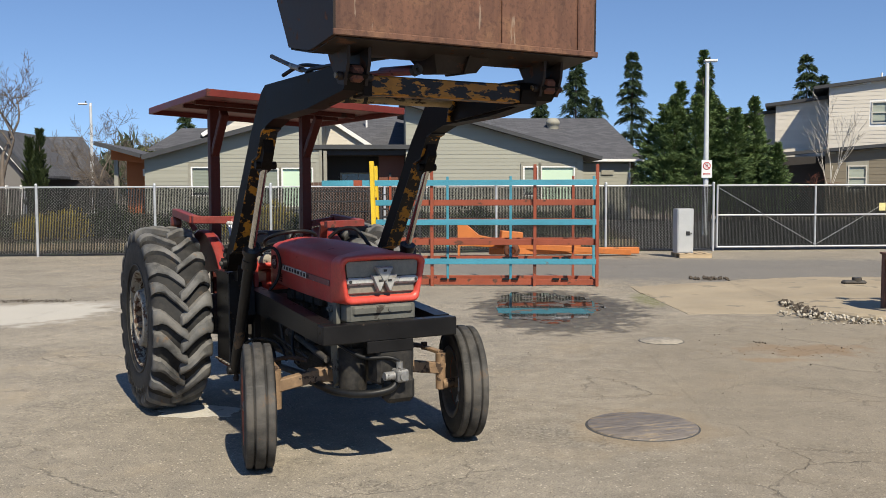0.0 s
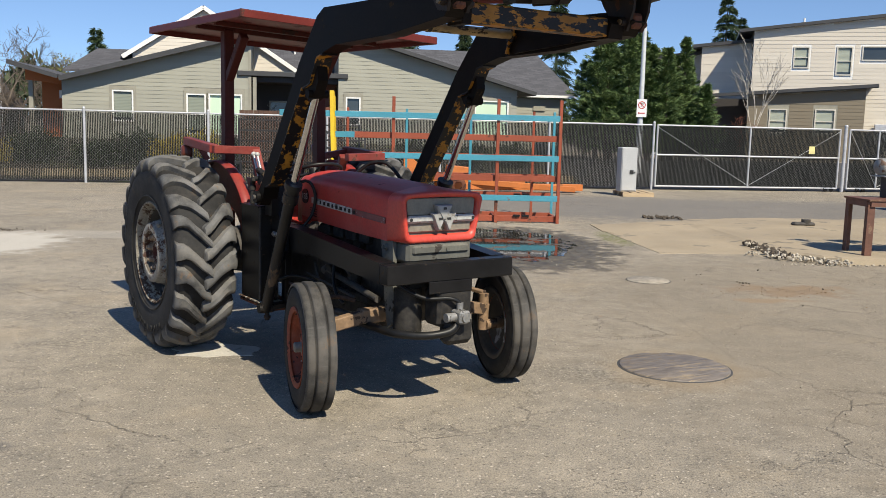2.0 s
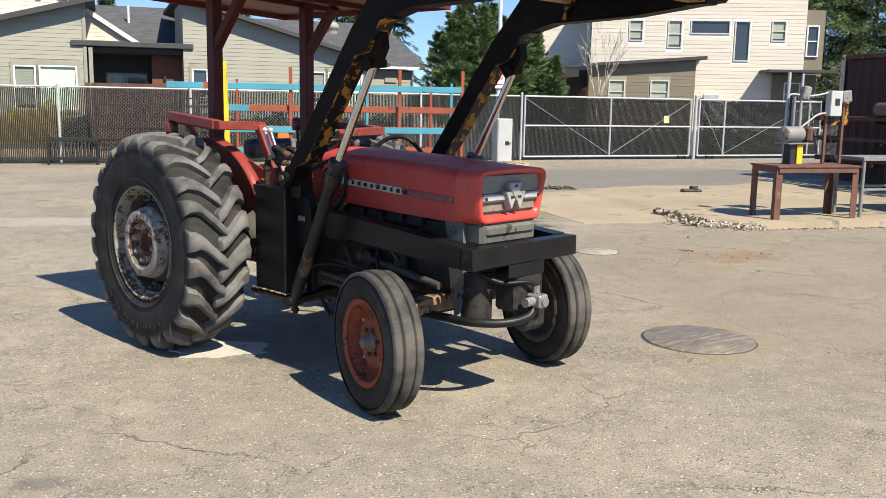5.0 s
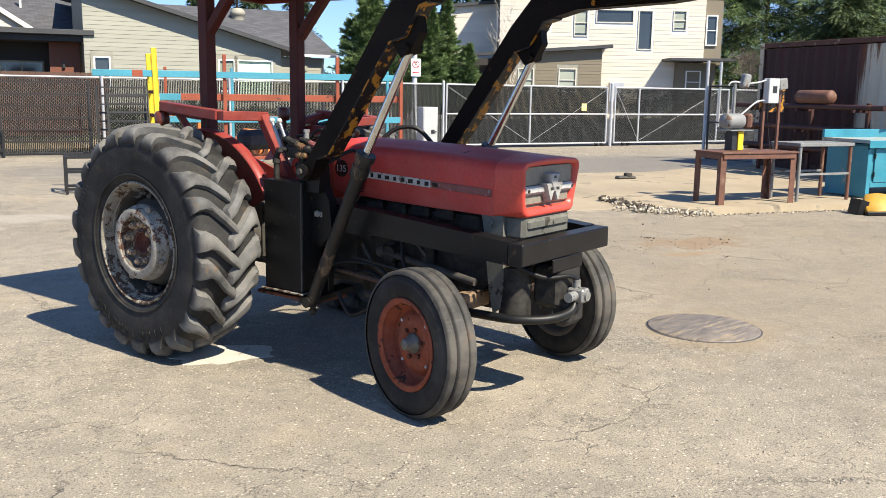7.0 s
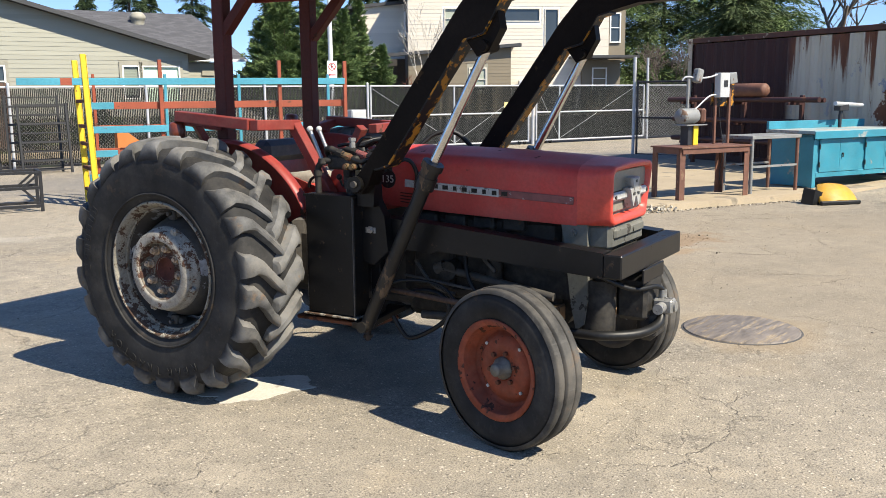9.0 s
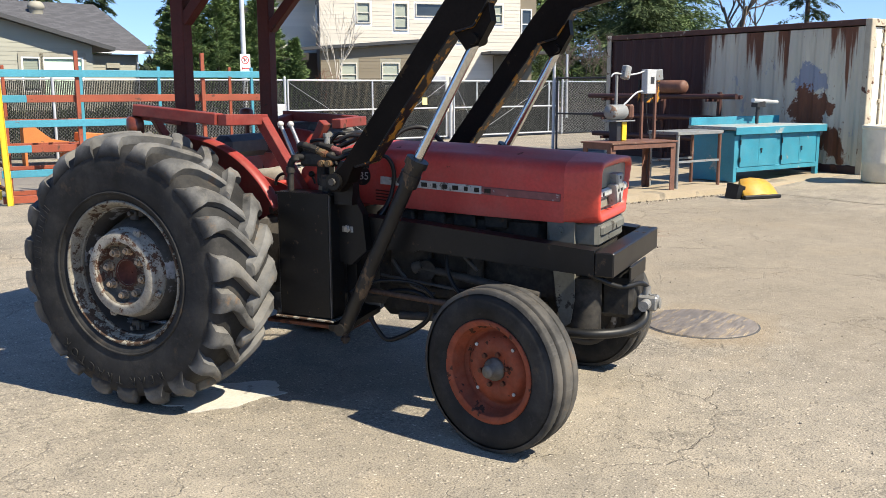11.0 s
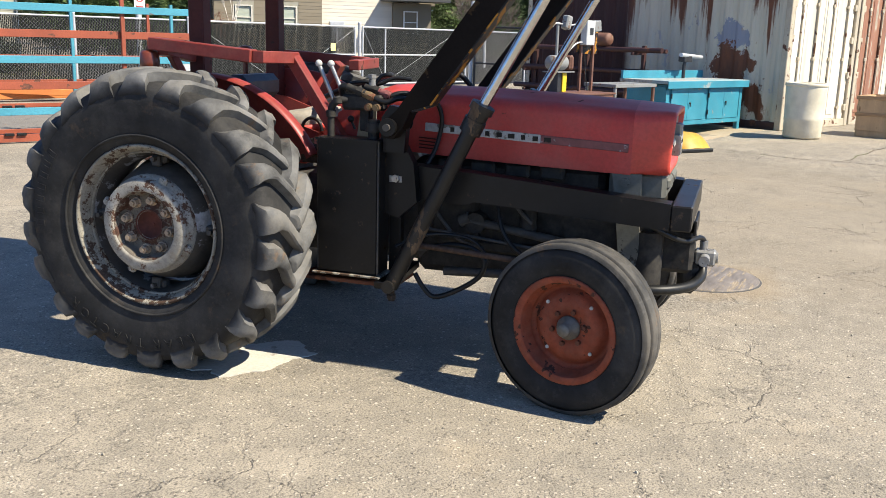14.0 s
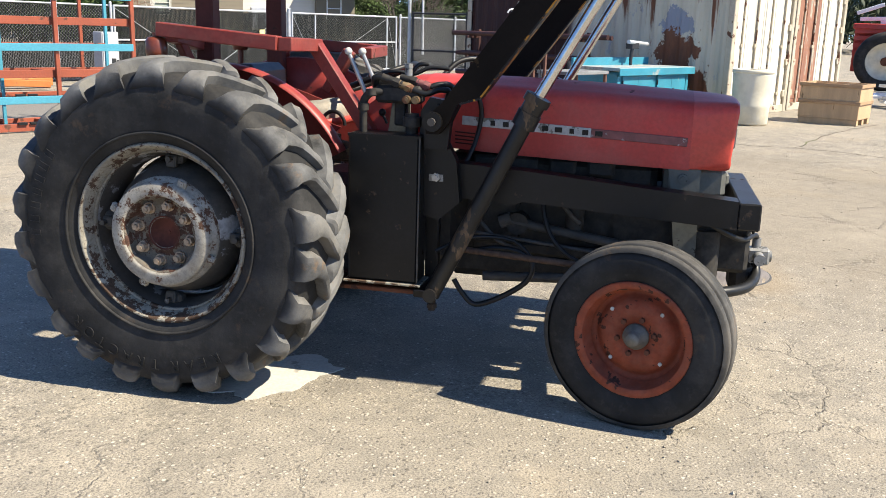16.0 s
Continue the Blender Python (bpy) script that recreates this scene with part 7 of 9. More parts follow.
part("end_panel", Shape().box((-1.115, 0.0, 0.40), (0.012, 0.80, 0.78), ch=0.002), M["cyan"], bb)
part("bottom_rail", Shape().box((0, -0.40, 0.20), (2.1, 0.05, 0.08), ch=0.004), M["cyan"], bb)
for x in (-0.53, 0.53):
    d = part("cupboard_door", Shape().box((x, -0.425, 0.50), (0.92, 0.02, 0.52), ch=0.004).box((x, -0.434, 0.50), (0.006, 0.008, 0.52)), M["cyan"], bb)
    part("latch", Shape().cyl((x + 0.05, -0.43, 0.52), (x + 0.05, -0.46, 0.52), 0.014, n=8).box((x + 0.05, -0.455, 0.49), (0.015, 0.012, 0.06)), M["ink"], d)
    for z in (0.36, 0.64):
        part("hinge", Shape().cyl((x - 0.465, -0.44, z - 0.04), (x - 0.465, -0.44, z + 0.04), 0.012, n=8), M["ink"], d)
part("back_rail", Shape().box((-0.10, 0.40, 0.955), (2.30, 0.05, 0.13), ch=0.004), M["cyan"], bb)

M["ochre"] = surface("ochre", (0.50, 0.27, 0.022), 0.55, var=0.2, scale=6, bump=0.1, dust=0.2)
yl = thing("yellow_cover", "yellow moulded cover with a black rim tipped on edge", "cover", pose(7.72, 11.30, 0.0, 0, 0, -12))
dome = []
for k in range(7):
    t = k / 6
    hw, z, y = 0.31 - 0.13 * t ** 2, 0.05 + 0.22 * math.sin(t * math.pi / 2), -0.10 + 0.30 * t
    dome.append([(-hw, y, z - 0.05), (-hw * 0.94, y - 0.02, z), (0, y - 0.03, z + 0.018), (hw * 0.94, y - 0.02, z), (hw, y, z - 0.05)])
part("cover_shell", Shape().loft(dome, caps=True), M["ochre"], yl)
part("black_rim", Shape().bar((-0.33, -0.13, 0.03), (0.33, -0.13, 0.03), 0.06, 0.06, 0.015).box((0, 0.02, 0.02), (0.60, 0.28, 0.035), ch=0.01), M["hose"], yl)
part("side_block", Shape().prism(((-0.40, 0.0), (-0.28, 0.0), (-0.24, 0.18), (-0.36, 0.22)), -0.05, 0.22), M["hose"], yl)

tool = Shape().box((6.55, 16.3, 0.085), (0.40, 0.16, 0.07), ch=0.03).cyl((6.6, 16.3, 0.10), (6.6, 16.3, 0.17), 0.08, n=12)
tagged(part("scrap_casting", tool, M["cast_grey"]), "small dark scrap casting lying on the concrete", "scrap")

# ---- barrel, crate, containers ----
M["plastic_white"] = surface("plastic_white", (0.66, 0.60, 0.455), 0.5, var=0.10, scale=2, grain=5, bump=0.05, wear=(0.40, 0.36, 0.27), wear_at=0.66, wear_scale=2.0)
GZ = rise(10.2, 10.9)
ba = thing("white_drum", "white plastic drum with a yellowed side", "drum", pose(10.30, 10.98, GZ))
part("drum_body", Shape().lathe([(r * 0.84, z * 0.93) for r, z in ((0.0, 0.012), (0.33, 0.0), (0.355, 0.03), (0.36, 0.30), (0.372, 0.33), (0.365, 0.36), (0.372, 0.62), (0.385, 0.86), (0.385, 0.95), (0.372, 0.955), (0.362, 0.90), (0.350, 0.40), (0.0, 0.38))], 36, pose(0, 0, 0, 90)), M["plastic_white"], ba)
part("drum_rim", Shape().lathe([(r * 0.84, z * 0.93) for r, z in ((0.385, 0.90), (0.40, 0.91), (0.40, 0.955), (0.385, 0.965), (0.37, 0.955))], 36, pose(0, 0, 0, 90)), M["plastic_white"], ba)
M["plywood"] = surface("plywood", (0.47, 0.315, 0.175), 0.75, var=0.2, scale=1.5, bump=0.1, stretch=(1, 6, 1), wear=(0.30, 0.19, 0.10), wear_at=0.66, wear_scale=3)
CZ = rise(11.9, 10.2)
cr = thing("wooden_crate", "open plywood crate with battens on pallet feet", "crate", pose(11.98, 10.27, CZ, 0, 0, 8))
M["crate_trim"] = surface("crate_trim", (0.36, 0.225, 0.120), 0.8, var=0.25, scale=4, bump=0.2, stretch=(1, 1, 5))
for x, y, w_, d_ in ((-0.42, 0, 0.02, 0.98), (0.42, 0, 0.02, 0.98), (0, -0.48, 0.82, 0.02), (0, 0.48, 0.82, 0.02)):
    part("side_panel", Shape().box((x, y, 0.385), (w_, d_, 0.57), ch=0.003), M["plywood"], cr)
    along_y = w_ < d_
    for z_, h_ in ((0.375, 0.055), (0.655, 0.060)):
        part("batten", Shape().box((x * (1.045 if along_y else 1), y * (1.045 if not along_y else 1), z_), (0.022 if along_y else 0.86, 1.02 if along_y else 0.022, h_), ch=0.003), M["crate_trim"], cr)
part("bottom_board", Shape().box((0, 0, 0.11), (0.84, 0.96, 0.02)), M["plywood"], cr)
for x in (-0.36, 0.0, 0.36):
    part("foot", Shape().box((x, 0, 0.05), (0.12, 0.96, 0.10), ch=0.004), M["plywood"], cr)


def container_paint(name, a, b, split, rust_at, rust_amt=1.0, blob=None):
    n = Nodes(name)
    co = n.co
    sep = n.t.nodes.new("ShaderNodeSeparateXYZ")
    n.link(co, sep.inputs[0])
    streak = n.noise(1.0, 6, 0.65, n.mapped((3.0, 3.0, 0.35)))
    fine = n.noise(7, 6, 0.7, n.mapped((1.5, 1.5, 0.5)))
    pa = n.mix(n.ramp(streak, (0.3, 0.0), (0.7, 1.0)), tuple(q * 0.65 for q in a), tuple(q * 1.25 for q in a))
    pb = n.mix(n.ramp(streak, (0.3, 0.0), (0.65, 1.0)), tuple(q * 0.78 for q in b), b)
    rust = n.mix(fine, (0.055, 0.022, 0.014), (0.20, 0.072, 0.028))
    peel = n.ramp(n.noise(0.9, 9, 0.66, n.mapped((1.0, 1.0, 0.6), loc=(3.1, 0, 0.4))), (rust_at - 0.010, 0.0), (rust_at + 0.010, 1.0))
    # rust that has run down from the top rail
    runs = n.math("ADD", n.noise(5.5, 5, 0.6, n.mapped((1.0, 1.0, 0.03))), n.math("MULTIPLY", n.math("SUBTRACT", sep.outputs[2], 2.45), 0.16))
    runs = n.math("MULTIPLY", n.ramp(n.math("ADD", runs, n.math("MULTIPLY", n.math("SUBTRACT", fine, 0.5), 0.10)), (0.47, 0.0), (0.53, 1.0)), rust_amt)
    grey = n.ramp(n.noise(2.6, 7, 0.7, n.mapped((1.0, 1.0, 0.5), loc=(4, 2, 1))), (0.60, 0.0), (0.62, 1.0))
    pb = n.mix(n.math("MULTIPLY", grey, 0.6 * rust_amt), pb, (0.26, 0.28, 0.32))
    pb = n.mix(peel, pb, rust)
    pb = n.mix(runs, pb, rust)
    if blob is not None:
        # one large bare patch with ragged edges, and bare blue steel above it
        for bx_, bz_, rx_, rz_, col_ in ((blob[0], blob[1] + 0.55, blob[2] * 0.75, blob[3] * 0.7, (0.22, 0.24, 0.29)), (blob[0], blob[1], blob[2], blob[3], rust)):
            ln = n.t.nodes.new("ShaderNodeVectorMath")
            ln.operation = "LENGTH"
            n.link(n.mapped((1 / rx_, 0, 1 / rz_), loc=(-bx_ / rx_, 0, -bz_ / rz_)), ln.inputs[0])
            d = n.math("ADD", ln.outputs["Value"], n.math("MULTIPLY", n.math("SUBTRACT", n.noise(3.2, 7, 0.7), 0.5), 2.6))
            pb = n.mix(n.ramp(d, (0.84, 1.0), (0.90, 0.0)), pb, col_)
    pb = n.mix(n.math("MULTIPLY", n.ramp(fine, (0.64, 0.0), (0.69, 1.0)), 0.8 * rust_amt), pb, rust)
    edge = n.math("ADD", sep.outputs[0], n.math("MULTIPLY", n.math("SUBTRACT", n.noise(3, 5, 0.6), 0.5), 0.12))
    side = n.ramp(n.math("MULTIPLY", n.math("ADD", edge, 20.0), 0.025), ((split + 20) * 0.025 - 0.0003, 1.0), ((split + 20) * 0.025 + 0.0003, 0.0))
    c = n.mix(side, pa, pb)
    return n.done(c, n.math("ADD", 0.5, n.math("MULTIPLY", streak, 0.3)), 0.0, n.bump(fine, 0.15, 0.003), 0.4)


M["box_paint"] = container_paint("box_paint", (0.042, 0.014, 0.012), (0.53, 0.49, 0.385), 3.35, 0.60, blob=(1.0, 0.95, 0.50, 0.42))
M["door_white"] = container_paint("door_white", (0.64, 0.60, 0.50), (0.74, 0.69, 0.56), -50, 0.70, 0.25)
M["door_orange"] = surface("door_orange", (0.27, 0.125, 0.075), 0.65, var=0.25, scale=2, bump=0.15, stretch=(3, 3, 0.5), wear=(0.42, 0.36, 0.28), wear_at=0.60, wear_scale=2)
M["rail_rust"] = surface("rail_rust", (0.085, 0.036, 0.024), 0.75, var=0.35, scale=3, bump=0.2, wear=(0.40, 0.35, 0.27), wear_at=0.62, wear_scale=4)
M["box_frame"] = surface("box_frame", (0.46, 0.40, 0.30), 0.65, var=0.25, scale=3, bump=0.2, wear=(0.13, 0.055, 0.03), wear_at=0.60, wear_scale=6)
M["maroon"] = surface("maroon", (0.046, 0.016, 0.014), 0.6, var=0.3, scale=3, bump=0.15, wear=(0.14, 0.055, 0.03), wear_at=0.6, wear_scale=3)


def corrugated(length, height, depth=0.036, pitch=0.28):
    """A pressed steel side in the x, z plane, facing -y."""
    sh = Shape()
    xs = []
    x = 0.0
    while x < length - 0.01:
        for dx, y in ((0.0, 0.0), (0.07, 0.0), (0.14, depth), (0.21, depth)):
            xs.append((min(x + dx, length), y))
        x += pitch
    xs.append((length, 0.0))
    sh.loft([[(x, y, z) for x, y in xs] for z in (0.0, height)], smooth=False, caps=False, closed=False)
    sh.loft([[(x, y + 0.01, z) for x, y in xs] for z in (0.0, height)], smooth=False, caps=False, closed=False)
    return sh


def container(name, label, at, doors, length=6.3, width=2.5, height=2.62, side_mat="box_paint"):
    """Local x runs along the length from the door end, y across to the far side."""
    c = thing(name, label, "container", at, "shipping containers")
    rim = 0.12
    near = part("side_wall", corrugated(length - 2 * rim, height - 2 * rim), M[side_mat], c, at=pose(rim, 0.02, rim), fix=False)
    part("far_wall", corrugated(length - 2 * rim, height - 2 * rim), M["maroon"], c, at=pose(length - rim, width - 0.02, rim, 0, 0, 180), fix=False)
    part("back_wall", Shape().box((length - 0.06, width / 2, height / 2), (0.05, width - 0.2, height - 0.2)), M["maroon"], c)
    part("roof", Shape().box((length / 2, width / 2, height - 0.03), (length - 0.05, width - 0.05, 0.04)), M["box_frame"], c)
    part("floor", Shape().box((length / 2, width / 2, 0.12), (length - 0.1, width - 0.1, 0.06)), M["maroon"], c)
    for x in (0.06, length - 0.06):
        for y in (0.06, width - 0.06):
            part("corner_post", Shape().box((x, y, height / 2), (0.12, 0.12, height), ch=0.01), M["box_frame"], c)
    for y in (0.05, width - 0.05):
        part("top_rail", Shape().box((length / 2, y, height - 0.05), (length - 0.24, 0.08, 0.10), ch=0.006), M["rail_rust"], c)
        part("bottom_rail", Shape().box((length / 2, y, 0.07), (length - 0.24, 0.08, 0.14), ch=0.006), M["maroon"], c)
    for x in (0.06, length - 0.06):
        part("end_header", Shape().box((x, width / 2, height - 0.06), (0.10, width - 0.24, 0.12), ch=0.006), M["box_frame"], c)
        part("end_sill", Shape().box((x, width / 2, 0.07), (0.10, width - 0.24, 0.14), ch=0.006), M["box_frame"], c)
    half = (width - 0.26) / 2
    for i, mt in enumerate(doors):
        y0 = 0.13 + i * half
        d = Shape().box((0.07, y0 + half / 2, height / 2), (0.04, half - 0.012, height - 0.27), ch=0.004)
        for k in range(3):
            d.box((0.046, y0 + half * (k + 0.5) / 3, height / 2), (0.012, half * 0.20, height - 0.45), ch=0.005)
        door = part("container_door", d, M[mt], c)
        for q in (0.26, 0.74):
            part("lock_rod", Shape().cyl((0.022, y0 + half * q, 0.10), (0.022, y0 + half * q, height - 0.10), 0.018, n=10), M["box_frame"], door)
            for z in (0.35, 1.25, 2.2):
                part("rod_bracket", Shape().box((0.03, y0 + half * q, z), (0.04, 0.09, 0.06), ch=0.004), M["box_frame"], door)
        yh = y0 + (0.02 if i == 0 else half - 0.02)
        for z in (0.35, 0.95, 1.6, 2.2):
            part("hinge", Shape().box((0.03, yh, z), (0.05, 0.08, 0.12), ch=0.006), M["box_frame"], door)
    return c


# local x points away from the yard (+y), local y to the right (+x): mirrored by a turn of 90 degrees
def box_at(x, y, turn):
    m = Matrix.Translation((x, y, rise(x, y))) @ Matrix.Rotation(radians(90 + turn), 4, "Z")
    return m @ Matrix.Diagonal((1, -1, 1, 1))


container("shipping_container", "rusty maroon and peeling white steel shipping container", box_at(11.0, 11.8, 1.6), ("door_white", "door_white"))
container("shipping_container", "steel shipping container with orange rusty and white doors", box_at(13.72, 11.95, 1.6), ("door_orange", "door_white"), side_mat="maroon")

# pipe rack along the container
pr = thing("pipe_rack", "rusty pipe rack loaded with long dark pipes", "pipe rack", pose(10.35, 14.3, rise(10.35, 15.5), 0, 0, 91.6))
# posts, arms and pipes are dark maroon, with the rack's shadow coloured in
for x in (0.1, 1.5, 2.9):
    part("rack_post", Shape().box((x, 0.0, 0.70), (0.07, 0.07, 1.40), ch=0.004), M["maroon"], pr)
    for z in (0.45, 0.85, 1.25):
        part("rack_arm", Shape().box((x, 0.18, z), (0.05, 0.40, 0.05), ch=0.004), M["maroon"], pr)
for k, (z, r, y) in enumerate(((0.52, 0.05, 0.10), (0.52, 0.05, 0.22), (0.91, 0.045, 0.12), (0.92, 0.05, 0.25), (1.31, 0.04, 0.12), (1.32, 0.05, 0.26))):
    part("pipe", Shape().cyl((-0.5, y, z), (3.2 + 0.1 * (k % 3), y, z), r, n=12), M["maroon"], pr)
part("tank_drum", Shape().lathe([(0.0, -0.45), (0.10, -0.44), (0.13, -0.40), (0.13, 0.40), (0.10, 0.44), (0.0, 0.45)], 18, Matrix.Translation((1.2, 0.22, 1.50)) @ pose(0, 0, 0, 0, 0, 90)), M["table_rust"], pr, "rusty red cylinder")
clampb = Shape().tube(((9.7, 12.9, 1.12), (9.8, 13.0, 1.30), (10.2, 13.3, 1.38)), 0.02, 8)
vs = thing("pipe_vise", "dark pipe vise with a pale pipe across it", "pipe vise", pose(9.72, 13.0, AZ + 0.903))
part("vise_stand", Shape().tube(((0, 0, -0.02), (0.0, 0, 0.20), (0.04, 0, 0.36)), 0.03, 8).box((0.02, 0, 0.33), (0.22, 0.14, 0.10), ch=0.01), M["dark_steel"], vs)
part("pale_pipe", Shape().cyl((-0.25, -0.1, 0.40), (0.65, 0.12, 0.36), 0.035, n=12), M["galv"], vs)

# red machine and scrap far off beside the containers
rm = thing("red_implement", "red farm machine with slatted side and large wheel", "farm machine", pose(24.17, 14.03, 0.13, 0, 0, -69.3))
part("machine_body", Shape().box((0.4, 0.3, 1.80), (2.7, 1.2, 0.16), ch=0.02).box((0.4, 0.5, 1.1), (2.6, 1.0, 1.2), ch=0.02), M["tractor_red"], rm)
for k in range(6):
    part("side_slat", Shape().box((0.1, -0.20, 0.62 + 0.21 * k), (2.0, 0.06, 0.13), ch=0.006), M["nose_red"], rm)
wl = part("wheel", Shape().lathe([(r * 1.22, y) for r, y in ((0.0, -0.03), (0.10, -0.04), (0.20, 0.0), (0.36, 0.03), (0.40, -0.08), (0.43, -0.10), (0.44, -0.04))], 28, Matrix.Translation((0.0, -0.80, 0.83))), M["plastic_white"], rm, "cream wheel rim")
part("hub", Shape().cyl((0, -0.90, 0.83), (0, -0.80, 0.83), 0.13, n=8), M["rust"], wl)
part("tyre", Shape().lathe([(0.52, -0.15), (0.68, -0.19), (0.79, -0.17), (0.83, 0.0), (0.79, 0.17), (0.68, 0.19), (0.52, 0.15)], 40, Matrix.Translation((0.0, -0.80, 0.83))), M["tyre"], wl)
for dx, dz, a_, ln_ in ((-0.55, 2.30, 20, 0.75), (0.25, 2.22, -38, 0.9), (-0.4, 2.02, 2, 0.8), (0.2, 1.95, 4, 0.9)):
    part("pale_bar", Shape().box((dx, 0.1, dz), (ln_, 0.12, 0.11), Matrix.Translation((dx, 0.1, dz)) @ pose(0, 0, 0, 0, -a_, 0) @ Matrix.Translation((-dx, -0.1, -dz)), 0.01), M["sign_white"], rm)
sp = thing("scrap_pile", "heap of pale metal scrap beside a wheel", "scrap", pose(16.9, 11.1, 0.13))
rg = random.Random(4)
for k in range(7):
    part("scrap_piece", Shape().box((rg.uniform(-0.5, 0.6), rg.uniform(-0.3, 0.3), 0.08 + 0.07 * k), (rg.uniform(0.3, 0.8), rg.uniform(0.1, 0.3), 0.06), pose(0, 0, 0, rg.uniform(-10, 10), rg.uniform(-12, 12), rg.uniform(0, 180)), 0.006), M["galv" if k % 3 else "sign_white"], sp)

# ---- houses ----
def siding(name, col, dark=0.8):
    n = Nodes(name)
    a = n.noise(0.7, 4, 0.6)
    g = n.noise(30, 3, 0.6, n.mapped((0.3, 1, 4)))
    c = n.mix(n.island(), tuple(q * 0.93 for q in col), tuple(min(1, q * 1.05) for q in col))
    c = n.mix(n.math("MULTIPLY", n.ramp(a, (0.35, 1.0), (0.65, 0.0)), 0.18), c, tuple(q * dark for q in col))
    return n.done(c, 0.7, 0.0, n.bump(g, 0.12, 0.003), 0.3)


def shingle(name, col):
    n = Nodes(name)
    tiles = n.t.nodes.new("ShaderNodeTexBrick")
    tiles.inputs["Scale"].default_value = 1.0
    tiles.inputs["Brick Width"].default_value, tiles.inputs["Row Height"].default_value, tiles.inputs["Mortar Size"].default_value = 0.33, 0.14, 0.008
    tiles.inputs["Color1"].default_value, tiles.inputs["Color2"].default_value, tiles.inputs["Mortar"].default_value = (*[q * 0.8 for q in col], 1), (*[q * 1.25 for q in col], 1), (*[q * 0.45 for q in col], 1)
    n.link(n.co, tiles.inputs["Vector"])
    c = n.mix(n.math("MULTIPLY", n.noise(0.8, 5, 0.6), 0.35), tiles.outputs[0], tuple(q * 0.7 for q in col))
    return n.done(c, 0.85, 0.0, n.bump(n.noise(60, 3, 0.6), 0.3, 0.003), 0.25)


M["siding_tan"] = siding("siding_tan", (0.315, 0.310, 0.255))
M["siding_cream"] = siding("siding_cream", (0.60, 0.55, 0.465))
M["siding_olive"] = siding("siding_olive", (0.20, 0.170, 0.122))
# also gives the cream house's side walls their shade as colour
M["siding_grey_and_shade"] = siding("siding_grey_and_shade", (0.16, 0.15, 0.14))
M["house_orange"] = siding("house_orange", (0.42, 0.135, 0.045))
M["house_brown"] = siding("house_brown", (0.16, 0.062, 0.038))
# near-black siding, also used as painted shade in the entrance and porch
M["dark_wall_and_shade"] = siding("dark_wall_and_shade", (0.045, 0.042, 0.042))
M["trim_dark"] = surface("trim_dark", (0.045, 0.046, 0.048), 0.6, var=0.15, scale=3, bump=0.05)
M["trim_tan"] = surface("trim_tan", (0.29, 0.275, 0.22), 0.65, var=0.12, scale=3, bump=0.05)
M["trim_white"] = surface("trim_white", (0.78, 0.77, 0.73), 0.55, var=0.06, scale=3, bump=0.03)
M["trim_cream"] = surface("trim_cream", (0.56, 0.53, 0.46), 0.55, var=0.06, scale=3, bump=0.03)
M["roof_grey"] = shingle("roof_grey", (0.085, 0.085, 0.092))
M["blind_green"] = siding("blind_green", (0.52, 0.66, 0.50))
M["blind_grey"] = siding("blind_grey", (0.22, 0.245, 0.20))
M["blind_pale"] = siding("blind_pale", (0.33, 0.36, 0.30))


def glass_material():
    n = Nodes("window_glass")
    return n.done(n.mix(n.noise(0.6, 3, 0.5), (0.020, 0.024, 0.028), (0.05, 0.06, 0.065)), 0.06, 0.0, None, 0.7)


M["glass"] = glass_material()


def strips(sh, s0, s1, z0, top, holes, y0, y1, breaks=()):
    """A wall slab in the x, z plane with rectangular openings; top is a function of x. Slabs between the breaks have sloping tops."""
    xs = sorted({s0, s1, *[h[0] for h in holes], *[h[1] for h in holes], *breaks})
    xs = [x for x in xs if s0 <= x <= s1]
    for a, b in zip(xs, xs[1:]):
        if b - a < 1e-6:
            continue
        mid = (a + b) / 2
        cut = sorted((h[2], h[3]) for h in holes if h[0] < mid < h[1])
        z = z0
        for lo, hi in cut:
            if lo > z:
                sh.prism(((a, z), (b, z), (b, lo), (a, lo)), y0, y1)
            z = hi
        sh.prism(((a, z), (b, z), (b, top(b)), (a, top(a))), y0, y1)


def welded(ob):
    """Joins the slabs of a wall with openings along their shared corners."""
    bm = bmesh.new()
    bm.from_mesh(ob.data)
    bmesh.ops.remove_doubles(bm, verts=bm.verts, dist=0.0005)
    bm.to_mesh(ob.data)
    bm.free()
    return ob


def boards(sh, s0, s1, z0, top, holes, step=0.155, zmax=9.0):
    """Lapped boards: each a thin strip with its lower edge proud, cut at openings and at the sloping top."""
    z = z0
    n = 240
    while z < zmax:
        lo = z + step
        # the stretch where the wall is high enough for this course
        ok = [s0 + (s1 - s0) * i / n for i in range(n + 1) if top(s0 + (s1 - s0) * i / n) > z + step * 0.5]
        if not ok:
            break
        spans = [(ok[0], ok[-1])]
        for h in holes:
            if h[2] < lo and h[3] > z:
                nxt = []
                for a, b in spans:
                    if h[1] <= a or h[0] >= b:
                        nxt.append((a, b))
                    else:
                        if h[0] > a:
                            nxt.append((a, h[0]))
                        if h[1] < b:
                            nxt.append((h[1], b))
                spans = nxt
        for a, b in spans:
            if b - a > 0.02:
                sh.add([(a, -0.013, z), (b, -0.013, z), (b, -0.004, lo), (a, -0.004, lo), (a, 0.0, z), (b, 0.0, z)],
                       [(0, 1, 2, 3), (4, 5, 1, 0), (0, 3, 4), (1, 5, 2)])
        z = lo


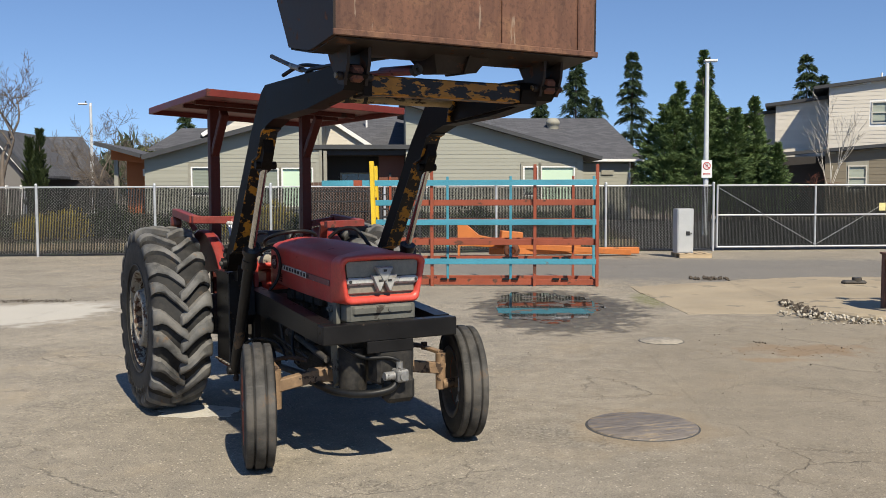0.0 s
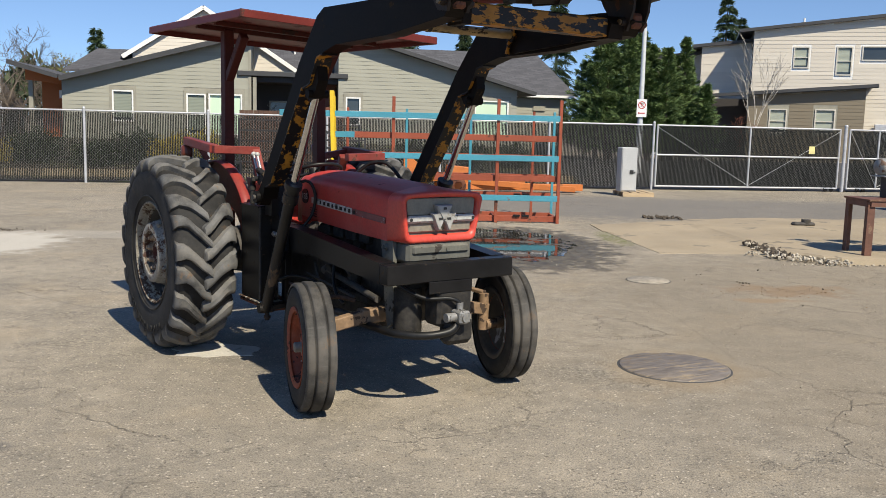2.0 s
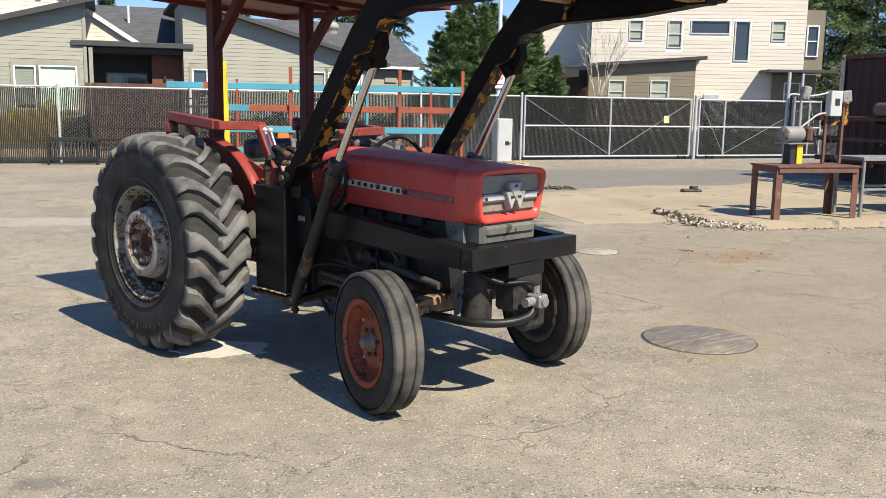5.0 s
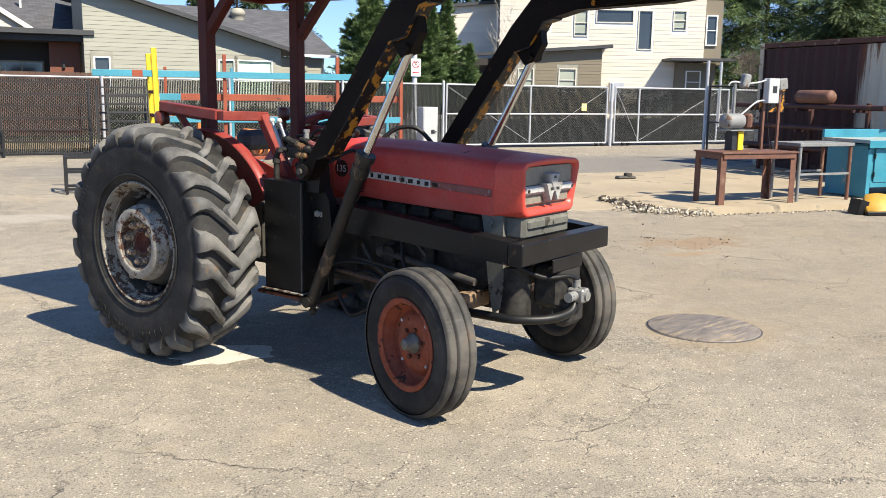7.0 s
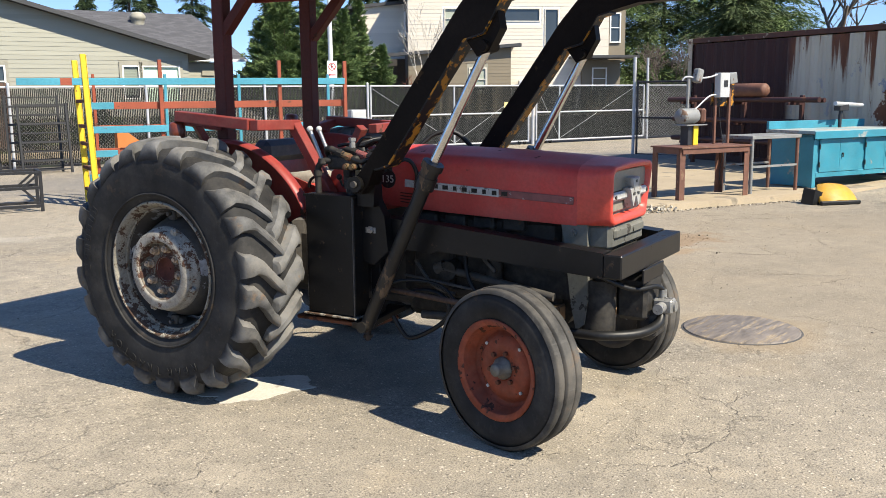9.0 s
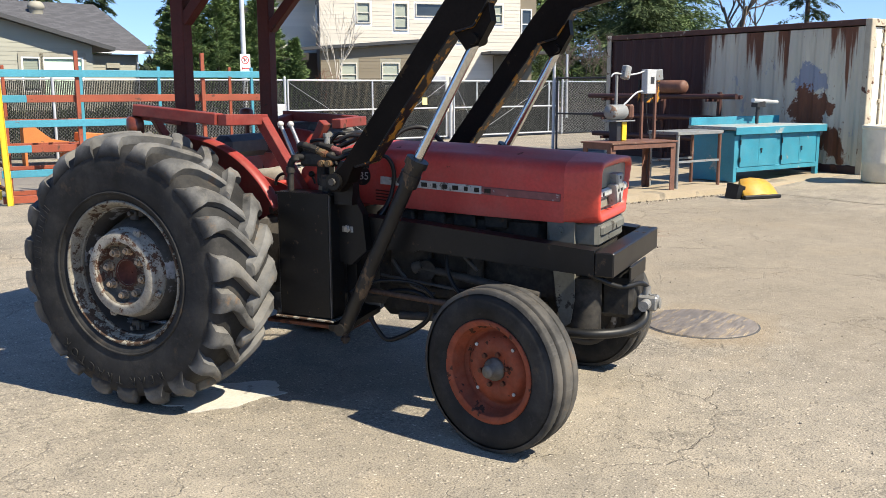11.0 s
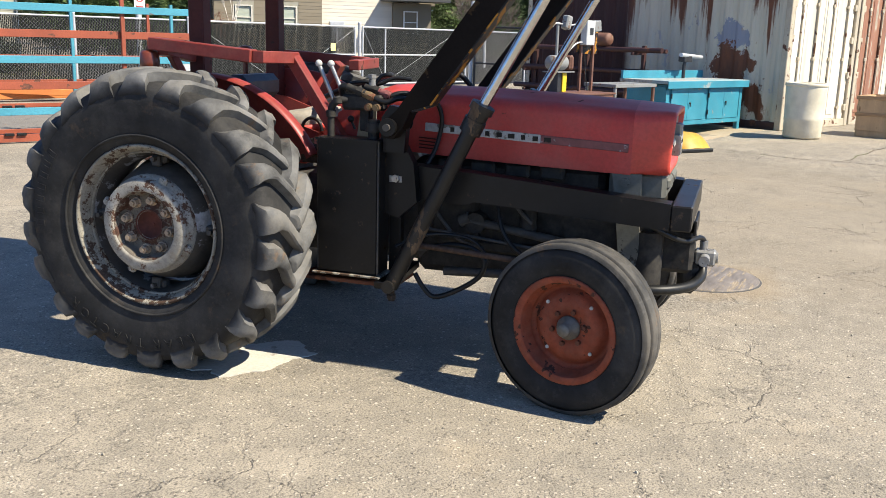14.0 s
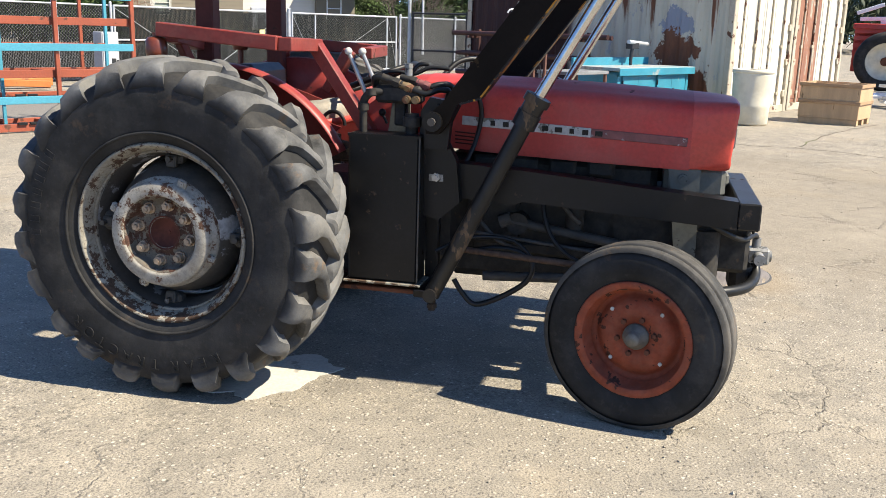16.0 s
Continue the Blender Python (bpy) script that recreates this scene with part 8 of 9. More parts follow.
def window(parent, x0, x1, z0, z1, pane="glass", trim="trim_white", split="h", blind=None, outer="trim_tan", name="window"):
    """A framed window set in an opening of the wall."""
    w = 0.06
    fr = Shape()
    for a, b, c, d in ((x0, x1, z0, z0 + w), (x0, x1, z1 - w, z1), (x0, x0 + w, z0 + w, z1 - w), (x1 - w, x1, z0 + w, z1 - w)):
        fr.box(((a + b) / 2, 0.0, (c + d) / 2), (b - a, 0.09, d - c))
    win = part(name, fr, M[trim], parent)
    xm, zm = (x0 + x1) / 2, (z0 + z1) / 2
    if split == "h":
        part("mullion", Shape().box((xm, 0.005, zm), (x1 - x0 - 2 * w, 0.06, 0.045)), M[trim], win)
    if split == "v":
        part("mullion", Shape().box((xm, 0.005, zm), (0.045, 0.06, z1 - z0 - 2 * w)), M[trim], win)
    part("pane", Shape().box((xm, 0.04, zm), (x1 - x0 - 2 * w, 0.012, z1 - z0 - 2 * w)), M[pane], win)
    if blind:
        low, high = z0 + w + (z1 - z0) * 0.08, z1 - w - 0.02
        cnt = max(2, int((high - low) / 0.055))
        rows_ = [[(x, 0.032 - 0.003 * (k % 2), low + (high - low) * k / (2 * cnt)) for x in (x0 + w + 0.01, x1 - w - 0.01)] for k in range(2 * cnt + 1)]
        bl = Shape().loft(rows_, smooth=False, caps=False, closed=False)
        part("blind", bl, M[blind], win)
    if outer:
        tr = Shape()
        for a, b, c, d in ((x0 - 0.10, x1 + 0.10, z1, z1 + 0.12), (x0 - 0.10, x0, z0 - 0.06, z1), (x1, x1 + 0.10, z0 - 0.06, z1)):
            tr.box(((a + b) / 2, -0.03, (c + d) / 2), (b - a, 0.04, d - c))
        tr.box((xm, -0.035, z0 - 0.05), (x1 - x0 + 0.2, 0.06, 0.09))
        part("casing", tr, M[outer], win)
    return win


def clad(name, sh, material, parent, label="", at=None, fix=False):
    """Lapped courses too fine to pick apart singly."""
    ob = part(name, sh, material, parent, label, at, fix)
    ob["kind"] = "stuff"
    return ob


def roof_plane(p, thick=0.10):
    """A roof slab from four corners."""
    sh = Shape()
    low = [(x, y, z - thick) for x, y, z in p]
    sh.add(list(p) + low, [(0, 1, 2, 3), (7, 6, 5, 4), (0, 4, 5, 1), (1, 5, 6, 2), (2, 6, 7, 3), (3, 7, 4, 0)])
    return sh


# -- single-storey tan house: x along its front, y back from it --
h1 = thing("tan_house", "single-storey tan house with lap siding and dark shingle roof", "house", pose(0, 38.3, 0, 0, 0, math.degrees(math.atan(0.12))))


def top_a(x):
    return 3.19 + (x + 13.95) * 0.275


wa = Shape()
holes_a = [(-12.1, -11.3, 1.55, 2.76), (-9.3, -8.55, 1.10, 2.70), (-8.45, -7.15, 1.10, 2.72)]
strips(wa, -13.95, -6.85, 0.2, lambda x: top_a(x) - 0.05, holes_a, 0.0, 0.18)
strips(wa, -6.87, -6.85, 0.2, lambda x: top_a(-6.85) - 0.05, [], 0.18, 4.0)
welded(part("front_wall", wa, M["trim_tan"], h1))
ba_ = Shape()
boards(ba_, -13.95, -6.85, 0.3, lambda x: top_a(x) - 0.06, [(a - 0.1, b + 0.1, c - 0.1, d + 0.12) for a, b, c, d in holes_a])
clad("cladding", ba_, M["siding_tan"], h1, "tan lap siding", fix=False)
part("corner_board", Shape().box((-6.85, -0.02, 2.8), (0.12, 0.06, 4.6)), M["trim_tan"], h1)
window(h1, -12.1, -11.3, 1.55, 2.76, blind="blind_grey", split="")
window(h1, -9.3, -8.55, 1.10, 2.70, blind="blind_grey")
window(h1, -8.45, -7.15, 1.10, 2.72, pane="blind_green", split="")
# roof of the first wing: a low slope rising to the right, with a deep dark edge
za, zb = top_a(-13.95), top_a(-6.55)
ra = roof_plane(((-13.95, -0.45, za), (-6.45, -0.45, zb), (-6.45, 6.0, zb + 0.1), (-13.95, 6.0, za)), 0.12)
part("roof_wing", ra, M["roof_grey"], h1, "dark shingle roof")
part("fascia", Shape().bar((-13.95, -0.47, za - 0.07), (-6.45, -0.47, zb - 0.07), 0.04, 0.19), M["trim_dark"], h1)
rb = roof_plane(((-15.75, -0.6, 3.76), (-13.95, -0.6, 3.26), (-13.95, 5.0, 3.26), (-15.75, 5.0, 3.76)), 0.12)
part("roof_porch", rb, M["roof_grey"], h1)
part("fascia", Shape().bar((-15.75, -0.62, 3.68), (-13.95, -0.62, 3.18), 0.05, 0.16), M["trim_dark"], h1)
# orange entrance at the left end
pa = Shape().prism(((-15.3, 3.05), (-13.98, 2.92), (-13.98, 3.22), (-15.3, 3.54)), 0.1, 0.3)
part("orange_beam", pa, M["house_orange"], h1, "orange painted porch beam")
part("orange_wall", Shape().box((-14.45, 1.1, 1.6), (0.95, 0.2, 3.0)), M["house_orange"], h1, "orange porch wall")
part("porch_post", Shape().box((-15.12, 0.2, 1.6), (0.16, 0.16, 3.3)), M["trim_tan"], h1)
part("wall_lamp", Shape().box((-14.2, 0.96, 2.55), (0.12, 0.10, 0.30)), M["trim_white"], h1)

# gable behind the first wing
gb = Shape().prism(((-11.9, 3.6), (-4.3, 3.1), (-4.3, 3.35), (-8.94, 6.33), (-11.9, 4.40)), 3.6, 3.8)
part("gable_wall", gb, M["siding_cream"], h1, "cream gable wall")
gbb = Shape()
boards(gbb, -11.9, -4.5, 3.4, lambda x: min(6.33 + (x + 8.94) * 0.65, 6.33 - (x + 8.94) * 0.65) - 0.1, [])
clad("gable_cladding", gbb, M["siding_cream"], h1, at=pose(0, 3.6, 0), fix=False)
part("gable_vent", Shape().box((-8.55, 3.56, 5.55), (0.20, 0.06, 0.40)), M["house_brown"], h1)
part("rake_board", Shape().bar((-8.94, 3.45, 6.43), (-12.3, 3.45, 4.25), 0.10, 0.17), M["trim_white"], h1, "white rake board")
part("rake_board", Shape().bar((-8.94, 3.45, 6.43), (-4.1, 3.45, 3.28), 0.10, 0.17), M["trim_white"], h1, "white rake board")
part("main_roof", roof_plane(((-8.94, 3.52, 6.52), (-4.0, 3.52, 3.31), (-4.0, 12, 3.31), (-8.94, 12, 6.52)), 0.12), M["roof_grey"], h1)
part("main_roof", roof_plane(((-8.94, 3.52, 6.52), (-12.4, 3.52, 4.27), (-12.4, 12, 4.27), (-8.94, 12, 6.52)), 0.12), M["roof_grey"], h1)
part("side_roof", roof_plane(((-15.2, 5.5, 3.75), (-11.6, 5.5, 3.95), (-11.6, 9, 4.95), (-14.4, 9, 4.95)), 0.10), M["roof_grey"], h1)
part("back_roof", roof_plane(((-5.6, 4.0, 3.55), (-2.0, 4.0, 3.55), (-2.0, 9.0, 5.75), (-8.2, 9.0, 5.75)), 0.12), M["roof_grey"], h1)
part("roof_pipe", Shape().cyl((-5.1, 7, 4.8), (-5.1, 7, 5.6), 0.05, n=10), M["trim_white"], h1)

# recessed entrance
part("recess_wall", Shape().box((-5.1, 2.2, 1.9), (3.5, 0.15, 3.4)), M["dark_wall_and_shade"], h1, "recessed entrance wall with its shade painted dark")
part("recess_side", Shape().box((-3.95, 0.9, 1.85), (1.05, 0.12, 3.2)), M["house_brown"], h1, "brown panelled wall")
part("porch_beam", Shape().box((-5.05, 1.25, 3.34), (3.75, 2.2, 0.22), ch=0.01), M["dark_wall_and_shade"], h1)
part("porch_slab_roof", Shape().box((-5.15, 1.2, 3.55), (4.35, 2.6, 0.20), ch=0.02), M["trim_dark"], h1, "flat dark porch roof")
part("porch_pillar", Shape().box((-6.66, 0.05, 1.8), (0.14, 0.20, 3.2)), M["trim_tan"], h1)
window(h1, -6.15, -4.6, 0.6, 2.55, split="v", trim="trim_tan", outer=None).matrix_basis = pose(0, 2.06, 0)
part("porch_lamp", Shape().box((-4.0, 0.80, 2.4), (0.10, 0.10, 0.22)), M["ink"], h1)


def top_c(x):
    return 5.36 - (x + 3.35) * 0.277


wc = Shape()
holes_c = [(-3.05, -2.45, 1.60, 2.74), (1.52, 2.18, 1.50, 2.76), (2.25, 3.70, 1.30, 2.76)]
strips(wc, -3.35, 4.05, 0.2, lambda x: top_c(x) - 0.05, holes_c, 0.0, 0.18)
strips(wc, -3.35, -3.33, 0.2, lambda x: 5.5, [], 0.18, 4.0)
welded(part("front_wall", wc, M["trim_tan"], h1))
bc = Shape()
boards(bc, -3.35, 4.05, 0.3, lambda x: top_c(x) - 0.06, [(a - 0.1, b + 0.1, c - 0.1, d + 0.12) for a, b, c, d in holes_c])
clad("cladding", bc, M["siding_tan"], h1, "tan lap siding", fix=False)
window(h1, -3.05, -2.45, 1.60, 2.74)
window(h1, 1.52, 2.18, 1.50, 2.76, blind="blind_grey")
window(h1, 2.25, 3.70, 1.30, 2.76, pane="blind_green", split="")
part("roof_wing", roof_plane(((-3.6, -0.45, top_c(-3.6)), (4.75, -0.45, top_c(4.75)), (4.75, 4.2, top_c(4.75)), (-3.6, 7.5, top_c(-3.6))), 0.12), M["roof_grey"], h1)
part("fascia", Shape().bar((-3.6, -0.47, top_c(-3.6) - 0.05), (4.75, -0.47, top_c(4.75) - 0.05), 0.04, 0.15), M["trim_dark"], h1)
part("back_roof", roof_plane(((-1.0, 2.3, 3.15), (7.35, 2.3, 3.15), (6.75, 7.5, 5.35), (-3.0, 7.5, 5.35)), 0.12), M["roof_grey"], h1, "dark grey shingle roof")
part("gutter", Shape().box((5.9, 2.25, 3.08), (2.9, 0.10, 0.11)), M["trim_white"], h1)
we = Shape()
strips(we, 3.9, 6.75, 0.2, lambda x: 3.0, [], 2.6, 2.75)
part("set_back_wall", we, M["trim_tan"], h1)
be = Shape()
boards(be, 4.0, 6.75, 0.3, lambda x: 3.0, [])
clad("cladding", be, M["siding_tan"], h1, at=pose(0, 2.58, 0), fix=False)
part("downpipe", Shape().cyl((6.7, 2.5, 0.3), (6.7, 2.5, 3.0), 0.04, n=8), M["trim_white"], h1)
part("wall_plate", Shape().box((5.7, 2.53, 2.55), (0.55, 0.05, 0.20)), M["trim_tan"], h1)
vt = Shape().lathe([(0.0, 0.42), (0.22, 0.38), (0.34, 0.22), (0.34, 0.10), (0.28, 0.06), (0.28, -0.15)], 20, Matrix.Translation((3.9, 6.2, 4.85)) @ pose(0, 0, 0, 90))
part("roof_vent", vt, M["trim_tan"], h1, "round grey roof vent")
part("small_vent", Shape().cyl((0.9, 5.2, 4.3), (0.9, 5.2, 4.75), 0.08, n=10), M["pole"], h1)
part("back_wall", Shape().box((-3.5, 11.9, 2.0), (20.5, 0.2, 3.4)), M["trim_tan"], h1)

# -- two-storey cream house --
h2 = thing("cream_house", "two-storey cream house with sloping roofs and olive porch wing", "house", pose(18.2, 45.2, 0, 0, 0, math.degrees(math.atan(-0.32))))


def top_m(x):
    return 6.78 + (x + 1.8) * 0.104


wins = [(0.07, 0.80, 4.88, 5.93), (2.02, 2.75, 4.55, 5.93), (3.15, 5.12, 5.25, 5.95), (5.35, 6.12, 3.92, 5.93), (7.16, 7.88, 4.92, 5.95)]
wm = Shape()
strips(wm, -1.8, 8.85, 0.2, lambda x: top_m(x) - 0.1, wins, 0.0, 0.2)
welded(part("front_wall", wm, M["trim_white"], h2))
bm_ = Shape()
boards(bm_, -1.8, 8.85, 0.3, lambda x: top_m(x) - 0.1, [(a - 0.08, b + 0.08, c - 0.08, d + 0.08) for a, b, c, d in wins], 0.185)
clad("cladding", bm_, M["siding_cream"], h2, "cream lap siding", fix=False)
for i, (a, b, c, d) in enumerate(wins):
    window(h2, a, b, c, d, split="" if i in (2, 3) else "h", blind="blind_pale" if i in (0, 1, 4) else None, outer=None, trim="trim_cream")
part("main_roof", roof_plane(((-2.5, -0.22, top_m(-2.5) + 0.05), (9.3, -0.22, top_m(9.3) + 0.05), (9.3, 9, top_m(9.3) + 0.05), (-2.5, 9, top_m(-2.5) + 0.05)), 0.14), M["trim_dark"], h2, "dark sloping roof")
part("fascia", Shape().bar((-2.5, -0.245, top_m(-2.5) - 0.03), (9.3, -0.245, top_m(9.3) - 0.03), 0.04, 0.15), M["trim_dark"], h2)
for x in (0.6, 5.6):
    part("roof_pipe", Shape().cyl((x, 1.5, top_m(x)), (x, 1.5, top_m(x) + 0.42), 0.05, n=8), M["trim_white"], h2)
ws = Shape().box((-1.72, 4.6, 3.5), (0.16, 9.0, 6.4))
part("side_wall", ws, M["siding_grey_and_shade"], h2, "side wall with its shade painted in as grey")
for y in (1.3, 2.6):
    part("side_window", Shape().box((-1.82, y, 5.2), (0.05, 0.7, 1.3)), M["trim_white"], h2)
part("end_wall", Shape().box((8.8, 4.6, 3.8), (0.16, 9.0, 7.2)), M["siding_cream"], h2)
part("back_wall", Shape().box((3.5, 9.1, 3.6), (10.6, 0.16, 6.8)), M["siding_cream"], h2)
# olive porch wing
lw = [(-0.96, -0.14, 1.72, 2.88), (1.10, 2.02, 1.72, 2.90)]
wp = Shape()
strips(wp, -1.95, 3.28, 0.2, lambda x: 3.50 + (x + 1.95) * 0.085, lw, -1.3, -1.12)
welded(part("porch_wall", wp, M["trim_tan"], h2))
bp_ = Shape()
boards(bp_, -1.95, 3.28, 0.3, lambda x: 3.48 + (x + 1.95) * 0.085, [(a - 0.08, b + 0.08, c - 0.08, d + 0.08) for a, b, c, d in lw], 0.165)
clad("porch_cladding", bp_, M["siding_olive"], h2, "olive lap siding", at=pose(0, -1.3, 0), fix=False)
for a, b, c, d in lw:
    window(h2, a, b, c, d, blind="blind_pale", outer=None, trim="trim_cream").matrix_basis = pose(0, -1.3, 0)
part("porch_side", Shape().box((3.24, -0.6, 1.9), (0.10, 1.3, 3.4)), M["siding_olive"], h2)
part("porch_roof", roof_plane(((-4.9, -1.62, 3.42), (3.75, -1.62, 4.05), (3.75, 0.1, 4.15), (-4.9, 0.1, 3.52)), 0.14), M["trim_dark"], h2)
part("fascia", Shape().bar((-4.9, -1.645, 3.38), (3.75, -1.645, 4.02), 0.04, 0.15), M["trim_dark"], h2)
# dark panel added in place of the shade inside the porch
part("porch_shade", Shape().box((-3.4, 0.6, 1.8), (3.0, 0.15, 3.2)), M["dark_wall_and_shade"], h2, "dark panel standing in for the open porch's shade")
# recessed volumes stepping back at the left
for x0, x1, y, z1 in ((-4.25, -1.82, 1.5, 6.35), (-6.6, -4.25, 2.9, 5.85)):
    v = Shape()
    strips(v, x0, x1, 0.2, lambda x: z1 + (x - x1) * 0.10, [], y, y + 0.2)
    part("step_wall", v, M["trim_white"], h2)
    vb_ = Shape()
    boards(vb_, x0, x1, 3.3, lambda x: z1 + (x - x1) * 0.10, [], 0.185)
    clad("step_cladding", vb_, M["siding_cream"], h2, at=pose(0, y, 0), fix=False)
    # shade on the step's side is put into the grey
    part("step_side", Shape().box((x0 + 0.08, y + 2.5, 3.3), (0.16, 5, 5.6)), M["siding_grey_and_shade"], h2)
    part("step_roof", roof_plane(((x0 - 0.5, y - 0.25, z1 + 0.08 - (x1 - x0 + 0.5) * 0.10), (x1 + 0.05, y - 0.25, z1 + 0.08), (x1 + 0.05, y + 6, z1 + 0.08), (x0 - 0.5, y + 6, z1 + 0.08 - (x1 - x0 + 0.5) * 0.10)), 0.16), M["trim_dark"], h2)
# right end: bay and entrance
part("bay", Shape().box((9.35, 1.2, 4.85), (0.95, 2.0, 3.3)), M["siding_olive"], h2, "olive upper bay")
window(h2, 8.95, 9.55, 4.2, 5.75, outer=None).matrix_basis = pose(0, 0.15, 0)
part("entrance_wall", Shape().box((8.4, -0.12, 1.75), (2.1, 0.2, 3.1)), M["siding_olive"], h2)
window(h2, 7.9, 8.7, 1.75, 2.9, outer=None).matrix_basis = pose(0, -0.24, 0)
part("entrance_canopy", Shape().box((8.35, -0.8, 3.42), (3.3, 1.7, 0.14), ch=0.01), M["trim_dark"], h2)
part("meter_box", Shape().box((4.3, -0.25, 1.75), (0.75, 0.3, 1.0), ch=0.02), M["galv"], h2)

# -- far houses at the left --
h3 = thing("far_house", "dark house with a steep grey roof behind trees", "house", pose(-29.1, 58, 0.4, 0, 0, 5))
part("wall", Shape().box((0.6, 3, 1.2), (5.2, 5, 2.4)), M["dark_wall_and_shade"], h3)
part("roof", roof_plane(((-2.0, -0.6, 2.4), (1.5, -0.6, 2.4), (1.5, 3.5, 5.2), (-2.0, 3.5, 5.2)), 0.2), M["roof_grey"], h3)
part("roof_side", roof_plane(((1.5, -0.6, 2.4), (3.2, 1.2, 2.4), (3.2, 3.5, 2.6), (1.5, 3.5, 5.2)), 0.2), M["roof_grey"], h3)
h4 = thing("gabled_house", "grey gabled house with dark roof edge", "house", pose(-28.6, 52, 0.3, 0, 0, 5))
gw = Shape().prism(((-5, 0), (1.5, 0), (1.5, 2.4), (0.0, 4.6), (-5, 4.6)), 0, 0.2)
part("gable_wall", gw, M["siding_grey_and_shade"], h4)
part("rake", Shape().bar((-0.2, -0.2, 5.1), (2.05, -0.2, 2.35), 0.3, 0.26), M["trim_dark"], h4)
part("rake_trim", Shape().bar((-0.3, -0.3, 4.95), (2.05, -0.3, 2.2), 0.08, 0.10), M["trim_white"], h4)
part("roof", roof_plane(((-0.2, -0.3, 5.2), (2.05, -0.3, 2.5), (2.05, 8, 2.5), (-0.2, 8, 5.2)), 0.15), M["roof_grey"], h4)
for x in (0.55, 1.6):
    part("column", Shape().box((x, -0.3, 0.9), (0.28, 0.28, 2.0)), M["trim_white"], h4)

# wooden side fence of the tan house and brown screen behind the chain link
M["fence_brown"] = siding("fence_brown", (0.105, 0.060, 0.042))
sc = Shape()
for i in range(22):
    sc.box((-5.1 + 0.145 * i, 0, 0.98), (0.135, 0.025, 1.75))
sx, sy = along(0, 4.2)
tagged(part("wooden_screen", sc, M["fence_brown"], at=pose(sx, sy, 0.15, 0, 0, 7.7), fix=False), "brown vertical board screen behind the fence", "screen", kind="structure")

# ---- plants ----
def leaf_material(name, a, b, thin=0.0):
    n = Nodes(name)
    c = n.mix(n.island(), a, b)
    c = n.mix(n.math("MULTIPLY", n.noise(0.6, 4, 0.6), 0.5), c, tuple(q * 0.55 for q in a))
    return n.done(c, 0.65, 0.0, None, 0.25)


M["fir"] = leaf_material("fir", (0.026, 0.046, 0.022), (0.062, 0.094, 0.036))
M["fir_light"] = leaf_material("fir_light", (0.045, 0.070, 0.030), (0.12, 0.16, 0.060))
M["cedar"] = leaf_material("cedar", (0.066, 0.112, 0.042), (0.20, 0.275, 0.090))
M["bark"] = surface("bark", (0.085, 0.062, 0.045), 0.9, var=0.3, scale=6, bump=0.5, depth=0.01, stretch=(3, 3, 0.6))
M["twig"] = surface("twig", (0.135, 0.108, 0.085), 0.85, var=0.25, scale=5, bump=0.2)
M["birch"] = surface("birch", (0.48, 0.44, 0.38), 0.8, var=0.2, scale=5, bump=0.2)
M["shrub"] = leaf_material("shrub", (0.020, 0.036, 0.014), (0.055, 0.075, 0.022))
M["gorse"] = leaf_material("gorse", (0.24, 0.20, 0.025), (0.60, 0.47, 0.04))
M["bud"] = leaf_material("bud", (0.16, 0.17, 0.05), (0.26, 0.24, 0.09))


def leaf_mesh(name, base, way, side, length, width):
    """Many small pointed leaves or sprays, as two triangles each."""
    k = len(base)
    tip = base + way * length[:, None]
    mid = base + way * (length * 0.45)[:, None]
    v = np.empty((k, 4, 3))
    v[:, 0], v[:, 1], v[:, 2], v[:, 3] = base, mid + side * width[:, None], tip, mid - side * width[:, None]
    me = bpy.data.meshes.new(name)
    me.vertices.add(4 * k)
    me.vertices.foreach_set("co", v.ravel())
    me.loops.add(4 * k)
    me.loops.foreach_set("vertex_index", np.arange(4 * k))
    me.polygons.add(k)
    me.polygons.foreach_set("loop_start", np.arange(0, 4 * k, 4))
    me.update(calc_edges=True)
    return me


def unit(a):
    return a / np.maximum(np.linalg.norm(a, axis=1, keepdims=True), 1e-9)


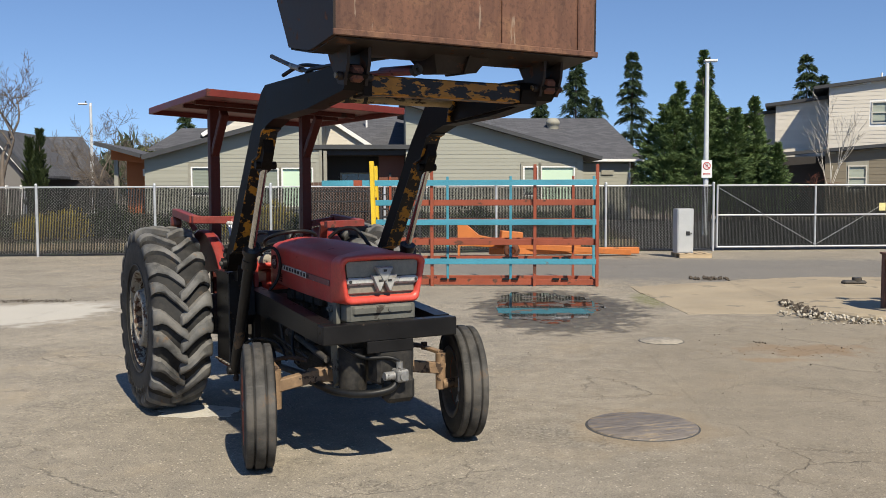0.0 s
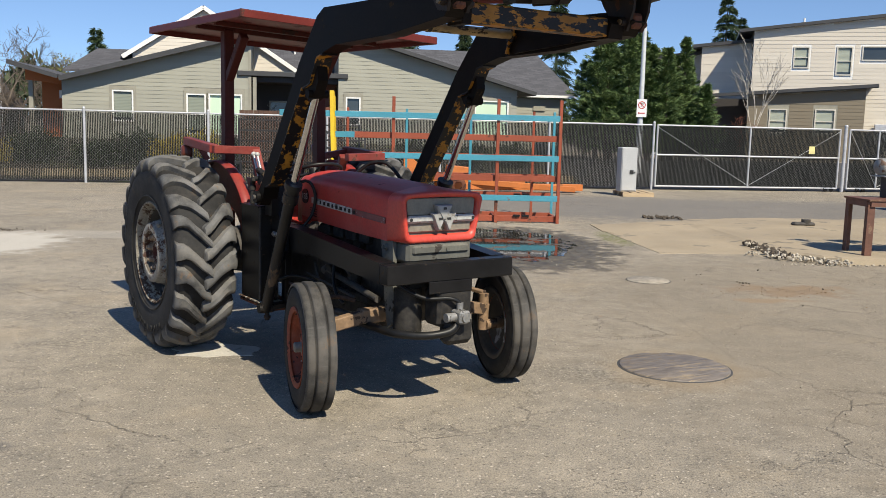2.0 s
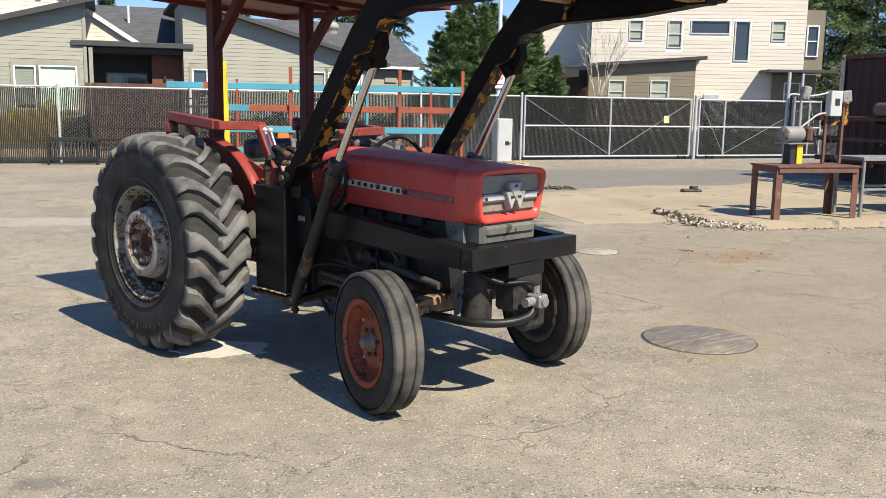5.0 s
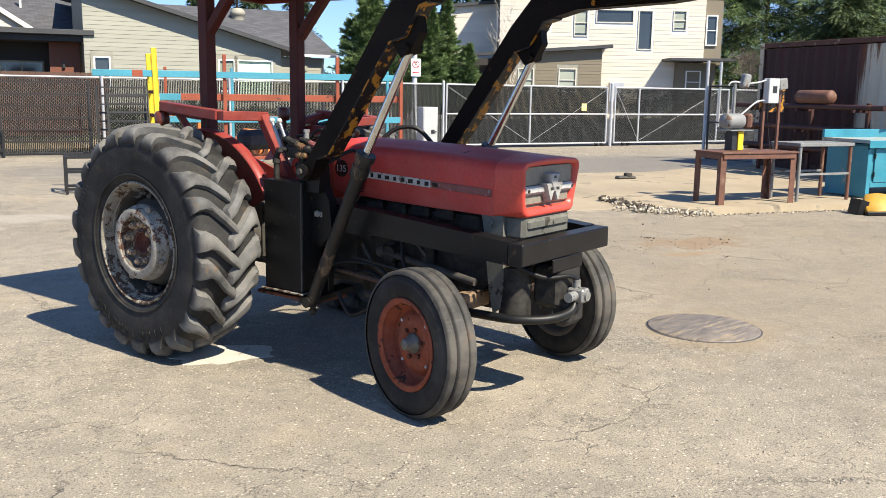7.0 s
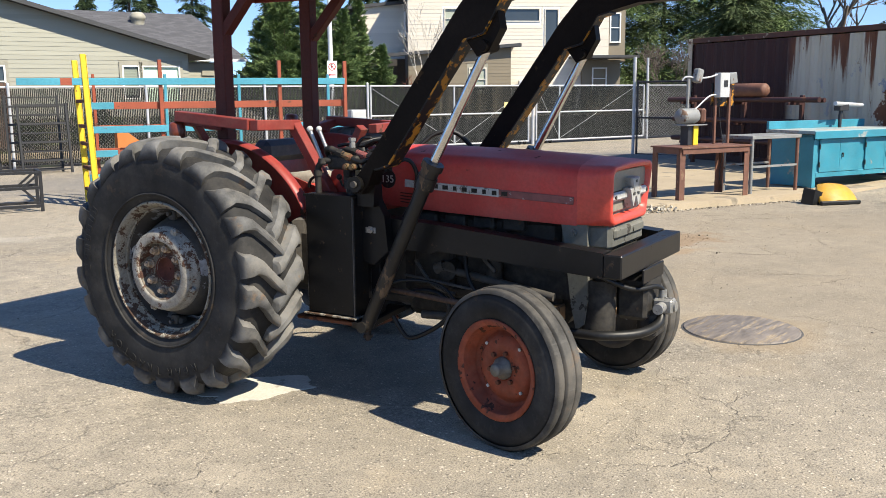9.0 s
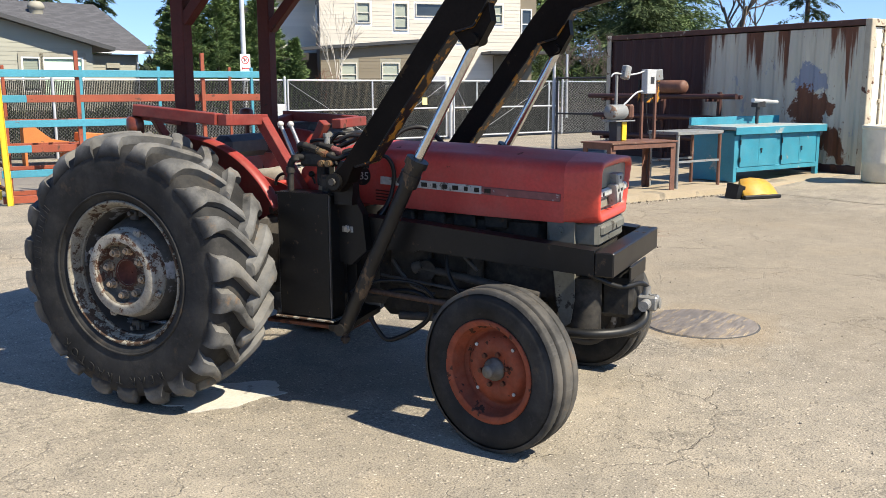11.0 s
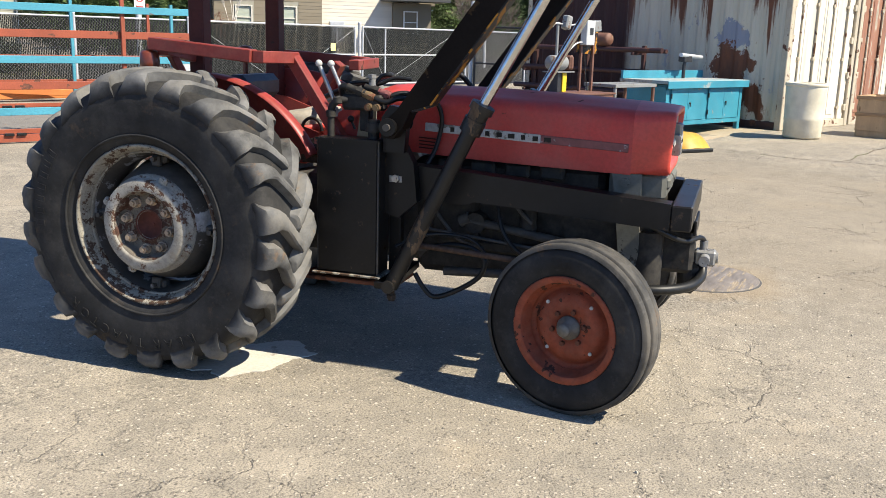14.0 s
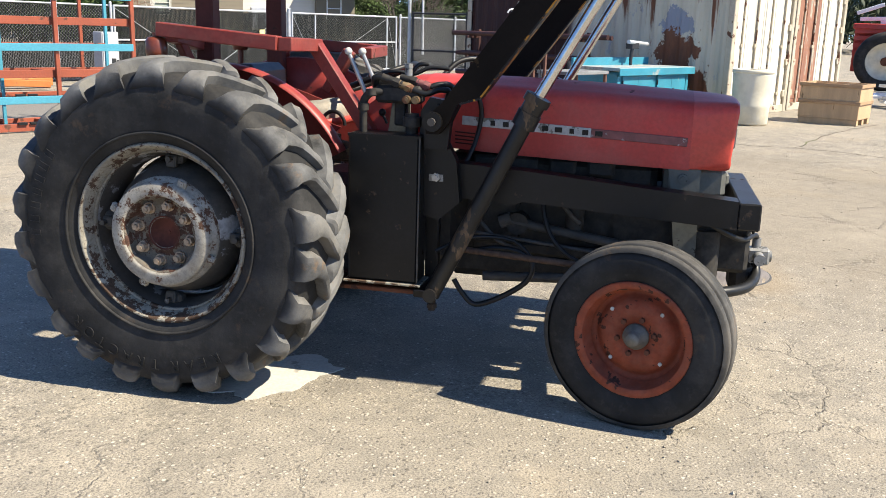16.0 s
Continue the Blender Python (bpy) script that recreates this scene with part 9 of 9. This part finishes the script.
def branch_sprays(rs, h, r, base_z, limbs, per, size, rise_, droop, power, layers, ragged):
    """Limbs leave the trunk in whorls; narrow sprays hang along each limb."""
    t = rs.random(limbs) ** 0.85
    if layers:
        t = (np.floor(t * layers) + rs.normal(0.5, 0.16, limbs)) / layers
    t = np.clip(t, 0, 0.985)
    ang = rs.random(limbs) * 2 * np.pi
    ln = (r * (1 - t) ** power + 0.05 * r) * (1 + ragged * rs.normal(0, 0.28, limbs)).clip(0.35, 1.7)
    z0 = base_z + (h - base_z) * t
    u = rs.random((limbs, per)) ** 0.62
    reach = ln[:, None] * u
    z = z0[:, None] + reach * rise_ - droop * reach * u
    side_off = rs.normal(0, 0.13, (limbs, per)) * ln[:, None] * (1.1 - 0.7 * u)
    ca, sa = np.cos(ang)[:, None], np.sin(ang)[:, None]
    c = np.stack([reach * ca - side_off * sa, reach * sa + side_off * ca, z + rs.normal(0, size * 0.22, (limbs, per)) - 0.25 * np.abs(side_off)], 2).reshape(-1, 3)
    spin = np.sign(side_off) * rs.uniform(0.2, 1.0, (limbs, per))
    dx, dy = ca * (1 - 0.3 * np.abs(spin)) - sa * spin, sa * (1 - 0.3 * np.abs(spin)) + ca * spin
    dz = rise_ - 2 * droop * u + rs.normal(0, 0.25, (limbs, per))
    way = unit(np.stack([dx, dy, dz], 2).reshape(-1, 3))
    k = len(c)
    side = unit(np.cross(way, rs.normal(0, 1.0, (k, 3)) + np.array([0, 0, 0.35])))
    sl = size * rs.uniform(0.6, 1.5, k)
    return c, way, side, sl, sl * rs.uniform(0.055, 0.10, k)


def conifer(x, y, h, r, seed, label, mat="fir", limbs=130, per=36, size=0.32, base_z=0.8, rise_=0.1, droop=0.3, power=0.9, layers=0, ragged=1.0, name="fir_tree", group="conifers"):
    rs = np.random.RandomState(seed)
    t = thing(name, label, "tree", pose(x, y, rise(x, y), 0, 0, rs.uniform(0, 360)), group)
    part("trunk", Shape().tube([(0, 0, -0.1), (0.02 * h * rs.uniform(-0.3, 0.3), 0, h * 0.5), (0, 0, h * 0.97)], [0.018 * h] + [0.018 * h * (1 - 0.95 * i / 8) for i in range(1, 9)], 8), M["bark"], t)
    me = leaf_mesh("crown", *branch_sprays(rs, h, r, base_z, limbs, per, size, rise_, droop, power, layers, ragged))
    me.materials.append(M[mat])
    c = new("crown", me)
    c.parent = t
    return t


# cypress hedge behind the gate: feathery, with leaders of uneven height
hr = random.Random(77)
for i, (x, h, r) in enumerate(((6.9, 4.0, 0.75), (7.2, 4.7, 0.85), (7.6, 5.0, 0.8), (8.0, 5.7, 0.65), (8.4, 5.0, 0.85), (8.78, 6.9, 0.42), (9.1, 5.2, 0.7), (9.5, 4.7, 0.8), (9.95, 4.5, 0.75), (10.4, 4.3, 0.75), (10.85, 5.0, 0.55), (11.2, 4.1, 0.6), (11.5, 3.1, 0.55), (7.9, 3.6, 0.9), (9.3, 3.6, 0.9), (10.6, 3.3, 0.8))):
    conifer(x, 38.2 + hr.uniform(-0.9, 0.9), h, r, 40 + i, "bushy green cypress tree with feathery sprays", "cedar", 190, 110, 0.14, 0.15, 1.05, 0.45, 0.72, 0, 1.7, "cypress_tree", "cypress hedge")
# dark firs far behind
for i, (x, y, h, r) in enumerate(((-0.6, 74, 9.0, 2.4), (6.6, 72, 11.4, 2.3), (10.6, 70, 11.7, 1.7), (8.6, 76, 9.0, 1.9), (15.7, 68, 10.6, 1.5), (23.4, 70, 11.4, 1.9), (26.0, 74, 10.4, 1.6), (-9.2, 66, 8.2, 1.6), (4.0, 76, 9.2, 2.0))):
    conifer(x, y, h, r, 60 + i, "dark green fir tree behind the houses", "fir", 220, 100, 0.30, 0.8, 0.12, 0.42, 0.80, 0 if i == 1 else 17, 0.7 if i == 1 else 1.2)
for i, (x, y, h, r) in enumerate(((31.5, 53, 12.0, 3.6), (34.0, 51.5, 12.5, 4.0), (36.5, 50, 13.0, 4.3), (39.5, 47.5, 13.2, 4.4), (37.0, 44, 8.5, 3.0), (41.5, 46.0, 11.0, 3.6))):
    conifer(x, y, h, r, 80 + i, "tall green conifer beyond the container", "cedar" if i % 2 else "fir_light", 420, 150, 0.26, 0.5, 0.25, 0.42, 0.62, 0, 1.3)
conifer(44.7, 38.3, 13.0, 1.7, 95, "slim dark conifer far beyond the container", "fir", 200, 80, 0.28, 0.8, 0.12, 0.42, 0.80, 16, 1.2)
for i, (x, y, h, r) in enumerate(((-25.0, 50, 4.6, 0.34), (-25.9, 50.6, 4.2, 0.32), (-24.4, 48.6, 2.3, 0.25))):
    conifer(x, y, h, r, 100 + i, "slim columnar cypress by the far house", "shrub", 150, 60, 0.20, 0.1, 1.9, 0.3, 0.35, 0, 0.8, "columnar_cypress", "columnar cypresses")


def bare_tree(x, y, h, seed, label, mat="twig", spread=0.55, depth=5, r0=0.07, buds=0, lean=0.0, name="bare_tree", low=0.25):
    rg = random.Random(seed)
    t = thing(name, label, "tree", pose(x, y, rise(x, y)), "bare trees")
    trunk, limbs = Shape(), Shape()
    tips = []

    def grow(p, d, ln, r, lev, sh):
        pts, q, dd = [p], p, d
        for _ in range(3):
            dd = (dd + Vector((rg.gauss(0, 0.10), rg.gauss(0, 0.10), rg.gauss(0.03, 0.05)))).normalized()
            q = q + dd * (ln / 3)
            pts.append(q)
        sides = 7 if lev == 0 else (4 if lev < 3 else 3)
        sh.tube(pts, [r, r * 0.88, r * 0.76, r * 0.62], sides, 1)
        if lev >= depth:
            tips.append((q, dd))
            return
        for k in range(rg.choice((2, 3, 3)) + (1 if lev == 0 else 0)):
            f = rg.uniform(0.45, 1.0)
            at = pts[0].lerp(pts[-1], f) if f < 0.9 else pts[-1]
            ax = Vector((rg.gauss(0, 1), rg.gauss(0, 1), rg.gauss(0.35, 0.5))).normalized()
            nd = (dd * (1 - spread) + ax * spread).normalized()
            nd.z = max(nd.z, -0.05)
            grow(at, nd, ln * rg.uniform(0.58, 0.82), max(r * 0.60, 0.009), lev + 1, limbs)

    grow(Vector((0, 0, -0.05)), Vector((lean, 0, 1)).normalized(), h * 0.36, r0, 0, trunk)
    part("trunk", trunk, M[mat], t, fix=False)
    part("crown", limbs, M[mat], t, fix=False)
    if buds:
        rs = np.random.RandomState(seed)
        c = np.repeat(np.array([tuple(q) for q, _ in tips]), buds, 0)
        k = len(c)
        base = c + rs.normal(0, 0.18, (k, 3))
        way = unit(rs.normal(0, 1, (k, 3)))
        me = leaf_mesh("leaves", base, way, unit(np.cross(way, rs.normal(0, 1, (k, 3)))), rs.uniform(0.08, 0.18, k), rs.uniform(0.03, 0.07, k))
        me.materials.append(M["bud"])
        ob = new("leaves", me)
        ob.parent = t
    return t


bare_tree(-22.1, 40.8, 8.6, 12, "leafless grey-brown tree with fine twigs", "twig", 0.50, 7, 0.13, lean=0.12)
bare_tree(-19.4, 44.0, 7.2, 8, "leafless multi-stemmed tree by the lamp post", "twig", 0.55, 6, 0.06)
bare_tree(-20.2, 45.5, 4.8, 18, "leafless tan shrubby tree", "twig", 0.6, 6, 0.05)
bare_tree(-18.3, 45.0, 4.2, 19, "leafless tan shrubby tree", "twig", 0.6, 6, 0.05)
bare_tree(-25.5, 61.0, 6.3, 24, "leafless grey-brown tree before the dark roof", "twig", 0.5, 6, 0.08)
bare_tree(-22.0, 60.0, 6.3, 21, "tree with fresh yellow-green spring leaves", "twig", 0.55, 5, 0.08, buds=6)
bare_tree(-19.8, 62.0, 5.4, 22, "tree with fresh yellow-green spring leaves", "twig", 0.55, 5, 0.08, buds=5)
conifer(-21.5, 64, 7.2, 1.1, 130, "dark green fir tree behind the tan house", "fir", 130, 34, 0.34, 0.8, 0.12, 0.42, 0.80, 14, 1.2)
bare_tree(14.3, 39.6, 6.6, 31, "thin leafless birch sapling in front of the cream house", "birch", 0.24, 4, 0.026)
bare_tree(13.6, 39.4, 3.0, 32, "small reddish leafless shrub", "house_brown", 0.6, 4, 0.03)
bare_tree(27.6, 39.2, 4.6, 33, "leafless tan tree beside the container", "twig", 0.4, 6, 0.05)
bare_tree(29.2, 38.5, 4.0, 35, "leafless tan tree beside the container", "twig", 0.4, 6, 0.045)
bare_tree(43.0, 41.5, 11.5, 34, "tall leafless tree behind the container", "twig", 0.5, 5, 0.20)
bare_tree(-5.9, 39.4, 2.3, 37, "bare white-stemmed shrub at the entrance", "birch", 0.6, 4, 0.03)


def bush(x, y, w, h, seed, mat, label, n=2400, size=0.10):
    rs = np.random.RandomState(seed)
    k = n
    p = rs.normal(0, 1, (k, 3))
    p = unit(p) * (rs.random(k) ** 0.4)[:, None] * (1 + 0.25 * np.sin(p[:, :1] * 4))
    base = p * np.array([w / 2, w / 2.4, h / 2]) + np.array([0, 0, h * 0.48])
    way = unit(p + rs.normal(0, 0.7, (k, 3)) + np.array([0, 0, 0.5]))
    ln = size * rs.uniform(0.7, 1.7, k)
    me = leaf_mesh("foliage", base, way, unit(np.cross(way, rs.normal(0, 1, (k, 3)))), ln, ln * 0.17)
    me.materials.append(M[mat])
    z = rise(x, y) + 0.12
    t = thing("shrub", label, "shrub", pose(x, y, z), "bed shrubs")
    ob = new("foliage", me)
    ob.parent = t
    stem = Shape()
    for i in range(5):
        a = 2 * math.pi * i / 5
        stem.tube(((0, 0, -0.12), (0.12 * w * math.cos(a), 0.12 * w * math.sin(a), h * 0.35), (0.28 * w * math.cos(a), 0.25 * w * math.sin(a), h * 0.7)), 0.012, 5, 2)
    part("stems", stem, M["bark"], t, fix=False)


for i, (x, off, w, h, mt) in enumerate(((-12.6, 4.6, 1.5, 1.0, "gorse"), (-13.6, 4.9, 1.2, 0.8, "gorse"), (-11.2, 5.0, 1.6, 1.1, "shrub"), (-9.4, 4.4, 1.3, 0.8, "shrub"), (-8.3, 5.0, 1.4, 1.1, "shrub"), (-7.2, 4.6, 1.3, 1.0, "gorse"), (-6.3, 4.8, 1.5, 1.2, "gorse"), (-5.3, 4.5, 1.0, 0.8, "shrub"), (-4.0, 5.0, 1.2, 0.9, "shrub"), (-1.6, 4.8, 1.0, 0.8, "shrub"), (0.3, 5.0, 1.3, 1.0, "shrub"), (2.2, 4.6, 1.2, 0.9, "shrub"), (3.8, 5.4, 1.3, 0.9, "shrub"), (-15.2, 5.0, 1.3, 0.8, "shrub"), (-17.0, 4.8, 1.6, 1.0, "shrub"), (-19.5, 4.6, 1.6, 1.1, "shrub"))):
    bx_, by_ = along(x, off)
    bush(bx_, by_, w, h, 200 + i, mt, "yellow flowering shrub behind the fence" if mt == "gorse" else "dark green shrub behind the fence")

# low distance closing the view
M["far_green"] = leaf_material("far_green", (0.030, 0.042, 0.022), (0.06, 0.075, 0.035))
rs = np.random.RandomState(9)
k = 60000
ang = rs.uniform(-0.95, 1.55, k)
dist = rs.uniform(95, 125, k)
hh_ = (3.2 + 2.2 * np.sin(ang * 23) * np.sin(ang * 7 + 1) + 1.6 * np.sin(ang * 61)) * rs.random(k) ** 0.8 + 0.5
base = np.stack([dist * np.sin(ang), dist * np.cos(ang), 0.5 + np.maximum(hh_, 0.2)], 1)
way = unit(rs.normal(0, 0.6, (k, 3)) + np.array([0, 0, 0.7]))
me = leaf_mesh("far_woods", base, way, unit(np.cross(way, rs.normal(0, 1, (k, 3)))), rs.uniform(0.7, 1.8, k), rs.uniform(0.1, 0.3, k))
me.materials.append(M["far_green"])
tagged(new("far_woods", me), "low distant tree line on the horizon", "woods", kind="stuff")
